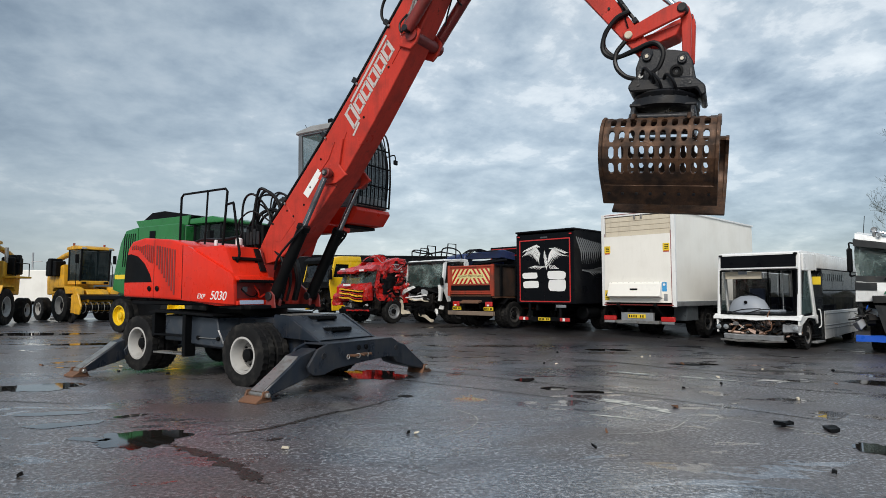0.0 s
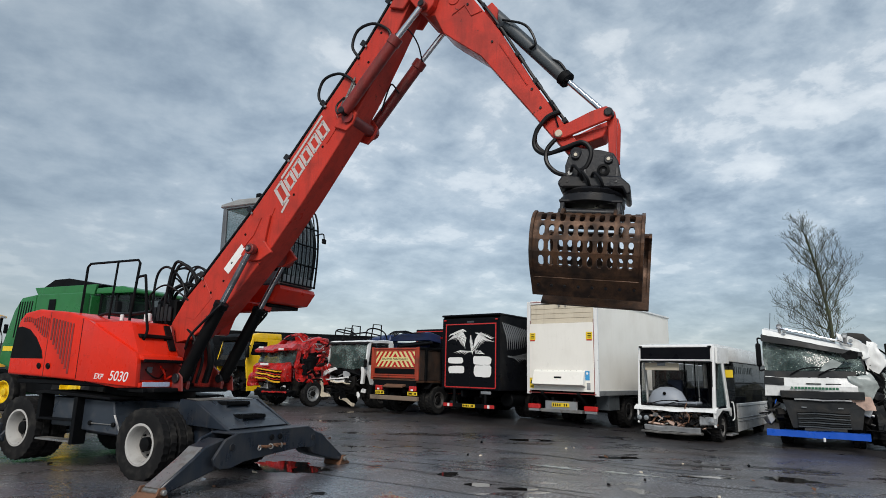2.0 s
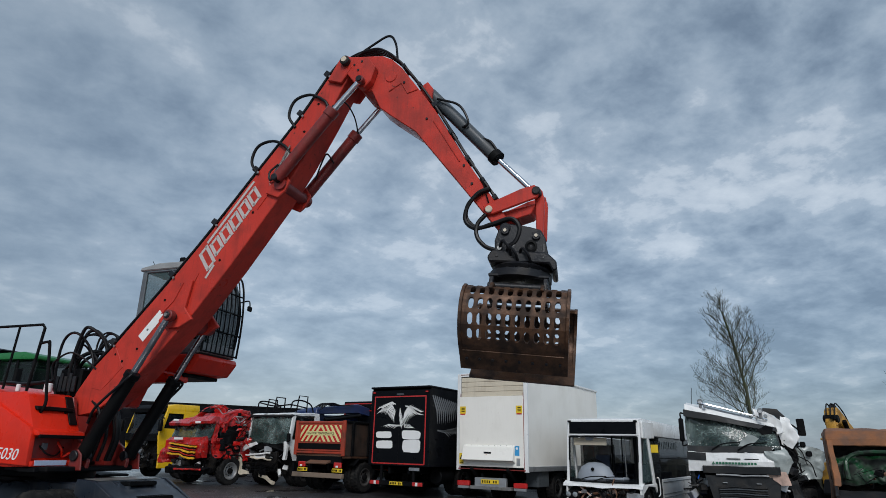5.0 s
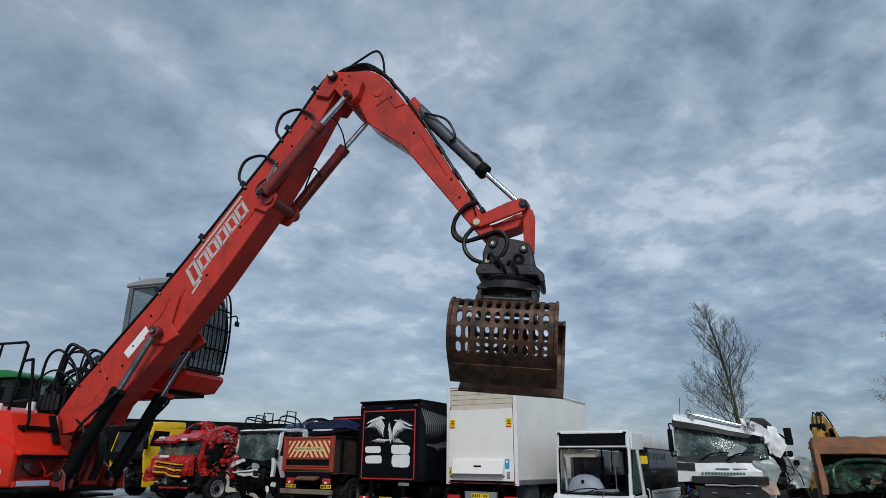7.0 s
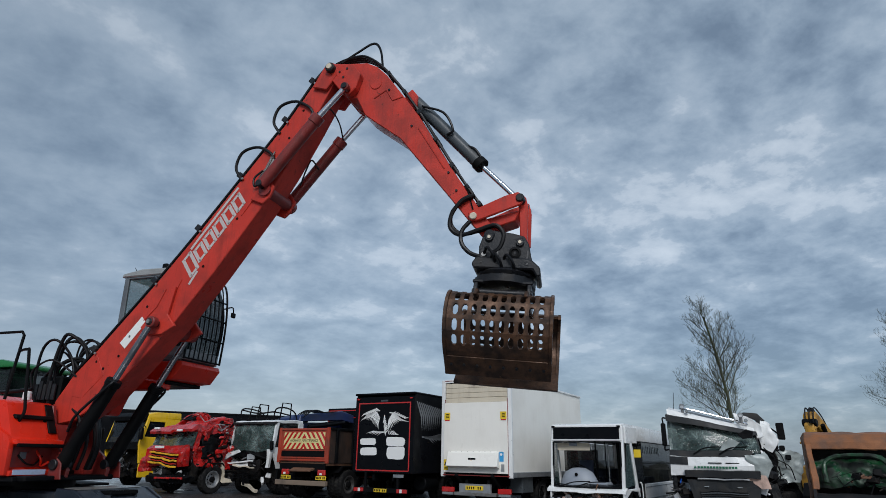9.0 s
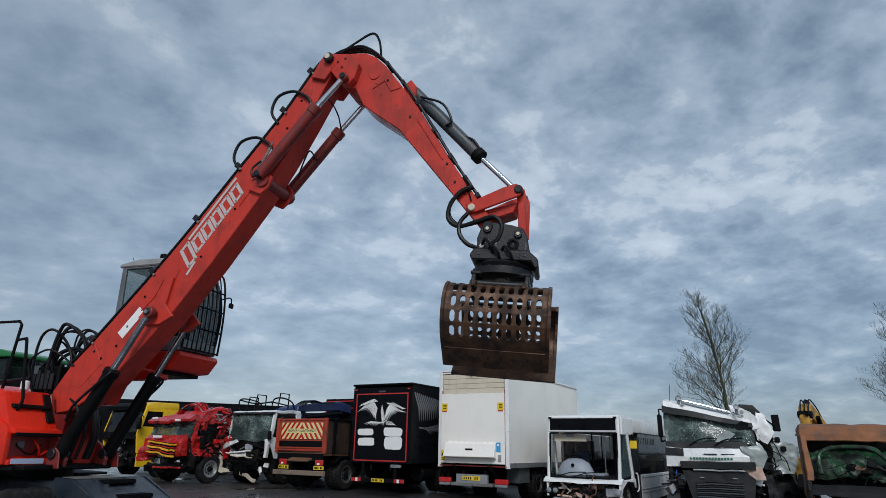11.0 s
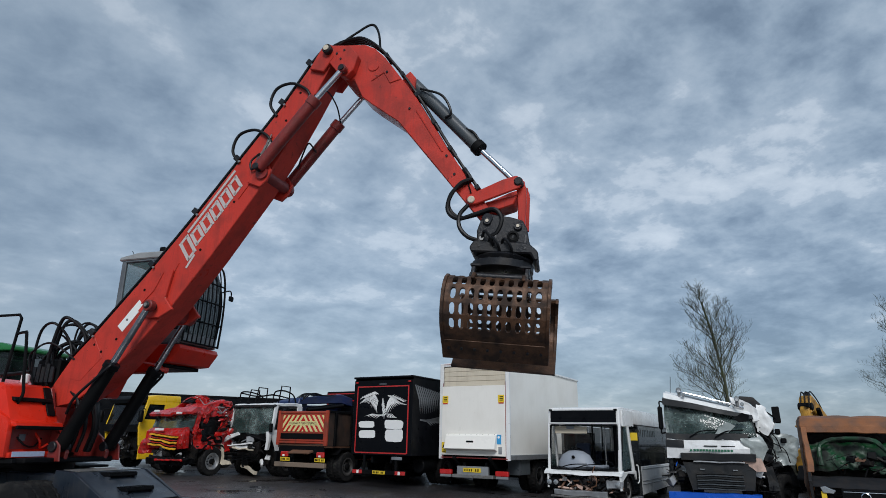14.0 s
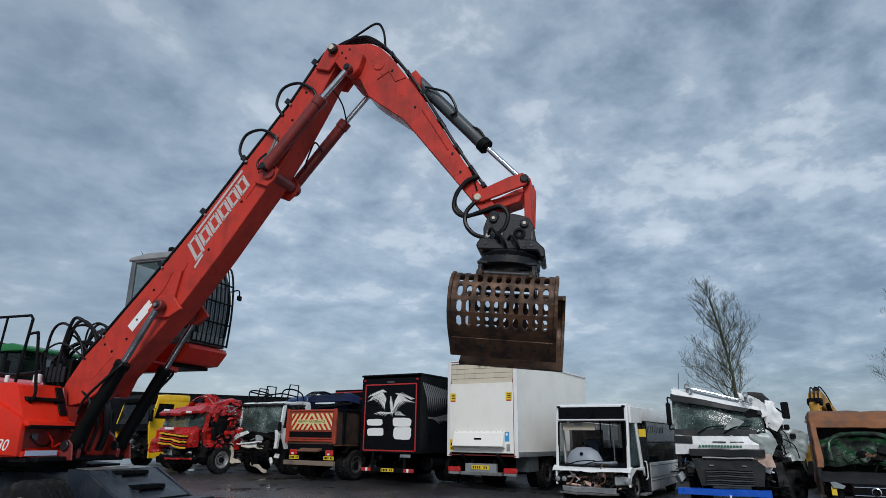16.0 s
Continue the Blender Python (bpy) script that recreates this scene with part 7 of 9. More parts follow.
    for k in range(3):
        part("grille_bar", dent(box(-0.21, -0.14, -0.62, 1.02, 1.00 + k * 0.19, 1.055 + k * 0.19, 0.006, rot=pose(0, 0, 0.0, 5, 0, 0)), 0.06, 2, sd), STRIPE, grille, "yellow grille bar")
        part("grille_slat", dent(box(-0.19, -0.13, -0.58, 0.98, 1.10 + k * 0.18, 1.135 + k * 0.18, 0.006, rot=pose(0, 0, 0.0, 5, 0, 0)), 0.06, 2, sd), CRASH, grille, "red grille slat")
    flat(-0.20, -0.17, 0.10, 0.62, 1.62, 1.70, WHITE_MARK, t, "badge_bar", w=0.004)
    part("bumper", dent(prism([(-0.2, 0.42), (-0.28, 0.60), (-0.05, 0.66), (0.3, 0.62), (0.3, 0.45)], -W - 0.1, W - 0.3, w=0.02), 0.12, 1.5, 4), BLACK, t, "hanging dark bumper")
    part("bumper_edge", dent(box(-0.34, -0.26, -1.3, 0.2, 0.56, 0.62, 0.01), 0.08, 1.5, 4), CRASH, t, "torn red bumper edge")
    part("wing", dent(prism([(-0.1, 0.75), (-0.2, 1.15), (0.2, 1.35), (0.6, 0.8)], W - 0.1, W + 0.25, w=0.02), 0.12, 2, 6), CRASH, t, "bent red wing")
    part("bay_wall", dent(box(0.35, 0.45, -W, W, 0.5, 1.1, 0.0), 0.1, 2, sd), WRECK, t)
    junk(t, -0.05, 0.4, -1.05, 0.9, 0.45, 1.0, 40, 21)
    junk(t, 1.2, 2.0, -1.35, -0.9, 0.9, 2.7, 40, 22, (CRASH, CRASH, WRECK, BLACK, ALU))
    junk(t, 0.6, 1.3, -1.25, -0.95, 1.0, 1.9, 18, 23, (CRASH, WRECK, BLACK))
    # black sheet over the door paints the shade of a torn opening
    part("door_gap_shade", dent(prism([(0.45, 1.2), (0.5, 2.2), (1.35, 2.3), (1.5, 1.2)], -W - 0.03, -W + 0.02, w=0.0), 0.12, 2, 3, pull), BLACK, t, "black sheet for the shade in the torn door")
    # half of the radiator hangs open
    part("radiator", dent(box(-0.02, 0.06, 0.25, 0.75, 0.52, 0.92, 0.01), 0.06, 2, 3), ALU, t)
    chassis(t, 0.4, 6.0, 0.72, (5.0,))
    part("axle", rod((1.15, -1.0, 0.5), (1.15, 1.0, 0.5), 0.09, n=12), BLACK, t)
    for s in (-1, 1):
        lorry_wheel(t, 1.15, s * 1.26, R=0.52, z=0.52, out=s, rim=ALU)
    part("wheel_arch", prism([(0.5, 0.85), (0.75, 1.12), (1.55, 1.12), (1.8, 0.85), (1.74, 0.85), (1.52, 1.07), (0.78, 1.07), (0.56, 0.85)], -1.26, -0.85, w=0.0), BLACK, t)
    part("deflector", dent(prism([(0.75, 2.72), (1.3, 3.02), (1.6, 3.0), (1.6, 2.7)], -0.1, 0.6, w=0.02), 0.06, 2, 3), BLACK, t, "broken dark roof deflector")


# -- yellow cab, front stripped
def yellow_lorry():
    t = parked("stripped_lorry", -6.42, 30.30, "yellow lorry cab with its front stripped to the engine", "lorry")
    W = 1.2
    for s in (-1, 1):
        y0, y1 = sorted((s * W, s * (W - 0.08)))
        part("door", prism([(0.25, 1.0), (0.12, 1.75), (0.18, 2.08), (1.35, 2.08), (1.35, 1.0)], y0, y1, w=0.015), YELLOW, t, "yellow door")
        part("window_frame", prism([(0.50, 2.72), (0.54, 2.84), (1.35, 2.84), (1.35, 2.08), (1.25, 2.08), (1.25, 2.72)], y0, y1, w=0.0), YELLOW, t)
        part("pillar", prism([(0.14, 1.85), (0.38, 2.85), (0.52, 2.85), (0.30, 1.9)], y0, y1, w=0.012), YELLOW, t)
        part("rear_panel", prism([(1.35, 0.95), (1.35, 2.9), (2.0, 2.9), (2.0, 0.95)], y0, y1, w=0.015), YELLOW, t, "yellow rear quarter panel")
        part("side_window", prism([(0.34, 2.08), (0.52, 2.72), (1.25, 2.72), (1.25, 2.08)], y0 + 0.03, y1 - 0.03, w=0.0), GLASS, t)
        part("step_panel", prism([(0.3, 0.45), (0.28, 0.98), (1.15, 0.98), (1.05, 0.45)], y0, y1, w=0.015), YELLOW, t, "yellow step panel")
        part("door_handle", box(1.1, 1.28, s * (W + 0.02) - 0.015, s * (W + 0.02) + 0.015, 1.60, 1.65, 0.006), BLACK, t)
        part("mirror", box(-0.08, 0.1, s * (W + 0.2) - 0.08, s * (W + 0.2) + 0.08, 1.95, 2.45, 0.04), BLACK, t, smooth=True)
        part("mirror_arm", hose([(0.3, s * W, 2.5), (0.1, s * (W + 0.18), 2.52), (0.02, s * (W + 0.2), 2.4)], 0.022, n=6), BLACK, t)
    part("roof", prism([(0.36, 2.82), (0.42, 3.02), (0.8, 3.12), (2.0, 3.14), (2.05, 2.82)], -W, W, w=0.04, seg=2), YELLOW, t, "yellow roof", smooth=True)
    part("windscreen", prism([(0.12, 1.85), (0.36, 2.84), (0.375, 2.84), (0.135, 1.85)], -W + 0.1, W - 0.1, w=0.0), GLASS, t)
    part("sun_visor", prism([(0.20, 2.74), (0.16, 2.92), (0.40, 3.10), (0.44, 2.80)], -W + 0.06, W + 0.02, w=0.02), BLACK, t, "black sun visor")
    part("dashboard", dent(box(0.1, 0.6, -W + 0.05, W - 0.05, 1.55, 1.86, 0.0), 0.05, 2, 2), BLACK, t)
    part("rear_wall", box(1.95, 2.0, -W, W, 0.95, 2.9, 0.01), BLACK, t)
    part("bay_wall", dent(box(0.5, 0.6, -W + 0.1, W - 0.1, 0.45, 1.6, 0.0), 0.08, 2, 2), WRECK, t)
    junk(t, 0.0, 0.5, -1.0, 1.05, 0.5, 1.6, 44, 31)
    chassis(t, 0.3, 6.0, 0.72, (5.0,))
    part("axle", rod((1.4, -1.0, 0.5), (1.4, 1.0, 0.5), 0.09, n=12), BLACK, t)
    for s in (-1, 1):
        lorry_wheel(t, 1.55, s * 1.2, out=s)


def dark_trailer():
    t = parked("curtain_trailer", -11.5, 38.0, "long black curtain-sided trailer", "trailer", turn=10)
    flat(0, 13.0, -1.25, 1.25, 1.1, 3.75, BOX_BLACK, t, "curtain_body", "black curtain sides", 0.05)
    flat(-0.02, 13.02, -1.28, 1.28, 3.70, 3.80, BLACK, t, "roof_rail")
    chassis(t, 0, 13.0, 0.85, (9.0, 10.3, 11.6))
    b = parked("box_lorry", 3.2, 29.5, "dark lorry body with red edge stripes", "lorry")
    flat(0, 5.0, -1.2, 1.2, 0.9, 3.55, BOX_BLACK, b, "box_body", w=0.03)
    for z in (3.1, 3.42):
        flat(-0.01, 0.0, -1.15, 1.15, z, z + 0.04, LAMP_RED, b, "red_stripe", w=0.0)
    for y in (-1.1, 0.4, 1.1):
        flat(-0.01, 0.0, y - 0.02, y + 0.02, 2.2, 3.46, LAMP_RED, b, "red_stripe", w=0.0)
    chassis(b, 0.2, 5.5, 0.7, (1.8,))


white_lorry()
black_lorry()
tipper()
wrecked_white_lorry()
wrecked_red_lorry()
yellow_lorry()
dark_trailer()


# -- white bus with its front torn open
def bus():
    t = parked("minibus", 9.27, 18.10, "white single-deck bus with torn front and open engine bay", "bus")
    W, H, LEN = 1.22, 2.80, 7.6
    # front frame: side pillars lean back; the corners sweep back to the doors
    for s in (-1, 1):
        y0, y1 = sorted((s * W, s * (W - 0.10)))
        f0, f1 = sorted((s * 1.15, s * 1.05))
        part("front_pillar", prism([(0.02, 0.95), (0.16, 2.36), (0.20, 2.78), (0.34, 2.78), (0.28, 2.30), (0.13, 0.95)], f0, f1, w=0.02, seg=2), WHITE, t, "white front pillar", smooth=True)
        sweep = math.degrees(math.atan2(0.10, 1.20)) * s
        turned = Matrix.Translation((0.10, s * 1.13, 0)) @ pose(0, 0, 0, 0, 0, sweep)

        def swung(bm):
            bmesh.ops.transform(bm, matrix=turned @ Matrix.Diagonal((1.5, 1, 1, 1)), verts=bm.verts)
            return bm

        part("front_wing", swung(prism([(-0.10, 0.45), (-0.12, 0.96), (0.84, 0.99), (0.84, 0.72), (0.74, 0.88), (0.32, 0.92), (0.02, 0.72), (-0.04, 0.45)], -0.03, 0.03, w=0.012)), WHITE, t, "white wing over the wheel")
        part("quarter_window", swung(prism([(0.06, 1.02), (0.28, 2.26), (0.44, 2.28), (0.66, 1.08)], -0.008, 0.008, w=0.0)), CAB_GLASS, t, "greenish quarter window")
        part("corner_top", swung(prism([(0.16, 2.28), (0.18, 2.78), (0.86, 2.78), (0.86, 2.30)], -0.03, 0.03, w=0.012)), WHITE, t)
        part("door_pillar", swung(prism([(0.65, 0.98), (0.43, 2.34), (0.53, 2.40), (0.77, 0.98)], -0.03, 0.03, w=0.01)), WHITE, t)
        part("roof_edge", prism([(1.36, 2.38), (1.34, 2.80), (LEN, 2.78), (LEN, 2.38)], y0, y1, w=0.03, seg=2), WHITE, t, "white roof edge", smooth=True)
        x0 = 2.22 if s < 0 else 1.4
        side = part("side_panel", prism([(x0, 0.22), (x0, 1.08), (LEN, 1.08), (LEN, 0.30)], y0, y1, w=0.01), WHITE, t, "white lower side panel")
        for z in (0.52, 0.62, 0.98):
            flat(x0 + 0.05, LEN - 0.05, *sorted((s * (W + 0.012), s * (W - 0.01))), z, z + 0.025, ALU, side, "side_trim", w=0.004)
        n = 4
        for k in range(n):
            a = x0 + 0.06 + k * (LEN - x0 - 0.1) / n
            b = a + (LEN - x0 - 0.1) / n - 0.05
            wdw = part("side_window", prism([(a, 1.10), (a, 2.36), (b, 2.36), (b, 1.10)], y0 + 0.045, y1 - 0.045, w=0.0), GLASS, t, "dark tinted side window")
            if s < 0:
                flat(a, b, -W - 0.004, -W + 0.03, 1.70, 1.735, BLACK, wdw, "window_bar", w=0.004)
                for q in range(5 if k < 2 else 0):
                    flat(a + 0.15 + q * 0.26, a + 0.33 + q * 0.26, -W + 0.036, -W + 0.042, 2.02, 2.24, GHOST, wdw, "faded_mark", "dark ghost of lettering", 0.0)
    # open entrance; a black panel stands in for the shade inside
    door = part("entrance", prism([(1.46, 0.14), (1.46, 2.34), (2.20, 2.34), (2.20, 0.14)], -0.62, -0.58, w=0.0), BLACK, t, "black panel for the shade inside the open entrance")
    flat(1.42, 2.24, -W, -0.6, 0.14, 0.20, ALU, t, "entrance_step")
    part("grab_rail", hose([(1.50, -W - 0.01, 1.15), (1.54, -W - 0.06, 1.10), (1.60, -W - 0.06, 0.70), (1.56, -W - 0.01, 0.60)], 0.018, n=6), WHITE, t, smooth=True)
    part("door_leaf", prism([(2.14, 0.18), (2.14, 2.32), (2.20, 2.32), (2.20, 0.18)], -W, -0.75, w=0.0), GLASS, t)
    part("exit_sign", box(1.28, 1.31, -W - 0.16, -W + 0.06, 1.88, 2.12, 0.02), PLATE_YELLOW, t, "yellow mirror back by the entrance")
    part("sign_arm", hose([(1.0, -W + 0.05, 2.34), (1.2, -W - 0.03, 2.3), (1.30, -W - 0.06, 2.12)], 0.015, n=6), BLACK, t)
    # roof, destination box
    part("roof", prism([(0.20, 2.74), (0.24, 2.84), (0.6, 2.88), (LEN, 2.86), (LEN, 2.74)], -1.12, 1.12, w=0.03, seg=2), WHITE, t, "white roof", smooth=True)
    part("destination_frame", prism([(0.14, 2.34), (0.17, 2.82), (0.28, 2.82), (0.26, 2.34)], -1.12, 1.12, w=0.02), WHITE, t, "white frame of the destination box")
    part("destination_glass", prism([(0.128, 2.40), (0.152, 2.76), (0.17, 2.76), (0.15, 2.40)], -1.05, 1.05, w=0.004), BOX_BLACK, t, "blank black destination display")
    for s in (-1, 1):
        part("marker_lamp", box(0.10, 0.17, s * 1.04 - 0.05, s * 1.04 + 0.05, 2.74, 2.80, 0.012), BLACK, t)
    for s in (-1, 1):
        part("screen_rubber", prism([(0.03, 1.0), (0.15, 2.32), (0.19, 2.32), (0.07, 1.0)], s * 1.06 - 0.025, s * 1.06 + 0.025, w=0.0), BLACK, t)
    part("screen_rubber", box(0.14, 0.18, -1.06, 1.06, 2.29, 2.33, 0.006), BLACK, t)
    part("screen_rubber", box(0.03, 0.09, -1.08, 1.08, 0.985, 1.02, 0.006), BLACK, t)
    # windscreen remains: a sliver of glass is left along the bottom edge
    part("screen_remnant", prism([(-1.05, 1.02), (-1.05, 1.14), (-0.6, 1.08), (-0.1, 1.10), (0.5, 1.05), (1.05, 1.12), (1.05, 1.02)], 0.062, 0.068, "x", 0.0), GLASS, t)
    part("front_lip", dent(prism([(-0.10, 0.86), (-0.08, 0.93), (0.10, 1.0), (0.12, 0.92)], -W + 0.02, W, w=0.0), 0.035, 2.2, 4, cuts=3), WHITE, t, "buckled white lip under the windscreen")
    part("scuttle", dent(prism([(0.05, 0.90), (0.08, 1.0), (0.45, 1.02), (0.45, 0.90)], -W + 0.08, W - 0.08, w=0.0), 0.02, 2, 4), BLACK, t)
    for y in (0.85, 0.35):
        part("wiper", hose([(-0.02, y, 1.0), (0.0, y - 0.45, 1.14), (0.02, y - 0.95, 1.17)], 0.016, n=6), BLACK, t)
    # driver's binnacle, wheel, header panel and saloon
    part("binnacle", lathe([(0, 0.56), (0.20, 0.54), (0.40, 0.42), (0.52, 0.20), (0.56, 0.0), (0, 0.0)], 28, m=Matrix.Translation((0.62, 0.42, 1.0)) @ Matrix.Diagonal((0.62, 1.1, 1.0, 1)) @ pose(0, 0, 0, 90, 0, 0)), BINNACLE, t, "pale grey moulded driver's binnacle", smooth=True)
    part("binnacle_badge", rod((0.30, 0.40, 1.36), (0.275, 0.40, 1.35), 0.05, n=14), BLACK, t)
    part("dash_shelf", box(0.30, 0.9, -0.55, 0.0, 1.0, 1.14, 0.03), BINNACLE, t)
    part("steering_wheel", lathe([(0.20, -0.015), (0.225, 0), (0.20, 0.015), (0.18, 0), (0.20, -0.015)], 22, m=Matrix.Translation((0.92, 0.42, 1.58)) @ pose(0, 0, 0, 90, 0, 0) @ pose(0, 0, 0, 25, 0, 0)), BLACK, t)
    part("blind_panel", box(0.35, 0.40, -0.05, 1.0, 2.06, 2.28, 0.01), CREAM, t, "cream panel behind the windscreen")
    part("blind_box", box(0.32, 0.37, 0.35, 0.60, 2.20, 2.30, 0.01), BINNACLE, t)
    for x, y in ((1.3, -0.35), (1.3, 0.05), (2.4, -0.5), (2.4, 0.4), (3.6, -0.5), (3.6, 0.4)):
        part("hand_pole", rod((x, y, 0.4), (x, y, 2.5), 0.018, n=8), ALU if y < 0 else BLACK, t)
    part("partition", box(1.5, 1.54, 0.05, 1.1, 0.4, 2.1, 0.01), GLASS, t)
    flat(0.45, LEN, -1.12, 1.12, 0.30, 0.38, BLACK, t, "floor")
    flat(LEN - 0.06, LEN, -W, W, 0.3, 2.8, WHITE, t, "rear_panel")
    flat(0.3, LEN, -1.12, 1.12, 2.66, 2.70, BINNACLE, t, "ceiling_lining")
    SEAT = mat("blue_grey_seat_cloth", (0.03, 0.04, 0.07), 0.9, vary=0.3, bump=0.2)
    part("driver_seat", prism([(1.1, 0.95), (1.1, 1.05), (1.35, 1.08), (1.42, 1.78), (1.52, 1.78), (1.50, 0.95)], 0.2, 0.66, w=0.03), SEAT, t, smooth=True)
    for k in range(5):
        for y in (-0.95, -0.5, 0.52, 0.96):
            x = 2.6 + k * 0.85
            part("seat", prism([(x, 0.75), (x, 0.86), (x + 0.35, 0.86), (x + 0.44, 1.48), (x + 0.52, 1.48), (x + 0.45, 0.75)], y - 0.2, y + 0.2, w=0.03), SEAT, t, smooth=True)
    # engine bay
    for y in (0.98, -0.92):
        part("headlamp_frame", dent(box(-0.06, 0.06, y - 0.24, y + 0.24, 0.50, 0.74, 0.03), 0.02, 3, 2), ALU if y < 0 else BLACK, t)
        for dy in (-0.11, 0.10):
            if y > 0 or dy < 0:
                part("headlamp", lathe([(0.10, 0.0), (0.09, -0.03), (0.05, -0.045), (0, -0.05)], 18, m=Matrix.Translation((-0.055, y + dy, 0.62)) @ Matrix.Scale(0.8, 4) @ pose(0, 0, 0, 0, 0, -90)), LENS, t, "clear round headlamp", smooth=True)
    part("bay_wall", dent(box(0.32, 0.40, -1.1, 1.1, 0.28, 0.95, 0.0), 0.06, 2, 6), WRECK, t)
    part("bumper_bar", dent(prism([(-0.10, 0.26), (-0.12, 0.40), (0.0, 0.42), (0.02, 0.26)], -0.72, 0.92, w=0.01), 0.03, 2, 3), ALU, t, "bent aluminium crash bar")
    part("bumper_bar", dent(prism([(-0.14, 0.20), (-0.15, 0.25), (0.0, 0.26), (0.0, 0.20)], -0.80, 1.0, w=0.005), 0.04, 2, 8), STEEL, t)
    junk(t, -0.02, 0.28, -0.95, 0.75, 0.36, 0.88, 120, 41, (WRECK, ALU, ALU, RUST_PLATE, BLACK, PEACH, HEAD), 0.42)
    part("cable", hose([(0.0, -0.35, 1.12), (-0.06, -0.30, 0.92), (-0.10, -0.42, 0.72), (-0.08, -0.38, 0.55)], 0.016, n=6), RUST_PLATE, t)
    part("cable", hose([(0.06, -0.30, 1.22), (0.05, -0.55, 1.32), (0.08, -0.85, 1.22), (0.08, -0.95, 1.08)], 0.012, n=6), BLACK, t)
    for s in (-1, 1):
        lorry_wheel(t, 0.74, s * 1.14, z=0.42, R=0.42, out=s, rim=DISC)
        lorry_wheel(t, 6.2, s * 1.14, z=0.42, R=0.42, out=s)
        part("wheel_arch", prism([(0.24, 0.42), (0.36, 0.76), (0.72, 0.92), (1.07, 0.78), (1.19, 0.42), (1.15, 0.42), (1.02, 0.74), (0.72, 0.87), (0.4, 0.72), (0.28, 0.42)], *sorted((s * 0.7, s * 1.2)), w=0.0), BLACK, t)


BINNACLE = mat("pale_grey_plastic", (0.27, 0.30, 0.345), 0.5, vary=0.06, bump=0.05)
LENS = mat("clear_lamp_lens", (0.40, 0.42, 0.43), 0.12, metal=0.6, vary=0.15, bump=0.02)
GHOST = mat("dark_ghost_lettering", (0.014, 0.022, 0.022), 0.3, vary=0.2, bump=0)

PEACH = mat("pale_pink_lining", (0.52, 0.36, 0.29), 0.6, vary=0.2, bump=0.1, dirt=0.5, dirt_col=(0.14, 0.11, 0.10), dirt_scale=6)
GREEN_MARK = mat("green_marking_film", (0.02, 0.13, 0.07), 0.5, vary=0.05, bump=0)
MILKY_SHEET = mat("milky_torn_plastic", (0.34, 0.38, 0.37), 0.35, vary=0.3, scale=3, bump=0.1, dirt=0.5, dirt_col=(0.12, 0.13, 0.13), dirt_scale=4)


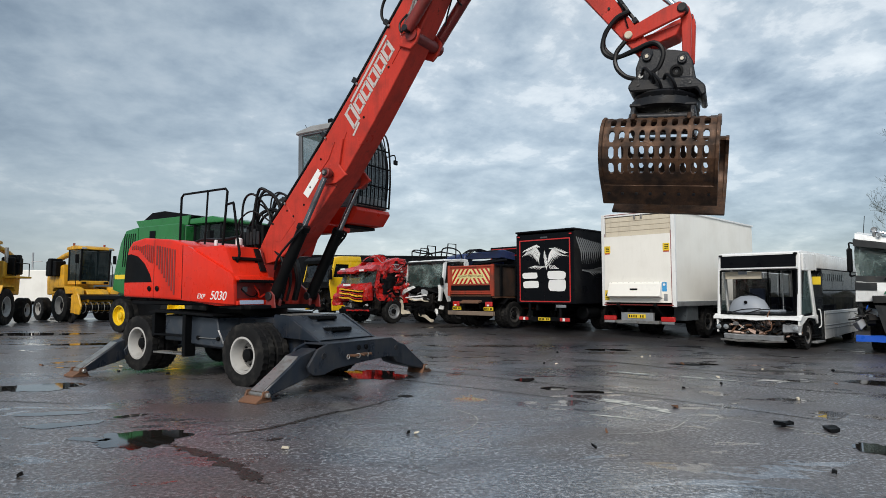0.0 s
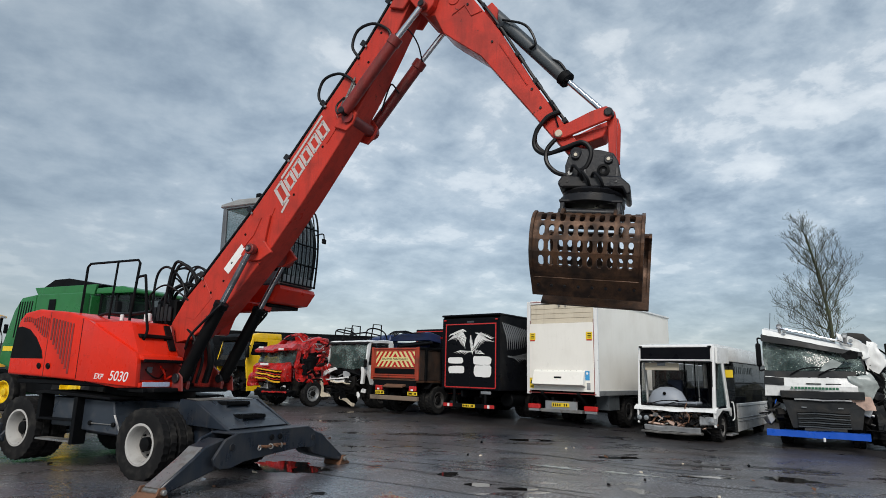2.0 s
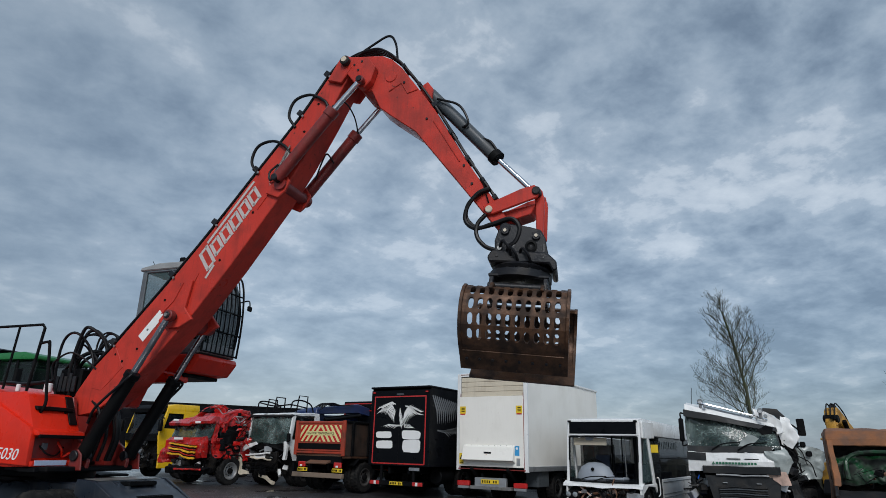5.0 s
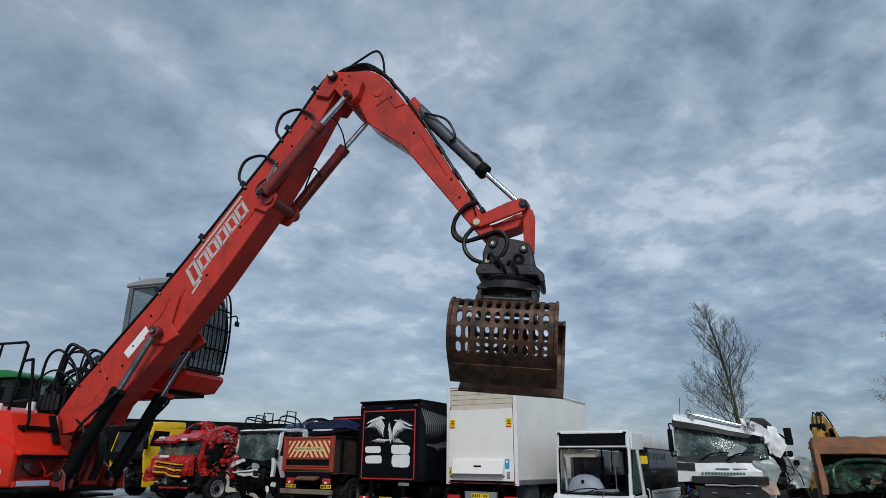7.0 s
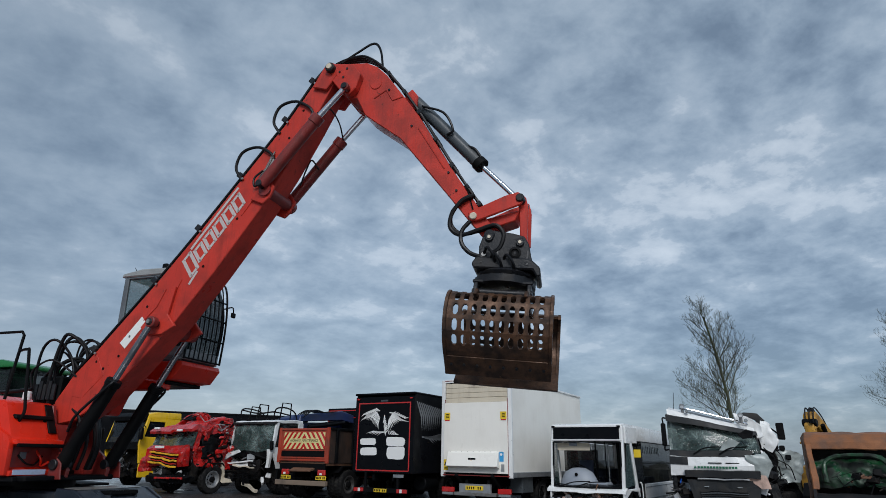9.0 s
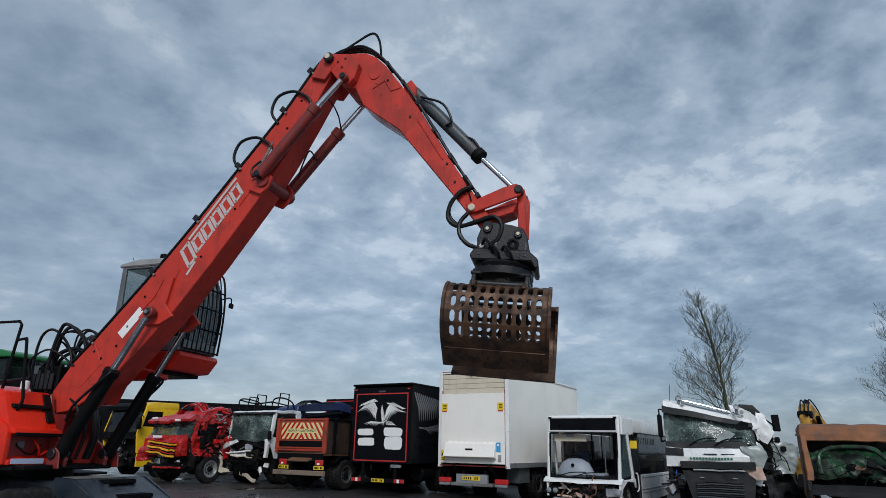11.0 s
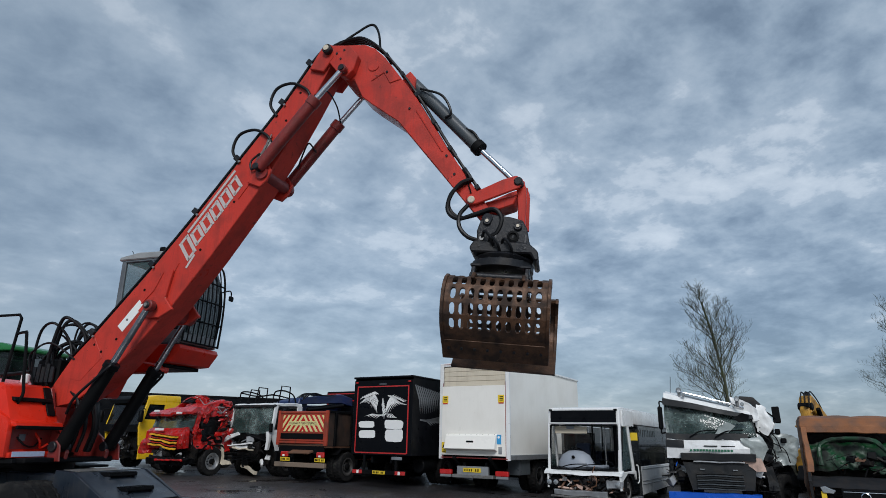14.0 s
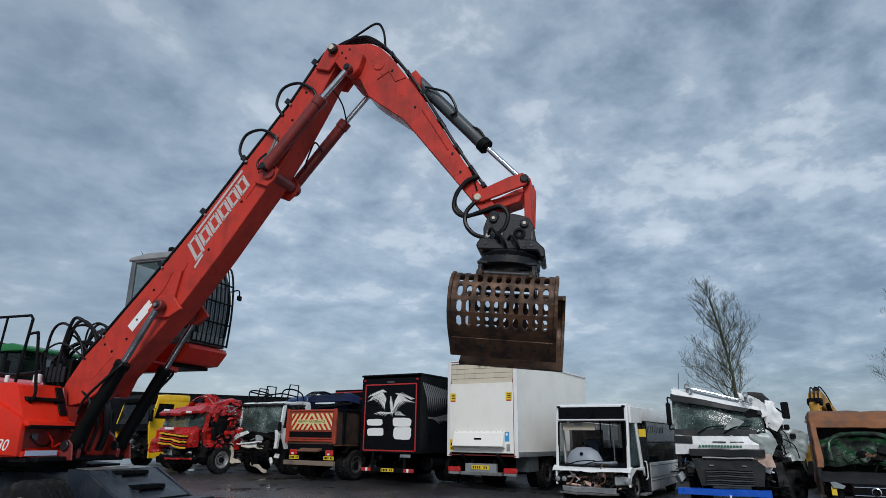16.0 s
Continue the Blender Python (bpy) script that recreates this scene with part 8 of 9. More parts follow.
# -- wrecked white tractor unit
def wrecked_tractor_unit():
    t = parked("wrecked_lorry", 12.46, 16.22, "wrecked white lorry cab with crazed windscreen and blue bumper", "lorry", turn=50, dz=0.0)
    t.scale = (1.055, 1.055, 1.055)
    W, sd = 1.18, 5.2
    CHARCOAL = mat("charcoal_plastic", (0.016, 0.018, 0.020), 0.55, spec=0.3, vary=0.2, bump=0.15, dirt=0.4)

    def slump(p):
        k = min(1.0, max(0.0, (W - p.y) / (2 * W)))
        up = min(1.4, max(0.0, (p.z - 1.85) / 1.0))
        return Vector((0.25 * k * k * up, 0.08 * k * up, -0.42 * k * up))

    part("roof", dent(prism([(0.20, 2.96), (0.30, 3.14), (0.9, 3.24), (1.9, 3.24), (2.1, 2.8), (1.9, 2.65), (0.6, 2.8)], -W, W, w=0.02), 0.05, 1.6, sd, slump, 3), WHITE, t, "slumped white roof", smooth=True)
    part("roof_hatch", dent(prism([(0.42, 3.17), (0.46, 3.20), (1.0, 3.27), (1.1, 3.24), (1.0, 3.22)], -0.62, 0.58, w=0.0), 0.02, 1.6, sd, slump, 3), GREY_CYL, t, "grey roof hatch")
    part("sun_visor", dent(prism([(-0.02, 2.80), (0.0, 2.97), (0.22, 3.02), (0.24, 2.84)], -W - 0.02, W + 0.02, w=0.0), 0.015, 1.6, sd, slump), CHARCOAL, t, "charcoal sun visor")
    part("visor_panel", dent(prism([(0.06, 3.00), (0.12, 3.15), (0.32, 3.17), (0.3, 3.00)], -W + 0.02, W - 0.02, w=0.0), 0.025, 1.6, sd, slump), WHITE, t)
    part("windscreen", dent(prism([(0.02, 1.98), (0.16, 2.86), (0.175, 2.86), (0.035, 1.98)], -W + 0.02, W - 0.02, w=0.0), 0.05, 2.0, sd, slump, 3), SHATTER, t, "crazed sagging windscreen", smooth=True)
    part("screen_hole", dent(prism([(-0.62, 2.44), (-0.74, 2.30), (-0.98, 2.32), (-1.02, 2.48), (-0.84, 2.56)], -0.03, -0.02, "x", 0.0), 0.03, 3, 6), BLACK, t, "dark hole torn in the glass")
    part("screen_hole", dent(prism([(0.74, 2.72), (0.56, 2.66), (0.50, 2.74), (0.66, 2.80)], 0.05, 0.06, "x", 0.0), 0.02, 3, 7), BLACK, t, "dark hole torn in the glass")
    part("glass_flap", dent(prism([(-0.12, 2.02), (-0.50, 2.02), (-0.62, 2.20), (-0.40, 2.30), (-0.20, 2.18)], -0.05, -0.04, "x", 0.0), 0.06, 3, 8, None, 3), MILKY_SHEET, t, "milky flap of torn laminated glass", smooth=True)
    part("screen_sill", dent(prism([(-0.06, 1.83), (-0.02, 2.00), (0.14, 2.02), (0.14, 1.83)], -W + 0.25, W, w=0.0), 0.03, 1.6, sd), CHARCOAL, t)
    for y in (0.55, -0.1):
        part("wiper", hose([(-0.08, y, 1.90), (-0.06, y - 0.30, 2.06), (-0.02, y - 0.72, 2.10)], 0.018, n=6), BLACK, t)
    part("front_panel", dent(prism([(-0.06, 1.34), (-0.10, 1.60), (-0.06, 1.83), (0.06, 1.85), (0.08, 1.34)], -W + 0.24, W, w=0.0), 0.03, 1.8, sd), WHITE, t, "white front panel")
    part("corner_panel", dent(prism([(-0.12, 1.62), (-0.11, 1.82), (0.35, 1.86), (0.35, 1.62)], W - 0.46, W + 0.02, w=0.0), 0.02, 1.8, sd), CHARCOAL, t)
    for k in range(13):
        flat(-0.125, -0.112, 0.42 - 0.078 * k, 0.478 - 0.078 * k, 1.53, 1.585, GREEN_MARK, t, "lettering_bar", "green marking bars", 0.0)
    part("lettering_mark", prism([(0.58, 1.53), (0.50, 1.53), (0.54, 1.60)], -0.125, -0.112, "x", 0.0), GREEN_MARK, t, "small green triangle")
    for y0 in (0.02, -0.42):
        flat(-0.115, -0.095, y0 - 0.16, y0 + 0.18, 1.66, 1.685, BLACK, t, "vent_slot", w=0.0)
    part("step_trim", dent(prism([(-0.18, 1.30), (-0.20, 1.47), (0.0, 1.50), (0.02, 1.30)], -W + 0.12, W - 0.36, w=0.0), 0.02, 1.8, sd), CHARCOAL, t, "charcoal grille top")
    part("chrome_strip", dent(box(-0.17, -0.13, -0.78, 0.50, 1.245, 1.28, 0.0), 0.02, 2, sd), ALU, t)
    part("grille", dent(prism([(W - 0.38, 1.24), (-W + 0.14, 1.24), (-W + 0.24, 0.56), (W - 0.60, 0.52)], -0.10, 0.04, "x", 0.0), 0.03, 1.8, sd), CHARCOAL, t, "charcoal lower grille")
    for k in range(8):
        part("grille_slat", dent(box(-0.16, -0.09, -0.72, 0.46, 0.56 + k * 0.056, 0.585 + k * 0.056, 0.0), 0.035, 1.8, sd), CHARCOAL if k % 2 else GREY_CYL, t)
    for y in (0.30, -0.52):
        flat(-0.15, -0.11, y - 0.06, y + 0.06, 1.05, 1.075, LENS, t, "marker_lamp", w=0.004)
    part("bumper", dent(prism([(-0.22, 0.30), (-0.24, 0.46), (0.06, 0.47), (0.06, 0.30)], -W + 0.08, W + 0.02, w=0.0), 0.025, 1.8, 2), BLUE, t, "bright blue bumper bar")
    part("tow_pin", rod((-0.24, -0.1, 0.22), (-0.24, -0.1, 0.32), 0.03, n=8), WHITE, t)
    for s in (-1, 1):
        y0, y1 = sorted((s * W, s * (W - 0.08)))
        part("door", dent(prism([(0.4, 0.9), (0.1, 1.75), (0.15, 1.98), (1.6, 2.0), (1.6, 0.9)], y0, y1, w=0.0), 0.05 if s > 0 else 0.14, 1.8, sd, slump if s < 0 else None, 3), WHITE, t, "white door")
        part("pillar", dent(prism([(0.04, 1.95), (0.18, 2.88), (0.32, 2.88), (0.20, 1.95)], y0, y1, w=0.0), 0.03, 1.8, sd, slump), WHITE if s > 0 else CHARCOAL, t)
        part("rear_corner", dent(prism([(1.5, 0.9), (1.45, 2.8), (2.1, 2.8), (2.1, 0.9)], y0, y1, w=0.0), 0.06 if s > 0 else 0.16, 1.7, sd, slump if s < 0 else None, 3), WHITE, t)
    part("rear_wall", dent(box(2.04, 2.1, -W, W, 0.9, 2.7, 0.0), 0.06, 2, sd, slump), BLACK, t)
    part("mirror", box(-0.10, 0.10, W + 0.05, W + 0.17, 2.10, 2.74, 0.05), BLACK, t, smooth=True)
    part("mirror_arm", hose([(0.1, W, 2.86), (0.02, W + 0.11, 2.88), (0.0, W + 0.11, 2.74)], 0.022, n=6), BLACK, t)
    part("mirror_arm", hose([(0.1, W, 2.02), (0.02, W + 0.11, 2.0), (0.0, W + 0.11, 2.10)], 0.022, n=6), BLACK, t)
    part("light_bar", dent(hose([(0.10, 0.80, 3.26), (0.06, 0.5, 3.27), (0.06, -0.85, 3.27), (0.10, -1.0, 3.25)], 0.035, n=8), 0.01, 2, sd, slump), CHROME, t, "chrome roof bar", smooth=True)
    for y in (0.74, -0.76):
        z = 3.16 - 0.42 * (W - y) / (2 * W)
        part("horn", hose([(0.16, y, z - 0.08), (0.12, y, z + 0.05), (0.05, y, z + 0.10)], 0.045, n=8), ALU, t, smooth=True)
        lamp_ob = part("roof_lamp", rod((0.22, y, z + 0.12), (0.10, y, z + 0.13), 0.05, r2=0.075, n=14, w=0.01), BLACK, t)
        part("lens", rod((0.10, y, z + 0.13), (0.09, y, z + 0.13), 0.066, n=14), LENS, lamp_ob)
        part("roof_lamp", rod((0.10, y - 0.12, z - 0.02), (0.0, y - 0.12, z - 0.02), 0.05, n=14, w=0.01), LENS, t)
    part("aerial", rod((0.4, 1.0, 3.15), (0.42, 0.96, 3.62), 0.008, n=5), BLACK, t)
    part("deflector", dent(prism([(-0.78, 3.02), (-0.86, 3.10), (-W - 0.02, 3.05), (-W - 0.16, 2.86), (-W - 0.18, 2.60), (-W - 0.06, 2.66), (-W + 0.06, 2.88)], 0.95, 1.55, "x", 0.03, seg=2), 0.05, 1.4, 3), CHARCOAL, t, "broken charcoal roof deflector", smooth=True)
    part("roof_side", dent(prism([(-0.55, 2.98), (-0.95, 2.90), (-W - 0.06, 2.62), (-W - 0.10, 2.34), (-W + 0.14, 2.28), (-0.70, 2.62)], 0.40, 0.52, "x", 0.01), 0.10, 1.7, 27, None, 3), WHITE, t, "buckled white roof side", smooth=True)
    # crushed side: the door hangs out, sheets and lining torn off
    part("hanging_door", dent(prism([(-W - 0.18, 1.98), (-W - 0.52, 2.12), (-W - 0.92, 1.92), (-W - 0.98, 1.52), (-W - 0.80, 1.16), (-W - 0.40, 1.10), (-W - 0.16, 1.45)], 0.80, 0.84, "x", 0.0), 0.13, 1.9, 23, None, 3), MILKY_SHEET, t, "crumpled milky door hanging out", smooth=True)
    part("torn_sheet", dent(prism([(-W - 0.02, 2.78), (-W - 0.30, 2.70), (-W - 0.44, 2.30), (-W - 0.28, 1.98), (-W - 0.04, 2.10)], 0.60, 0.64, "x", 0.0), 0.13, 1.8, 31, None, 3), WHITE, t, "torn white roof corner", smooth=True)
    part("torn_sheet", dent(prism([(-W + 0.42, 1.84), (-W - 0.10, 2.02), (-W - 0.16, 1.60), (-W + 0.02, 1.28), (-W + 0.30, 1.34)], -0.06, -0.02, "x", 0.0), 0.10, 2.2, 12, None, 3), MILKY_SHEET, t, "torn milky sheet", smooth=True)
    part("torn_sheet", dent(prism([(-W + 0.52, 1.38), (-W - 0.02, 1.40), (-W - 0.06, 1.06), (-W + 0.14, 1.02), (-W + 0.26, 1.20)], -0.14, -0.10, "x", 0.0), 0.07, 2.4, 15, None, 3), PEACH, t, "torn pale pink lining", smooth=True)
    part("torn_sheet", dent(prism([(-W - 0.10, 1.15), (-W - 0.30, 1.20), (-W - 0.34, 0.62), (-W - 0.12, 0.58)], 0.30, 0.34, "x", 0.0), 0.10, 2.1, 25, None, 3), CHARCOAL, t, "torn charcoal step panel")
    part("crushed_side", dent(prism([(0.6, 0.35), (0.65, 1.9), (1.0, 2.4), (2.1, 2.5), (2.3, 0.35)], -W - 0.30, -W + 0.05, w=0.0), 0.14, 1.8, 17, None, 3), BLACK, t, "crushed dark side of the cab")
    part("crushed_side", dent(prism([(-W + 0.1, 0.15), (-W, 1.3), (-W - 0.30, 1.75), (-W - 0.72, 1.5), (-W - 0.84, 0.75), (-W - 0.70, 0.12)], 1.15, 1.9, "x", 0.0), 0.12, 2.0, 19, None, 3), BLACK, t, "crushed dark step and wing")
    lorry_wheel(t, 0.95, -W - 0.62, z=0.48, R=0.5, out=-1, rim=BLACK).rotation_euler = (0, 0, radians(-28))
    part("rear_mirror", dent(box(0.70, 0.78, -W - 0.64, -W - 0.44, 2.32, 2.76, 0.03), 0.03, 2, 4), BLACK, t, "black mirror bent outwards")
    part("mirror_arm", hose([(0.7, -W - 0.05, 2.5), (0.68, -W - 0.26, 2.62), (0.72, -W - 0.52, 2.42)], 0.022, n=6), BLACK, t)
    for k, (y, z) in enumerate(((-0.45, 1.92), (-0.62, 1.62), (-0.30, 1.75))):
        part("cable", hose([(0.60, -W - 0.05, 2.2 - 0.1 * k), (0.58, -W + 0.5 * y, z + 0.2), (0.70, -W + y, z), (0.74, -W + y - 0.1, z - 0.35)], 0.014, n=5), BLACK, t, smooth=True)
    part("door_lock", box(0.70, 0.78, -W - 0.70, -W - 0.56, 1.78, 1.92, 0.03), BLACK, t)
    part("door_lock", box(0.70, 0.78, -W - 0.58, -W - 0.44, 2.02, 2.16, 0.03), BLACK, t)
    junk(t, 0.4, 2.0, -W - 0.45, -W + 0.1, 0.5, 2.2, 34, 51, (WRECK, BLACK, BLACK, CHARCOAL, HEAD))
    junk(t, 0.0, 0.4, -W, -W + 0.3, 0.6, 1.5, 12, 52)
    part("bent_wing", dent(prism([(0.05, 0.55), (0.05, 1.35), (0.5, 1.3), (0.5, 0.6)], W - 0.12, W - 0.02, w=0.0), 0.12, 2, 11), CHARCOAL, t)
    junk(t, -0.02, 0.3, W - 0.35, W - 0.02, 0.6, 1.35, 12, 53, (BLUE, WRECK, ALU, BLACK))
    chassis(t, 0.5, 6.0, 0.72, (4.6,))
    for s in (-1, 1):
        lorry_wheel(t, 1.35, s * 1.0, z=0.5, R=0.5, out=s)
    flat(1.0, 2.4, -1.6, -1.1, 0.3, 0.9, WRECK, t, "crushed_tank", w=0.06)
    flat(2.3, 6.0, -1.15, 1.1, 0.9, 1.15, BLACK, t, "deck")


# -- burnt-out van
def burnt_van():
    t = parked("burnt_van", 15.28, 14.03, "burnt-out van with rusty scorched cab and green debris inside", "van", turn=47)
    W, sd = 1.22, 2.4
    SCORCH = mat("scorched_black_sheet", (0.010, 0.010, 0.011), 0.5, spec=0.3, vary=0.4, scale=3, bump=0.2, dirt=0.5, dirt_col=(0.035, 0.024, 0.018))
    part("roof", dent(prism([(0.60, 2.28), (0.66, 2.46), (0.84, 2.60), (1.4, 2.68), (5.2, 2.70), (5.2, 2.40), (0.8, 2.2)], -W, W, w=0.07, seg=3), 0.045, 1.6, sd, None, 3), BURNT, t, "rusty scorched roof", smooth=True)
    part("roof_front", dent(prism([(0.54, 2.16), (0.59, 2.40), (0.74, 2.53), (0.85, 2.2)], -W, W, w=0.03), 0.04, 1.6, sd, None, 3), BURNT, t)
    for s in (-1, 1):
        y0, y1 = sorted((s * W, s * (W - 0.08)))
        part("pillar", dent(prism([(-0.12, 1.12), (0.54, 2.32), (0.86, 2.34), (0.32, 1.15)], y0 - (0.08 if s > 0 else 0), y1 + (0.08 if s < 0 else 0), w=0.02), 0.05, 2.0, sd, None, 2), BURNT, t, "blistered rusty windscreen pillar", smooth=True)
        part("door", dent(prism([(-0.05, 0.40), (-0.08, 1.18), (0.2, 1.22), (1.4, 1.25), (1.4, 0.40)], y0, y1, w=0.0), 0.06, 1.8, sd, None, 3), BURNT, t, "rusty burnt door", smooth=True)
        part("door_frame", dent(prism([(1.32, 1.2), (1.25, 2.4), (1.45, 2.4), (1.45, 1.2)], y0, y1, w=0.0), 0.03, 1.8, sd), BURNT, t)
        part("van_side", dent(prism([(1.45, 0.45), (1.45, 2.45), (5.2, 2.45), (5.2, 0.5)], y0, y1, w=0.0), 0.05, 1.5, sd, None, 3), BURNT, t, "rusty burnt van side")
        part("headlamp", dent(prism([(s * 0.64, 0.86), (s * 0.70, 0.78), (s * 0.94, 0.80), (s * 0.99, 0.94), (s * 0.88, 0.97)], -0.48, -0.36, "x", 0.012), 0.01, 2, 1), LENS, t, "clear headlamp")
        lorry_wheel(t, 0.1, s * 0.98, z=0.34, R=0.34, out=s)
        lorry_wheel(t, 4.2, s * 0.98, z=0.34, R=0.34, out=s)
        part("wing", dent(prism([(-0.42, 0.45), (-0.44, 0.92), (-0.1, 1.14), (-0.05, 0.75), (-0.2, 0.68), (-0.3, 0.45)], y0, y1, w=0.01), 0.02, 2, sd), SCORCH, t, "scorched black wing")
    part("bonnet", dent(prism([(-0.46, 0.92), (-0.30, 1.04), (-0.02, 1.20), (0.2, 1.20), (0.1, 0.9)], -W + 0.06, W - 0.06, w=0.02), 0.035, 1.6, sd, None, 3), SCORCH, t, "scorched black bonnet")
    part("grille", dent(prism([(-0.52, 0.56), (-0.53, 0.90), (-0.42, 0.92), (-0.42, 0.56)], -0.52, 0.52, w=0.01), 0.01, 2, 1), BLACK, t)
    part("grille_badge", lathe([(0.10, 0.0), (0.11, -0.02), (0.09, -0.03), (0.08, 0.0)], 24, m=Matrix.Translation((-0.54, 0.0, 0.74)) @ pose(0, 0, 0, 0, 0, -90)), CHROME, t, "plain chrome ring")
    for z in (0.64, 0.84):
        flat(-0.545, -0.525, -0.48, 0.48, z, z + 0.02, CHROME, t, "grille_bar", w=0.004)
    part("bumper", dent(prism([(-0.56, 0.28), (-0.58, 0.54), (-0.3, 0.56), (-0.3, 0.28)], -W, W, w=0.03), 0.02, 2, 4), SCORCH, t, "scorched bumper")
    flat(-0.44, -0.38, 0.86, 0.98, 0.62, 0.84, PLATE_YELLOW, t, "yellow_tag", "yellow tag", 0.004)
    part("cab_floor", box(0.2, 5.1, -W + 0.05, W - 0.05, 0.42, 0.5, 0.0), SCORCH, t)
    part("bulkhead", dent(box(1.5, 1.56, -W + 0.06, W - 0.06, 0.5, 2.4, 0.0), 0.06, 2, 3), SCORCH, t, "scorched bulkhead")
    SHEET = mat("green_plastic_sheet", (0.005, 0.060, 0.018), 0.35, vary=0.4, scale=3, bump=0.3, dirt=0.95, dirt_col=(0.006, 0.008, 0.007), dirt_edge=0.44, dirt_scale=3)
    part("green_sheet", dent(prism([(0.45, 1.20), (0.70, 1.80), (0.9, 1.95), (1.05, 1.85), (1.3, 1.3)], -W + 0.15, W - 0.1, w=0.0), 0.16, 1.8, 6, None, 3), SHEET, t, "crumpled green plastic sheet", smooth=True)
    part("green_sheet", dent(hose([(0.25, 0.85, 1.3), (0.40, 0.8, 1.85), (0.45, 0.3, 2.02), (0.42, -0.5, 1.98), (0.35, -0.85, 1.5)], 0.06, n=8), 0.04, 3, 4, None, 1), SHEET, t)
    junk(t, 0.1, 0.6, -0.85, 0.85, 1.15, 1.6, 20, 61, (SCORCH, WRECK, BLACK, RUST_PLATE))
    part("wiper", hose([(0.0, 0.5, 1.22), (0.2, 0.2, 1.4), (0.28, -0.2, 1.46)], 0.014, n=5), BLACK, t)
    for ob in t.children:
        if ob.name.split(".")[0] in ("headlamp", "grille", "grille_badge", "grille_bar", "bonnet", "bumper", "yellow_tag"):
            ob.location.z -= 0.16
    return t


OLD_YELLOW = mat("weathered_yellow_paint", (0.52, 0.27, 0.035), 0.55, vary=0.3, bump=0.1, dirt=0.7, dirt_col=(0.14, 0.075, 0.03), dirt_scale=2.5, streak=0.5, chips=0.8)


# -- tracked excavator behind the wrecks
def excavator():
    t = thing("excavator", pose(23.0, 22.3, -0.22, 0, 0, 30), "yellow excavator with folded boom behind the wrecks", "excavator", "vehicles parked in a row")
    for s in (-1, 1):
        part("track", prism([(-1.6, 0.1), (-1.8, 0.45), (-1.5, 0.85), (1.5, 0.85), (1.8, 0.45), (1.6, 0.1)], *sorted((s * 0.8, s * 1.3)), w=0.06, seg=2), BLACK, t, smooth=True)
    part("body", prism([(-0.5, 0.95), (-0.7, 1.9), (1.6, 2.05), (2.4, 1.7), (2.5, 0.95)], -1.25, 1.25, w=0.08, seg=2), OLD_YELLOW, t, "yellow upper body", smooth=True)
    part("cab", prism([(0.1, 1.6), (0.1, 2.85), (1.1, 2.85), (1.4, 2.2), (1.4, 1.6)], 0.35, 1.2, w=0.06, seg=2), GLASS, t)
    part("cab_roof", box(0.05, 1.2, 0.3, 1.25, 2.82, 2.92, 0.03), OLD_YELLOW, t)
    part("boom", prism([(-2.75, 3.30), (-2.62, 3.86), (-2.40, 4.02), (-2.10, 3.92), (-0.4, 3.22), (1.0, 2.55), (1.0, 2.0), (0.2, 2.2), (-0.9, 2.85), (-2.3, 3.40)], -0.25, 0.2, w=0.03), OLD_YELLOW, t, "yellow folded boom", smooth=True)
    part("dipper", prism([(-2.85, 3.45), (-2.68, 3.72), (-2.46, 3.50), (-2.52, 2.5), (-2.74, 2.5)], -0.20, 0.15, w=0.03), OLD_YELLOW, t, "grimy yellow dipper arm", smooth=True)
    part("bucket", prism([(-2.9, 1.3), (-3.2, 0.8), (-2.9, 0.36), (-2.3, 0.36), (-2.1, 0.9), (-2.4, 1.3)], -0.55, 0.50, w=0.04), BLACK, t)
    part("cylinder", rod((-2.35, -0.05, 4.06), (-0.9, -0.05, 3.38), 0.13, n=14), HEAD, t, smooth=True)
    part("cylinder", rod((-2.1, -0.33, 3.5), (-0.6, -0.33, 1.9), 0.08, n=12), BLACK, t, smooth=True)
    part("dipper_end", prism([(-2.82, 2.52), (-2.48, 2.52), (-2.45, 1.2), (-2.75, 1.2)], -0.16, 0.11, w=0.03), BLACK, t)
    for k in range(3):
        y = -0.2 + 0.15 * k
        part("hose", hose([(-2.72, y, 3.72), (-2.5, y, 4.14), (-2.1, y, 4.10 - 0.02 * k), (-1.4, y, 3.78), (-0.7, y, 3.2)], 0.025, n=6), HOSE, t, smooth=True)
    part("deck_guard", box(-1.0, 0.6, -0.9, -0.2, 3.02, 3.2, 0.03), BLACK, t)
    part("guard_post", rod((-0.2, -0.5, 2.2), (-0.2, -0.5, 3.04), 0.05, n=8), BLACK, t)
    part("clamp", box(-2.95, -2.72, -0.24, -0.10, 3.52, 3.70, 0.02), BLACK, t)
    part("engine_hood", box(-0.2, 1.3, -1.1, 0.1, 2.0, 2.3, 0.05), BLACK, t)
    part("arm_knuckle", rod((-2.62, -0.29, 3.56), (-2.62, 0.24, 3.56), 0.16, n=16, w=0.03), BLACK, t, smooth=True)


# -- forage harvesters
FARM_GLASS = glass("clear_farm_cab_glass", (0.018, 0.028, 0.030), 0.04, 0.62)


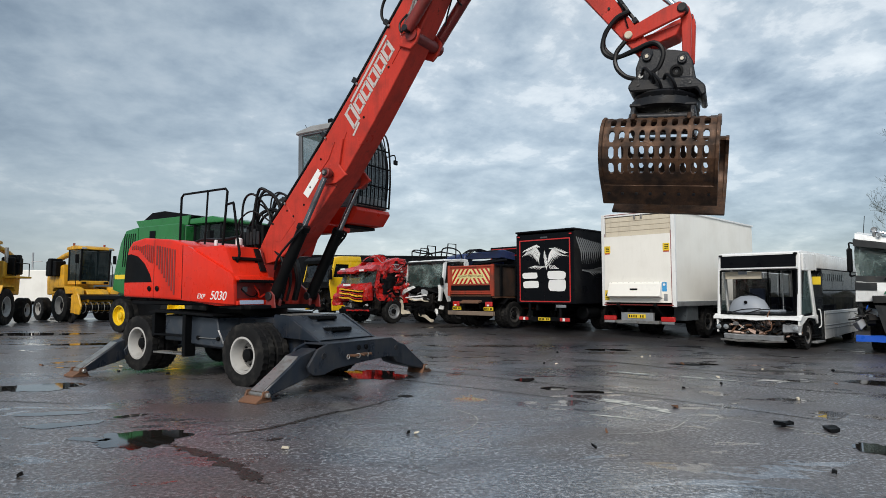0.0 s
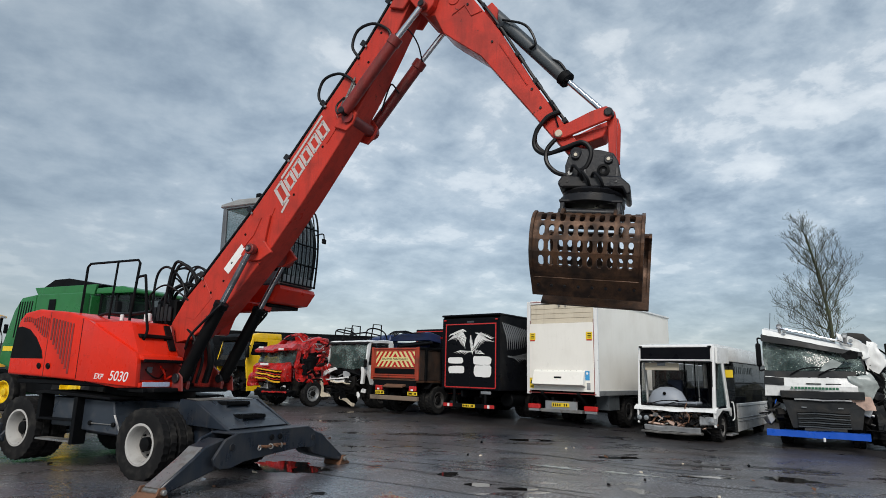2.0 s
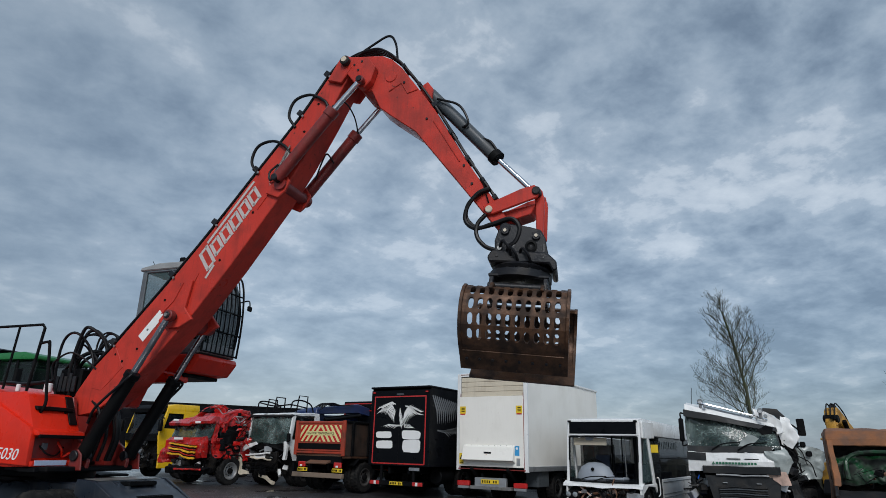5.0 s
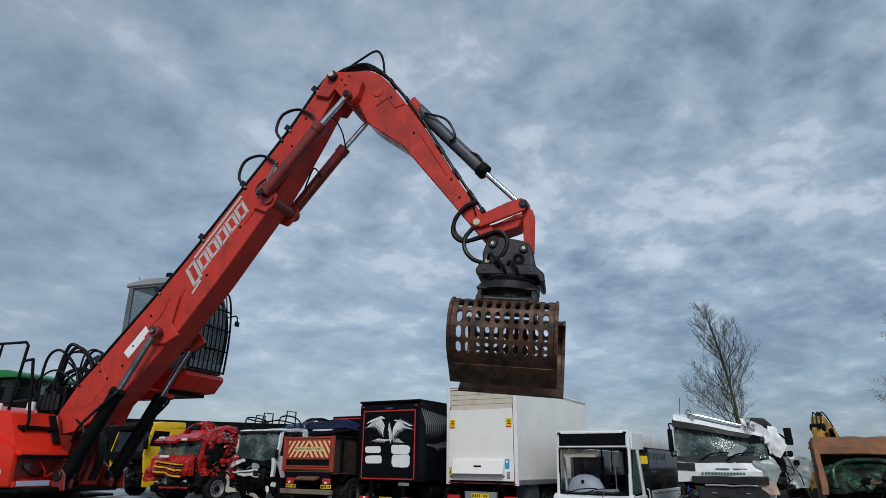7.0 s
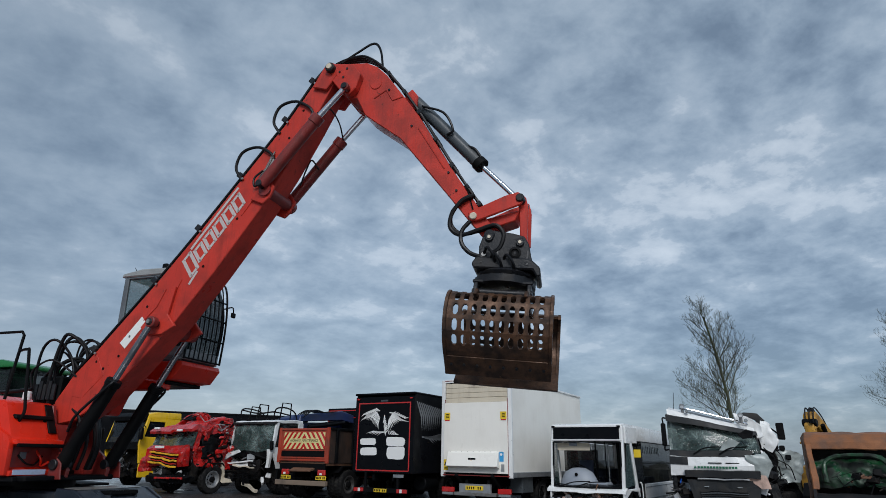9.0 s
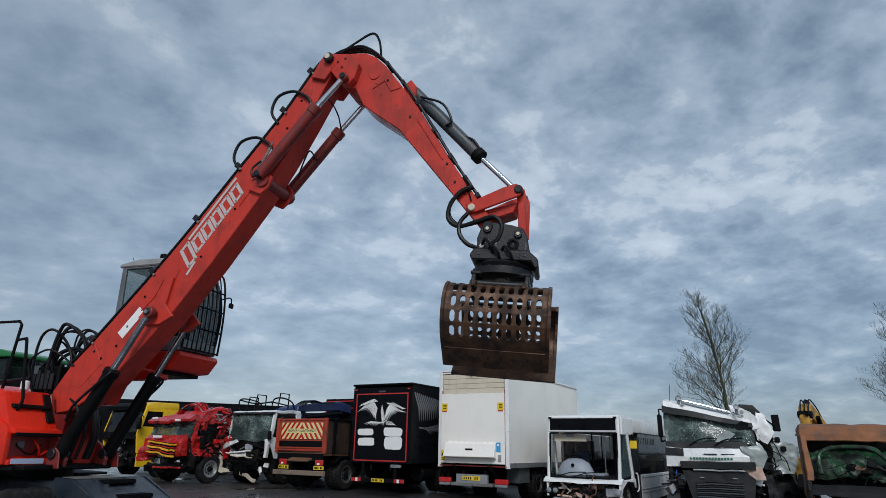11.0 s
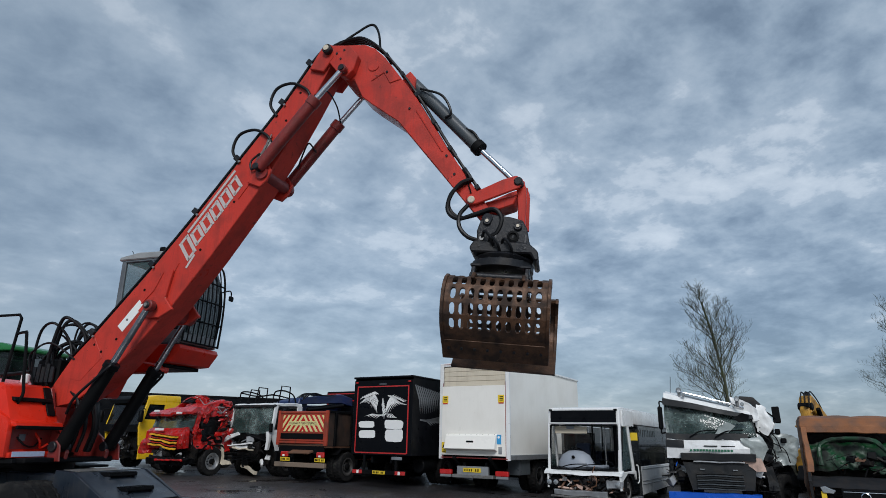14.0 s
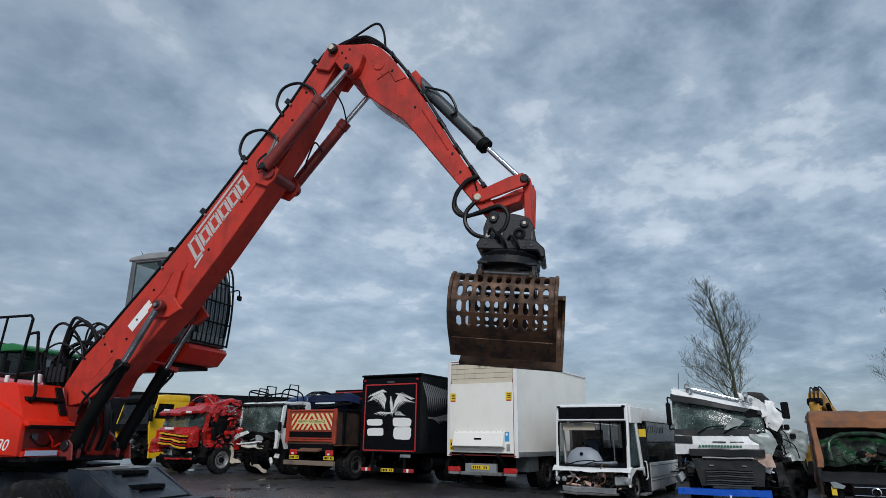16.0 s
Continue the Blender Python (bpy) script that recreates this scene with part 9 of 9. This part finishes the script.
def harvester(m, label):
    t = thing("forage_harvester", m, label, "harvester", "forage harvesters in the yard")
    for s in (-1, 1):
        wheel(t, 0.0, s * 1.45, 0.93, 0.93, 0.50, 0.68, s, RIM, lugs=22, deep=0.25)
        wheel(t, -2.9, s * 1.30, 0.68, 0.68, 0.36, 0.50, s, RIM, lugs=20, deep=0.2)
        part("lower_body", prism([(-2.3, 1.0), (-2.4, 1.7), (-0.4, 1.75), (0.4, 1.5), (0.5, 1.0)], *sorted((s * 0.55, s * 0.8)), w=0.03), FARM_YELLOW, t)
        part("fender", prism([(-0.75, 1.75), (-0.6, 2.0), (0.7, 2.0), (0.95, 1.6), (0.88, 1.58), (0.66, 1.93), (-0.56, 1.93), (-0.68, 1.72)], *sorted((s * 0.8, s * 1.5)), w=0.0), FARM_YELLOW, t, "yellow wheel fender")
    part("axle", rod((0, -1.2, 0.93), (0, 1.2, 0.93), 0.15, n=14), BLACK, t)
    part("axle", rod((-2.9, -1.1, 0.68), (-2.9, 1.1, 0.68), 0.11, n=14), BLACK, t)
    part("engine_hood", prism([(-2.9, 1.5), (-3.0, 2.5), (-2.7, 3.0), (-0.9, 3.3), (-0.8, 1.7)], -0.85, 0.85, w=0.08, seg=2), FARM_YELLOW, t, "yellow engine hood", smooth=True)
    for k in range(3):
        for s in (-1, 1):
            part("air_box", box(-2.5 + 0.42 * k, -2.15 + 0.42 * k, *sorted((s * (1.15 + 0.10 * (k % 2)), s * 0.55)), 2.6, 3.50 + 0.15 * (k % 2), 0.05), BLACK, t)
    part("deck_rail", hose([(-0.9, 1.4, 2.5), (-0.9, 1.4, 3.2), (-2.6, 1.4, 3.2), (-2.6, 1.4, 2.5)], 0.025, n=6, smooth=False), BLACK, t)
    part("side_deck", box(-2.7, -0.8, 0.9, 1.5, 2.40, 2.50, 0.02), FARM_YELLOW, t)
    part("exhaust", rod((-1.3, 0.8, 3.2), (-1.3, 0.8, 4.0), 0.09, n=12), STEEL, t)
    part("spout", hose([(-0.9, 0.1, 3.3), (-1.4, 0.1, 4.0), (-2.8, 0.1, 3.9), (-4.2, 0.1, 3.5)], 0.16, n=10), FARM_YELLOW, t, smooth=True)
    # cab
    part("cab_floor", box(-0.45, 0.95, -0.84, 0.84, 2.1, 2.32, 0.04), FARM_YELLOW, t)
    part("cab_roof", prism([(-0.5, 4.10), (-0.4, 4.26), (0.4, 4.34), (1.15, 4.22), (1.2, 4.10)], -0.96, 0.96, w=0.05, seg=2), FARM_YELLOW, t, "pale yellow cab roof", smooth=True)
    for s in (-1, 1):
        part("cab_pillar", prism([(0.88, 2.3), (1.0, 4.1), (1.07, 4.1), (0.96, 2.3)], *sorted((s * 0.76, s * 0.84)), w=0.01), BLACK, t)
        part("cab_pillar", box(-0.45, -0.35, *sorted((s * 0.76, s * 0.84)), 2.3, 4.1, 0.01), BLACK, t)
        part("side_glass", prism([(-0.35, 2.34), (-0.35, 4.08), (0.98, 4.08), (0.88, 2.34)], *sorted((s * 0.80, s * 0.81)), w=0.0), FARM_GLASS, t)
        part("mirror", box(1.0, 1.08, s * 1.05 - 0.1, s * 1.05 + 0.1, 3.3, 3.8, 0.03), BLACK, t)
        part("head_lamp", box(1.12, 1.2, s * 0.75 - 0.14, s * 0.75 + 0.14, 4.1, 4.2, 0.02), LENS, t)
        part("beacon", rod((0.2, s * 0.85, 4.26), (0.2, s * 0.85, 4.48), 0.06, n=10), ORANGE_RED, t)
    part("front_glass", prism([(0.90, 2.34), (1.02, 4.08), (1.035, 4.08), (0.915, 2.34)], -0.77, 0.77, w=0.0), FARM_GLASS, t, "large dark cab windscreen")
    part("rear_glass", box(-0.42, -0.41, -0.77, 0.77, 2.34, 4.08, 0.0), FARM_GLASS, t)
    part("seat", prism([(-0.3, 2.35), (-0.3, 3.4), (-0.18, 3.4), (-0.2, 2.8), (0.2, 2.75), (0.2, 2.35)], -0.3, 0.3, w=0.04), BLACK, t)
    part("console", box(0.45, 0.6, -0.2, 0.2, 2.3, 3.1, 0.03), BLACK, t)
    # lamps, ladder, hoses and guards on the front corner
    for s in (-1, 1):
        part("work_lamp", box(0.96, 1.04, s * 0.62 - 0.12, s * 0.62 + 0.12, 2.14, 2.26, 0.02), BLACK, t)
        for k in range(4):
            part("ladder_rung", box(0.55, 0.90, *sorted((s * 0.95, s * 1.30)), 0.7 + 0.32 * k, 0.74 + 0.32 * k, 0.006), STEEL, t)
        part("hand_rail", hose([(0.85, s * 1.0, 2.0), (0.9, s * 1.02, 3.0), (0.7, s * 0.95, 3.6)], 0.02, n=6), BLACK, t)
        part("corner_guard", prism([(0.75, 1.25), (0.8, 2.0), (1.3, 1.9), (1.5, 1.3)], *sorted((s * 0.75, s * 1.15)), w=0.05, seg=2), FARM_YELLOW, t, smooth=True)
        part("hose", hose([(0.5, s * 0.5, 1.9), (1.0, s * 0.55, 1.75), (1.5, s * 0.5, 1.5), (1.9, s * 0.7, 1.3)], 0.03, n=6), HOSE, t, smooth=True)
    # front: feeder and pick-up reel
    part("feeder", prism([(0.3, 0.8), (0.3, 1.9), (1.2, 1.8), (1.9, 1.2), (1.9, 0.6)], -0.6, 0.6, w=0.03), FARM_YELLOW, t, "yellow feeder housing")
    part("pickup_frame", prism([(1.7, 1.30), (1.7, 1.55), (2.3, 1.45), (2.4, 1.25)], -1.45, 1.45, w=0.02), BLACK, t, "pick-up frame")
    for s in (-1, 1):
        part("pickup_cheek", prism([(1.6, 0.5), (1.6, 1.5), (2.3, 1.6), (2.7, 0.9), (2.5, 0.45)], *sorted((s * 1.45, s * 1.55)), w=0.02), FARM_YELLOW, t, "yellow pick-up end plate")
        part("guide_wheel", lathe([(0.26, -0.08), (0.28, 0.0), (0.26, 0.08), (0, 0.08), (0, -0.08)], 20, m=Matrix.Translation((2.2, s * 1.75, 0.28))), RUBBER, t)
        part("lift_ram", rod((0.9, s * 0.5, 1.0), (1.9, s * 0.6, 1.4), 0.06, n=10), FARM_YELLOW, t)
    part("reel", rod((2.35, -1.45, 0.82), (2.35, 1.45, 0.82), 0.16, n=14), BLACK, t)
    for k in range(18):
        y = -1.40 + k * 0.165
        part("tine", lathe([(0.30, -0.012), (0.32, 0), (0.30, 0.012), (0.26, 0), (0.30, -0.012)], 14, m=Matrix.Translation((2.35, y, 0.82))), STEEL if k % 2 else BLACK, t)
    return t


HARVEST_1 = harvester(pose(-20.85, 35.7, 0, 0, 0, -34), "yellow forage harvester with pick-up reel and dark cab")
tagged(copy_thing(HARVEST_1, pose(-23.3, 30.4, 0, 0, 0, -76)), "yellow forage harvester with big tyres and black air boxes")


# -- green combine
def combine():
    t = thing("combine_harvester", pose(-13.05, 26.8, 0, 0, 0, -30), "green combine harvester with yellow wheel rims", "harvester")
    RIMY = mat("yellow_rim_paint", (0.78, 0.52, 0.01), 0.4, vary=0.08, bump=0.02, dirt=0.3)
    for s in (-1, 1):
        wheel(t, 0.40, s * 1.45, 0.70, 0.70, 0.40, 0.50, s, RIMY, lugs=20, deep=0.16, hub_mat=RIMY)
        wheel(t, 4.3, s * 1.65, 0.95, 0.95, 0.52, 0.70, s, RIMY, lugs=22, deep=0.25, hub_mat=RIMY)
        y0, y1 = sorted((s * 1.25, s * 1.50))
        part("side_shield", prism([(0.0, 1.75), (0.05, 2.4), (0.45, 3.7), (0.8, 4.2), (1.6, 4.3), (1.6, 1.5), (0.9, 1.55)], y0, y1, w=0.06, seg=2), GREEN, t, "green rear side shield", smooth=True)
        part("side_shield", prism([(1.64, 1.5), (1.64, 4.3), (4.2, 4.32), (4.2, 2.2), (3.2, 1.9)], y0, y1, w=0.03), GREEN, t, "green side shield")
        for k in range(6):
            x = 0.62 + k * 0.14
            part("shield_slot", prism([(x, 2.7), (x + 0.10, 4.05), (x + 0.16, 4.05), (x + 0.07, 2.7)], *sorted((s * 1.49, s * 1.507)), w=0.0), BLACK, t)
        flat(0.15, 0.95, *sorted((s * 1.505, s * 1.50)), 2.2, 2.38, PLATE_YELLOW, t, "yellow_stripe", "yellow trim stripe", 0.0)
        part("tank_extension", prism([(1.2, 4.25), (0.9, 4.62), (4.3, 4.66), (4.2, 4.28)], *sorted((s * 1.05, s * 1.14)), w=0.01), GREEN, t, "green grain tank flap")
    part("rear_hood", prism([(0.05, 1.5), (0.0, 2.4), (0.5, 3.9), (0.9, 4.15), (4.2, 4.25), (4.2, 1.6)], -1.25, 1.25, w=0.05), GREEN, t, "green body")
    part("belly", prism([(0.5, 0.75), (0.5, 1.55), (4.4, 1.65), (4.6, 0.7), (3.0, 0.55)], -1.0, 1.0, w=0.03), BLACK, t, "dark chopper and sieve housing")
    part("tank_cover", prism([(0.9, 4.60), (1.6, 4.95), (2.4, 4.98), (4.3, 4.68), (4.2, 4.6)], -0.9, 0.9, w=0.02), BLACK, t, "black tank cover sheet")
    part("engine_door", box(2.4, 2.75, -1.54, -1.48, 3.4, 4.1, 0.05), BLACK, t)
    flat(4.2, 5.9, -1.2, 1.2, 1.9, 2.3, GREEN, t, "cab_floor", w=0.04)
    part("cab_roof", prism([(4.3, 4.30), (4.35, 4.52), (5.6, 4.56), (6.25, 4.42), (6.25, 4.30)], -1.15, 1.15, w=0.06, seg=2), GREEN, t, "green cab roof", smooth=True)
    part("cab_glass", prism([(4.5, 2.32), (4.5, 4.28), (6.1, 4.28), (5.9, 2.32)], -1.02, 1.02, w=0.04), GLASS, t, "dark cab glass")
    for s in (-1, 1):
        for x in (4.5, 5.3, 6.0):
            part("cab_pillar", box(x - 0.05, x + 0.05, *sorted((s * 1.02, s * 1.06)), 2.3, 4.3, 0.01), BLACK, t)
        part("mirror", box(5.95, 6.05, s * 1.5 - 0.12, s * 1.5 + 0.12, 3.3, 3.95, 0.04), BLACK, t)
        part("rail", hose([(2.6, s * 1.55, 3.3), (3.4, s * 1.6, 3.34), (4.3, s * 1.6, 3.3), (5.0, s * 1.6, 3.3)], 0.02, n=6), STEEL, t)
    part("axle", rod((4.3, -1.4, 0.95), (4.3, 1.4, 0.95), 0.2, n=14), GREEN, t)
    part("axle", rod((0.40, -1.3, 0.7), (0.40, 1.3, 0.7), 0.12, n=14), GREEN, t)
    part("feeder_house", prism([(4.6, 1.0), (4.6, 1.9), (6.8, 1.2), (6.8, 0.6)], -0.6, 0.6, w=0.03), GREEN, t)


bus()
wrecked_tractor_unit()
burnt_van()
excavator()
combine()


# ---- trees and distance ----
BARK = mat("wet_bark", (0.052, 0.050, 0.036), 0.85, vary=0.35, scale=5, grain=30, bump=0.6, dirt=0.7, dirt_col=(0.065, 0.085, 0.030), dirt_scale=1.2, dirt_edge=0.50)


def bare_tree(x, y, height, seed, label, lean=0.0):
    """A leafless tree: a trunk that forks into limbs and many fine twigs."""
    t = thing("bare_tree", pose(x, y, ground_z(x, y)), label, "tree", "bare trees beyond the yard")
    rnd = random.Random(seed)
    limbs = []

    def grow(p, d, r, length, level):
        pts, n = [p], 4
        for k in range(n):
            d = (d + Vector((rnd.uniform(-1, 1), rnd.uniform(-1, 1), rnd.uniform(-0.4, 1))) * (0.09 + 0.05 * level) + Vector((0, 0, 0.09))).normalized()
            p = p + d * length / n
            pts.append(p)
        limbs.append((pts, r, level))
        if level >= 5 or r < 0.0012:
            return
        kids = (26, 7, 5, 3, 2)[level]
        for k in range(kids):
            f = (0.25 if level else 0.24) + (0.75 if level else 0.76) * (k + rnd.random() * 0.7) / kids
            i = min(int(f * n), n - 1)
            q = pts[i].lerp(pts[i + 1], f * n - i if f < 1 else 1.0)
            side = d.orthogonal().normalized()
            side.rotate(Matrix.Rotation(rnd.uniform(0, 2 * math.pi) + k * 2.4, 3, d))
            spread = rnd.uniform(0.45, 0.80) if level else rnd.uniform(0.62, 0.86)
            grow(q, (d * (1 - spread * 0.5) + side * spread).normalized(), r * (rnd.uniform(0.30, 0.44) if level else 0.36 - 0.18 * f), length * (rnd.uniform(0.40, 0.58) if level else 0.36 - 0.24 * f), level + 1)

    grow(Vector((0, 0, 0)), Vector((lean, 0, 1)).normalized(), height * 0.0105, height * 0.90, 0)

    def tubes(sel, sides):
        bm = bmesh.new()
        for pts, r, level in sel:
            rings, side = [], None
            for i, p in enumerate(pts):
                tg = (pts[min(i + 1, len(pts) - 1)] - pts[max(i - 1, 0)]).normalized()
                side = tg.orthogonal().normalized() if side is None else (side - tg * side.dot(tg)).normalized()
                o = tg.cross(side)
                rr = max(0.0042, r * (1 - 0.55 * i / (len(pts) - 1)))
                rings.append([bm.verts.new(p + rr * (math.cos(2 * math.pi * k / sides) * side + math.sin(2 * math.pi * k / sides) * o)) for k in range(sides)])
            for a, b in zip(rings, rings[1:]):
                for k in range(sides):
                    bm.faces.new((a[k], a[(k + 1) % sides], b[(k + 1) % sides], b[k]))
        return bm

    part("trunk", tubes([q for q in limbs if q[2] == 0], 12), BARK, t, smooth=True)
    for q in [q for q in limbs if q[2] == 1]:
        part("limb", tubes([q], 8), BARK, t, smooth=True)
    part("twig_mass", tubes([q for q in limbs if q[2] == 2 or q[2] == 3], 5), BARK, t, kind="stuff")
    part("twig_mass", tubes([q for q in limbs if q[2] > 3], 3), BARK, t, "fine bare twigs", kind="stuff")


bare_tree(28.1, 34.2, 12.0, 3, "tall bare winter tree with mossy trunk")
bare_tree(38.3, 30.0, 10.8, 12, "bare winter tree with spreading twigs")

WOODS = mat("far_woodland", (0.045, 0.055, 0.060), 0.95, vary=0.3, scale=0.05, grain=0.4, bump=0)


def far_woods():
    """Low woods along the horizon, a ragged strip round the yard."""
    bm = bmesh.new()
    rnd = random.Random(2)
    for k in range(420):
        a = radians(-78 + 62 * k / 420 + rnd.uniform(-0.1, 0.1))
        d = 420 + rnd.uniform(-30, 60)
        h = 11 + 4 * noise.noise((k * 0.02, 0, 0)) + rnd.uniform(-2, 2)
        c = Vector((d * math.sin(a), d * math.cos(a), 0))
        bmesh.ops.create_icosphere(bm, subdivisions=2, radius=1, matrix=Matrix.Translation(c + Vector((0, 0, h * 0.4))) @ Matrix.Diagonal((6 + rnd.random() * 4, 6, h * 0.62, 1)))
    tagged(part("woodland", bm, WOODS, kind="stuff"), "dark distant woods along the horizon", "woodland")


far_woods()


def site_van():
    t = thing("white_trailer", pose(-29.6, 46.0, 0, 0, 0, 20), "white box trailer beyond the harvesters", "trailer")
    flat(-2.2, 2.2, -1.2, 1.2, 1.0, 3.3, BOX_WHITE, t, "trailer_body", w=0.05)
    flat(-2.2, 2.2, -0.5, 0.5, 0.75, 1.0, BLACK, t, "trailer_frame")
    for s in (-1, 1):
        lorry_wheel(t, 0.8, s * 1.15, out=s)
    p = thing("lamp_post", pose(-30.3, 45.0, 0), "thin grey post with cross arm", "post")
    part("pole", rod((0, 0, 0), (0, 0, 4.6), 0.06, n=10), ALU, p)
    part("arm", rod((-0.1, 0, 3.9), (0.7, 0, 3.95), 0.04, n=8), ALU, p)


site_van()


# ---- litter on the yard ----
def scrap(x, y, sx, sy, seed, material, label):
    bm = dent(box(-sx, sx, -sy, sy, 0.0, 0.03, 0.0), 0.06, 4, seed, None, 3)
    lo = min(v.co.z for v in bm.verts)
    for v in bm.verts:
        v.co.z -= lo
    ob = part("rubbish", bm, material)
    ob.matrix_world = pose(x, y, ground_z(x, y), 0, 0, seed * 40)
    tagged(ob, label, "rubbish", "litter on the yard")


scrap(4.22, 7.66, 0.10, 0.06, 1, BLACK, "crumpled black rubber scrap on the asphalt")
scrap(4.64, 7.42, 0.11, 0.06, 2, BLACK, "crumpled black rubber scrap on the asphalt")
scrap(3.34, 8.92, 0.05, 0.03, 3, RUST_PLATE, "rusty brown scrap beside a puddle")
rl = random.Random(6)
for k in range(46):
    scrap(rl.uniform(-9, 9), rl.uniform(5.5, 18), rl.uniform(0.012, 0.035), rl.uniform(0.01, 0.03), 10 + k, (BLACK, RUST_PLATE, CREAM, WRECK)[k % 4 if k % 7 else 2], "small piece of scattered debris on the asphalt")


GAP_DARK = mat("dark_gap_filler", (0.022, 0.024, 0.016), 0.95, vary=0.5, scale=2, grain=20, bump=0.8)


def hedge():
    """An unseen low hedge shape, added to darken the gaps under the parked row."""
    bm = bmesh.new()
    rnd = random.Random(9)
    for k in range(260):
        f = k / 259
        c = Vector((30 - 34 * f, 18.5 + 24 * f, 0)) + Vector((rnd.uniform(-0.5, 0.5), rnd.uniform(-0.5, 0.5), 0))
        h = rnd.uniform(1.2, 1.7)
        bmesh.ops.create_icosphere(bm, subdivisions=2, radius=1, matrix=Matrix.Translation(c + Vector((0, 0, h * 0.45))) @ Matrix.Diagonal((0.6, 0.6, h * 0.6, 1)))
    for v in bm.verts:
        v.co += 0.16 * noise.noise_vector(v.co * 4.0)
        v.co.z = max(v.co.z, -0.05)
    tagged(part("hedge", bm, GAP_DARK, kind="stuff"), "low dark hedge shape added to fill bright gaps under row", "hedge")


hedge()
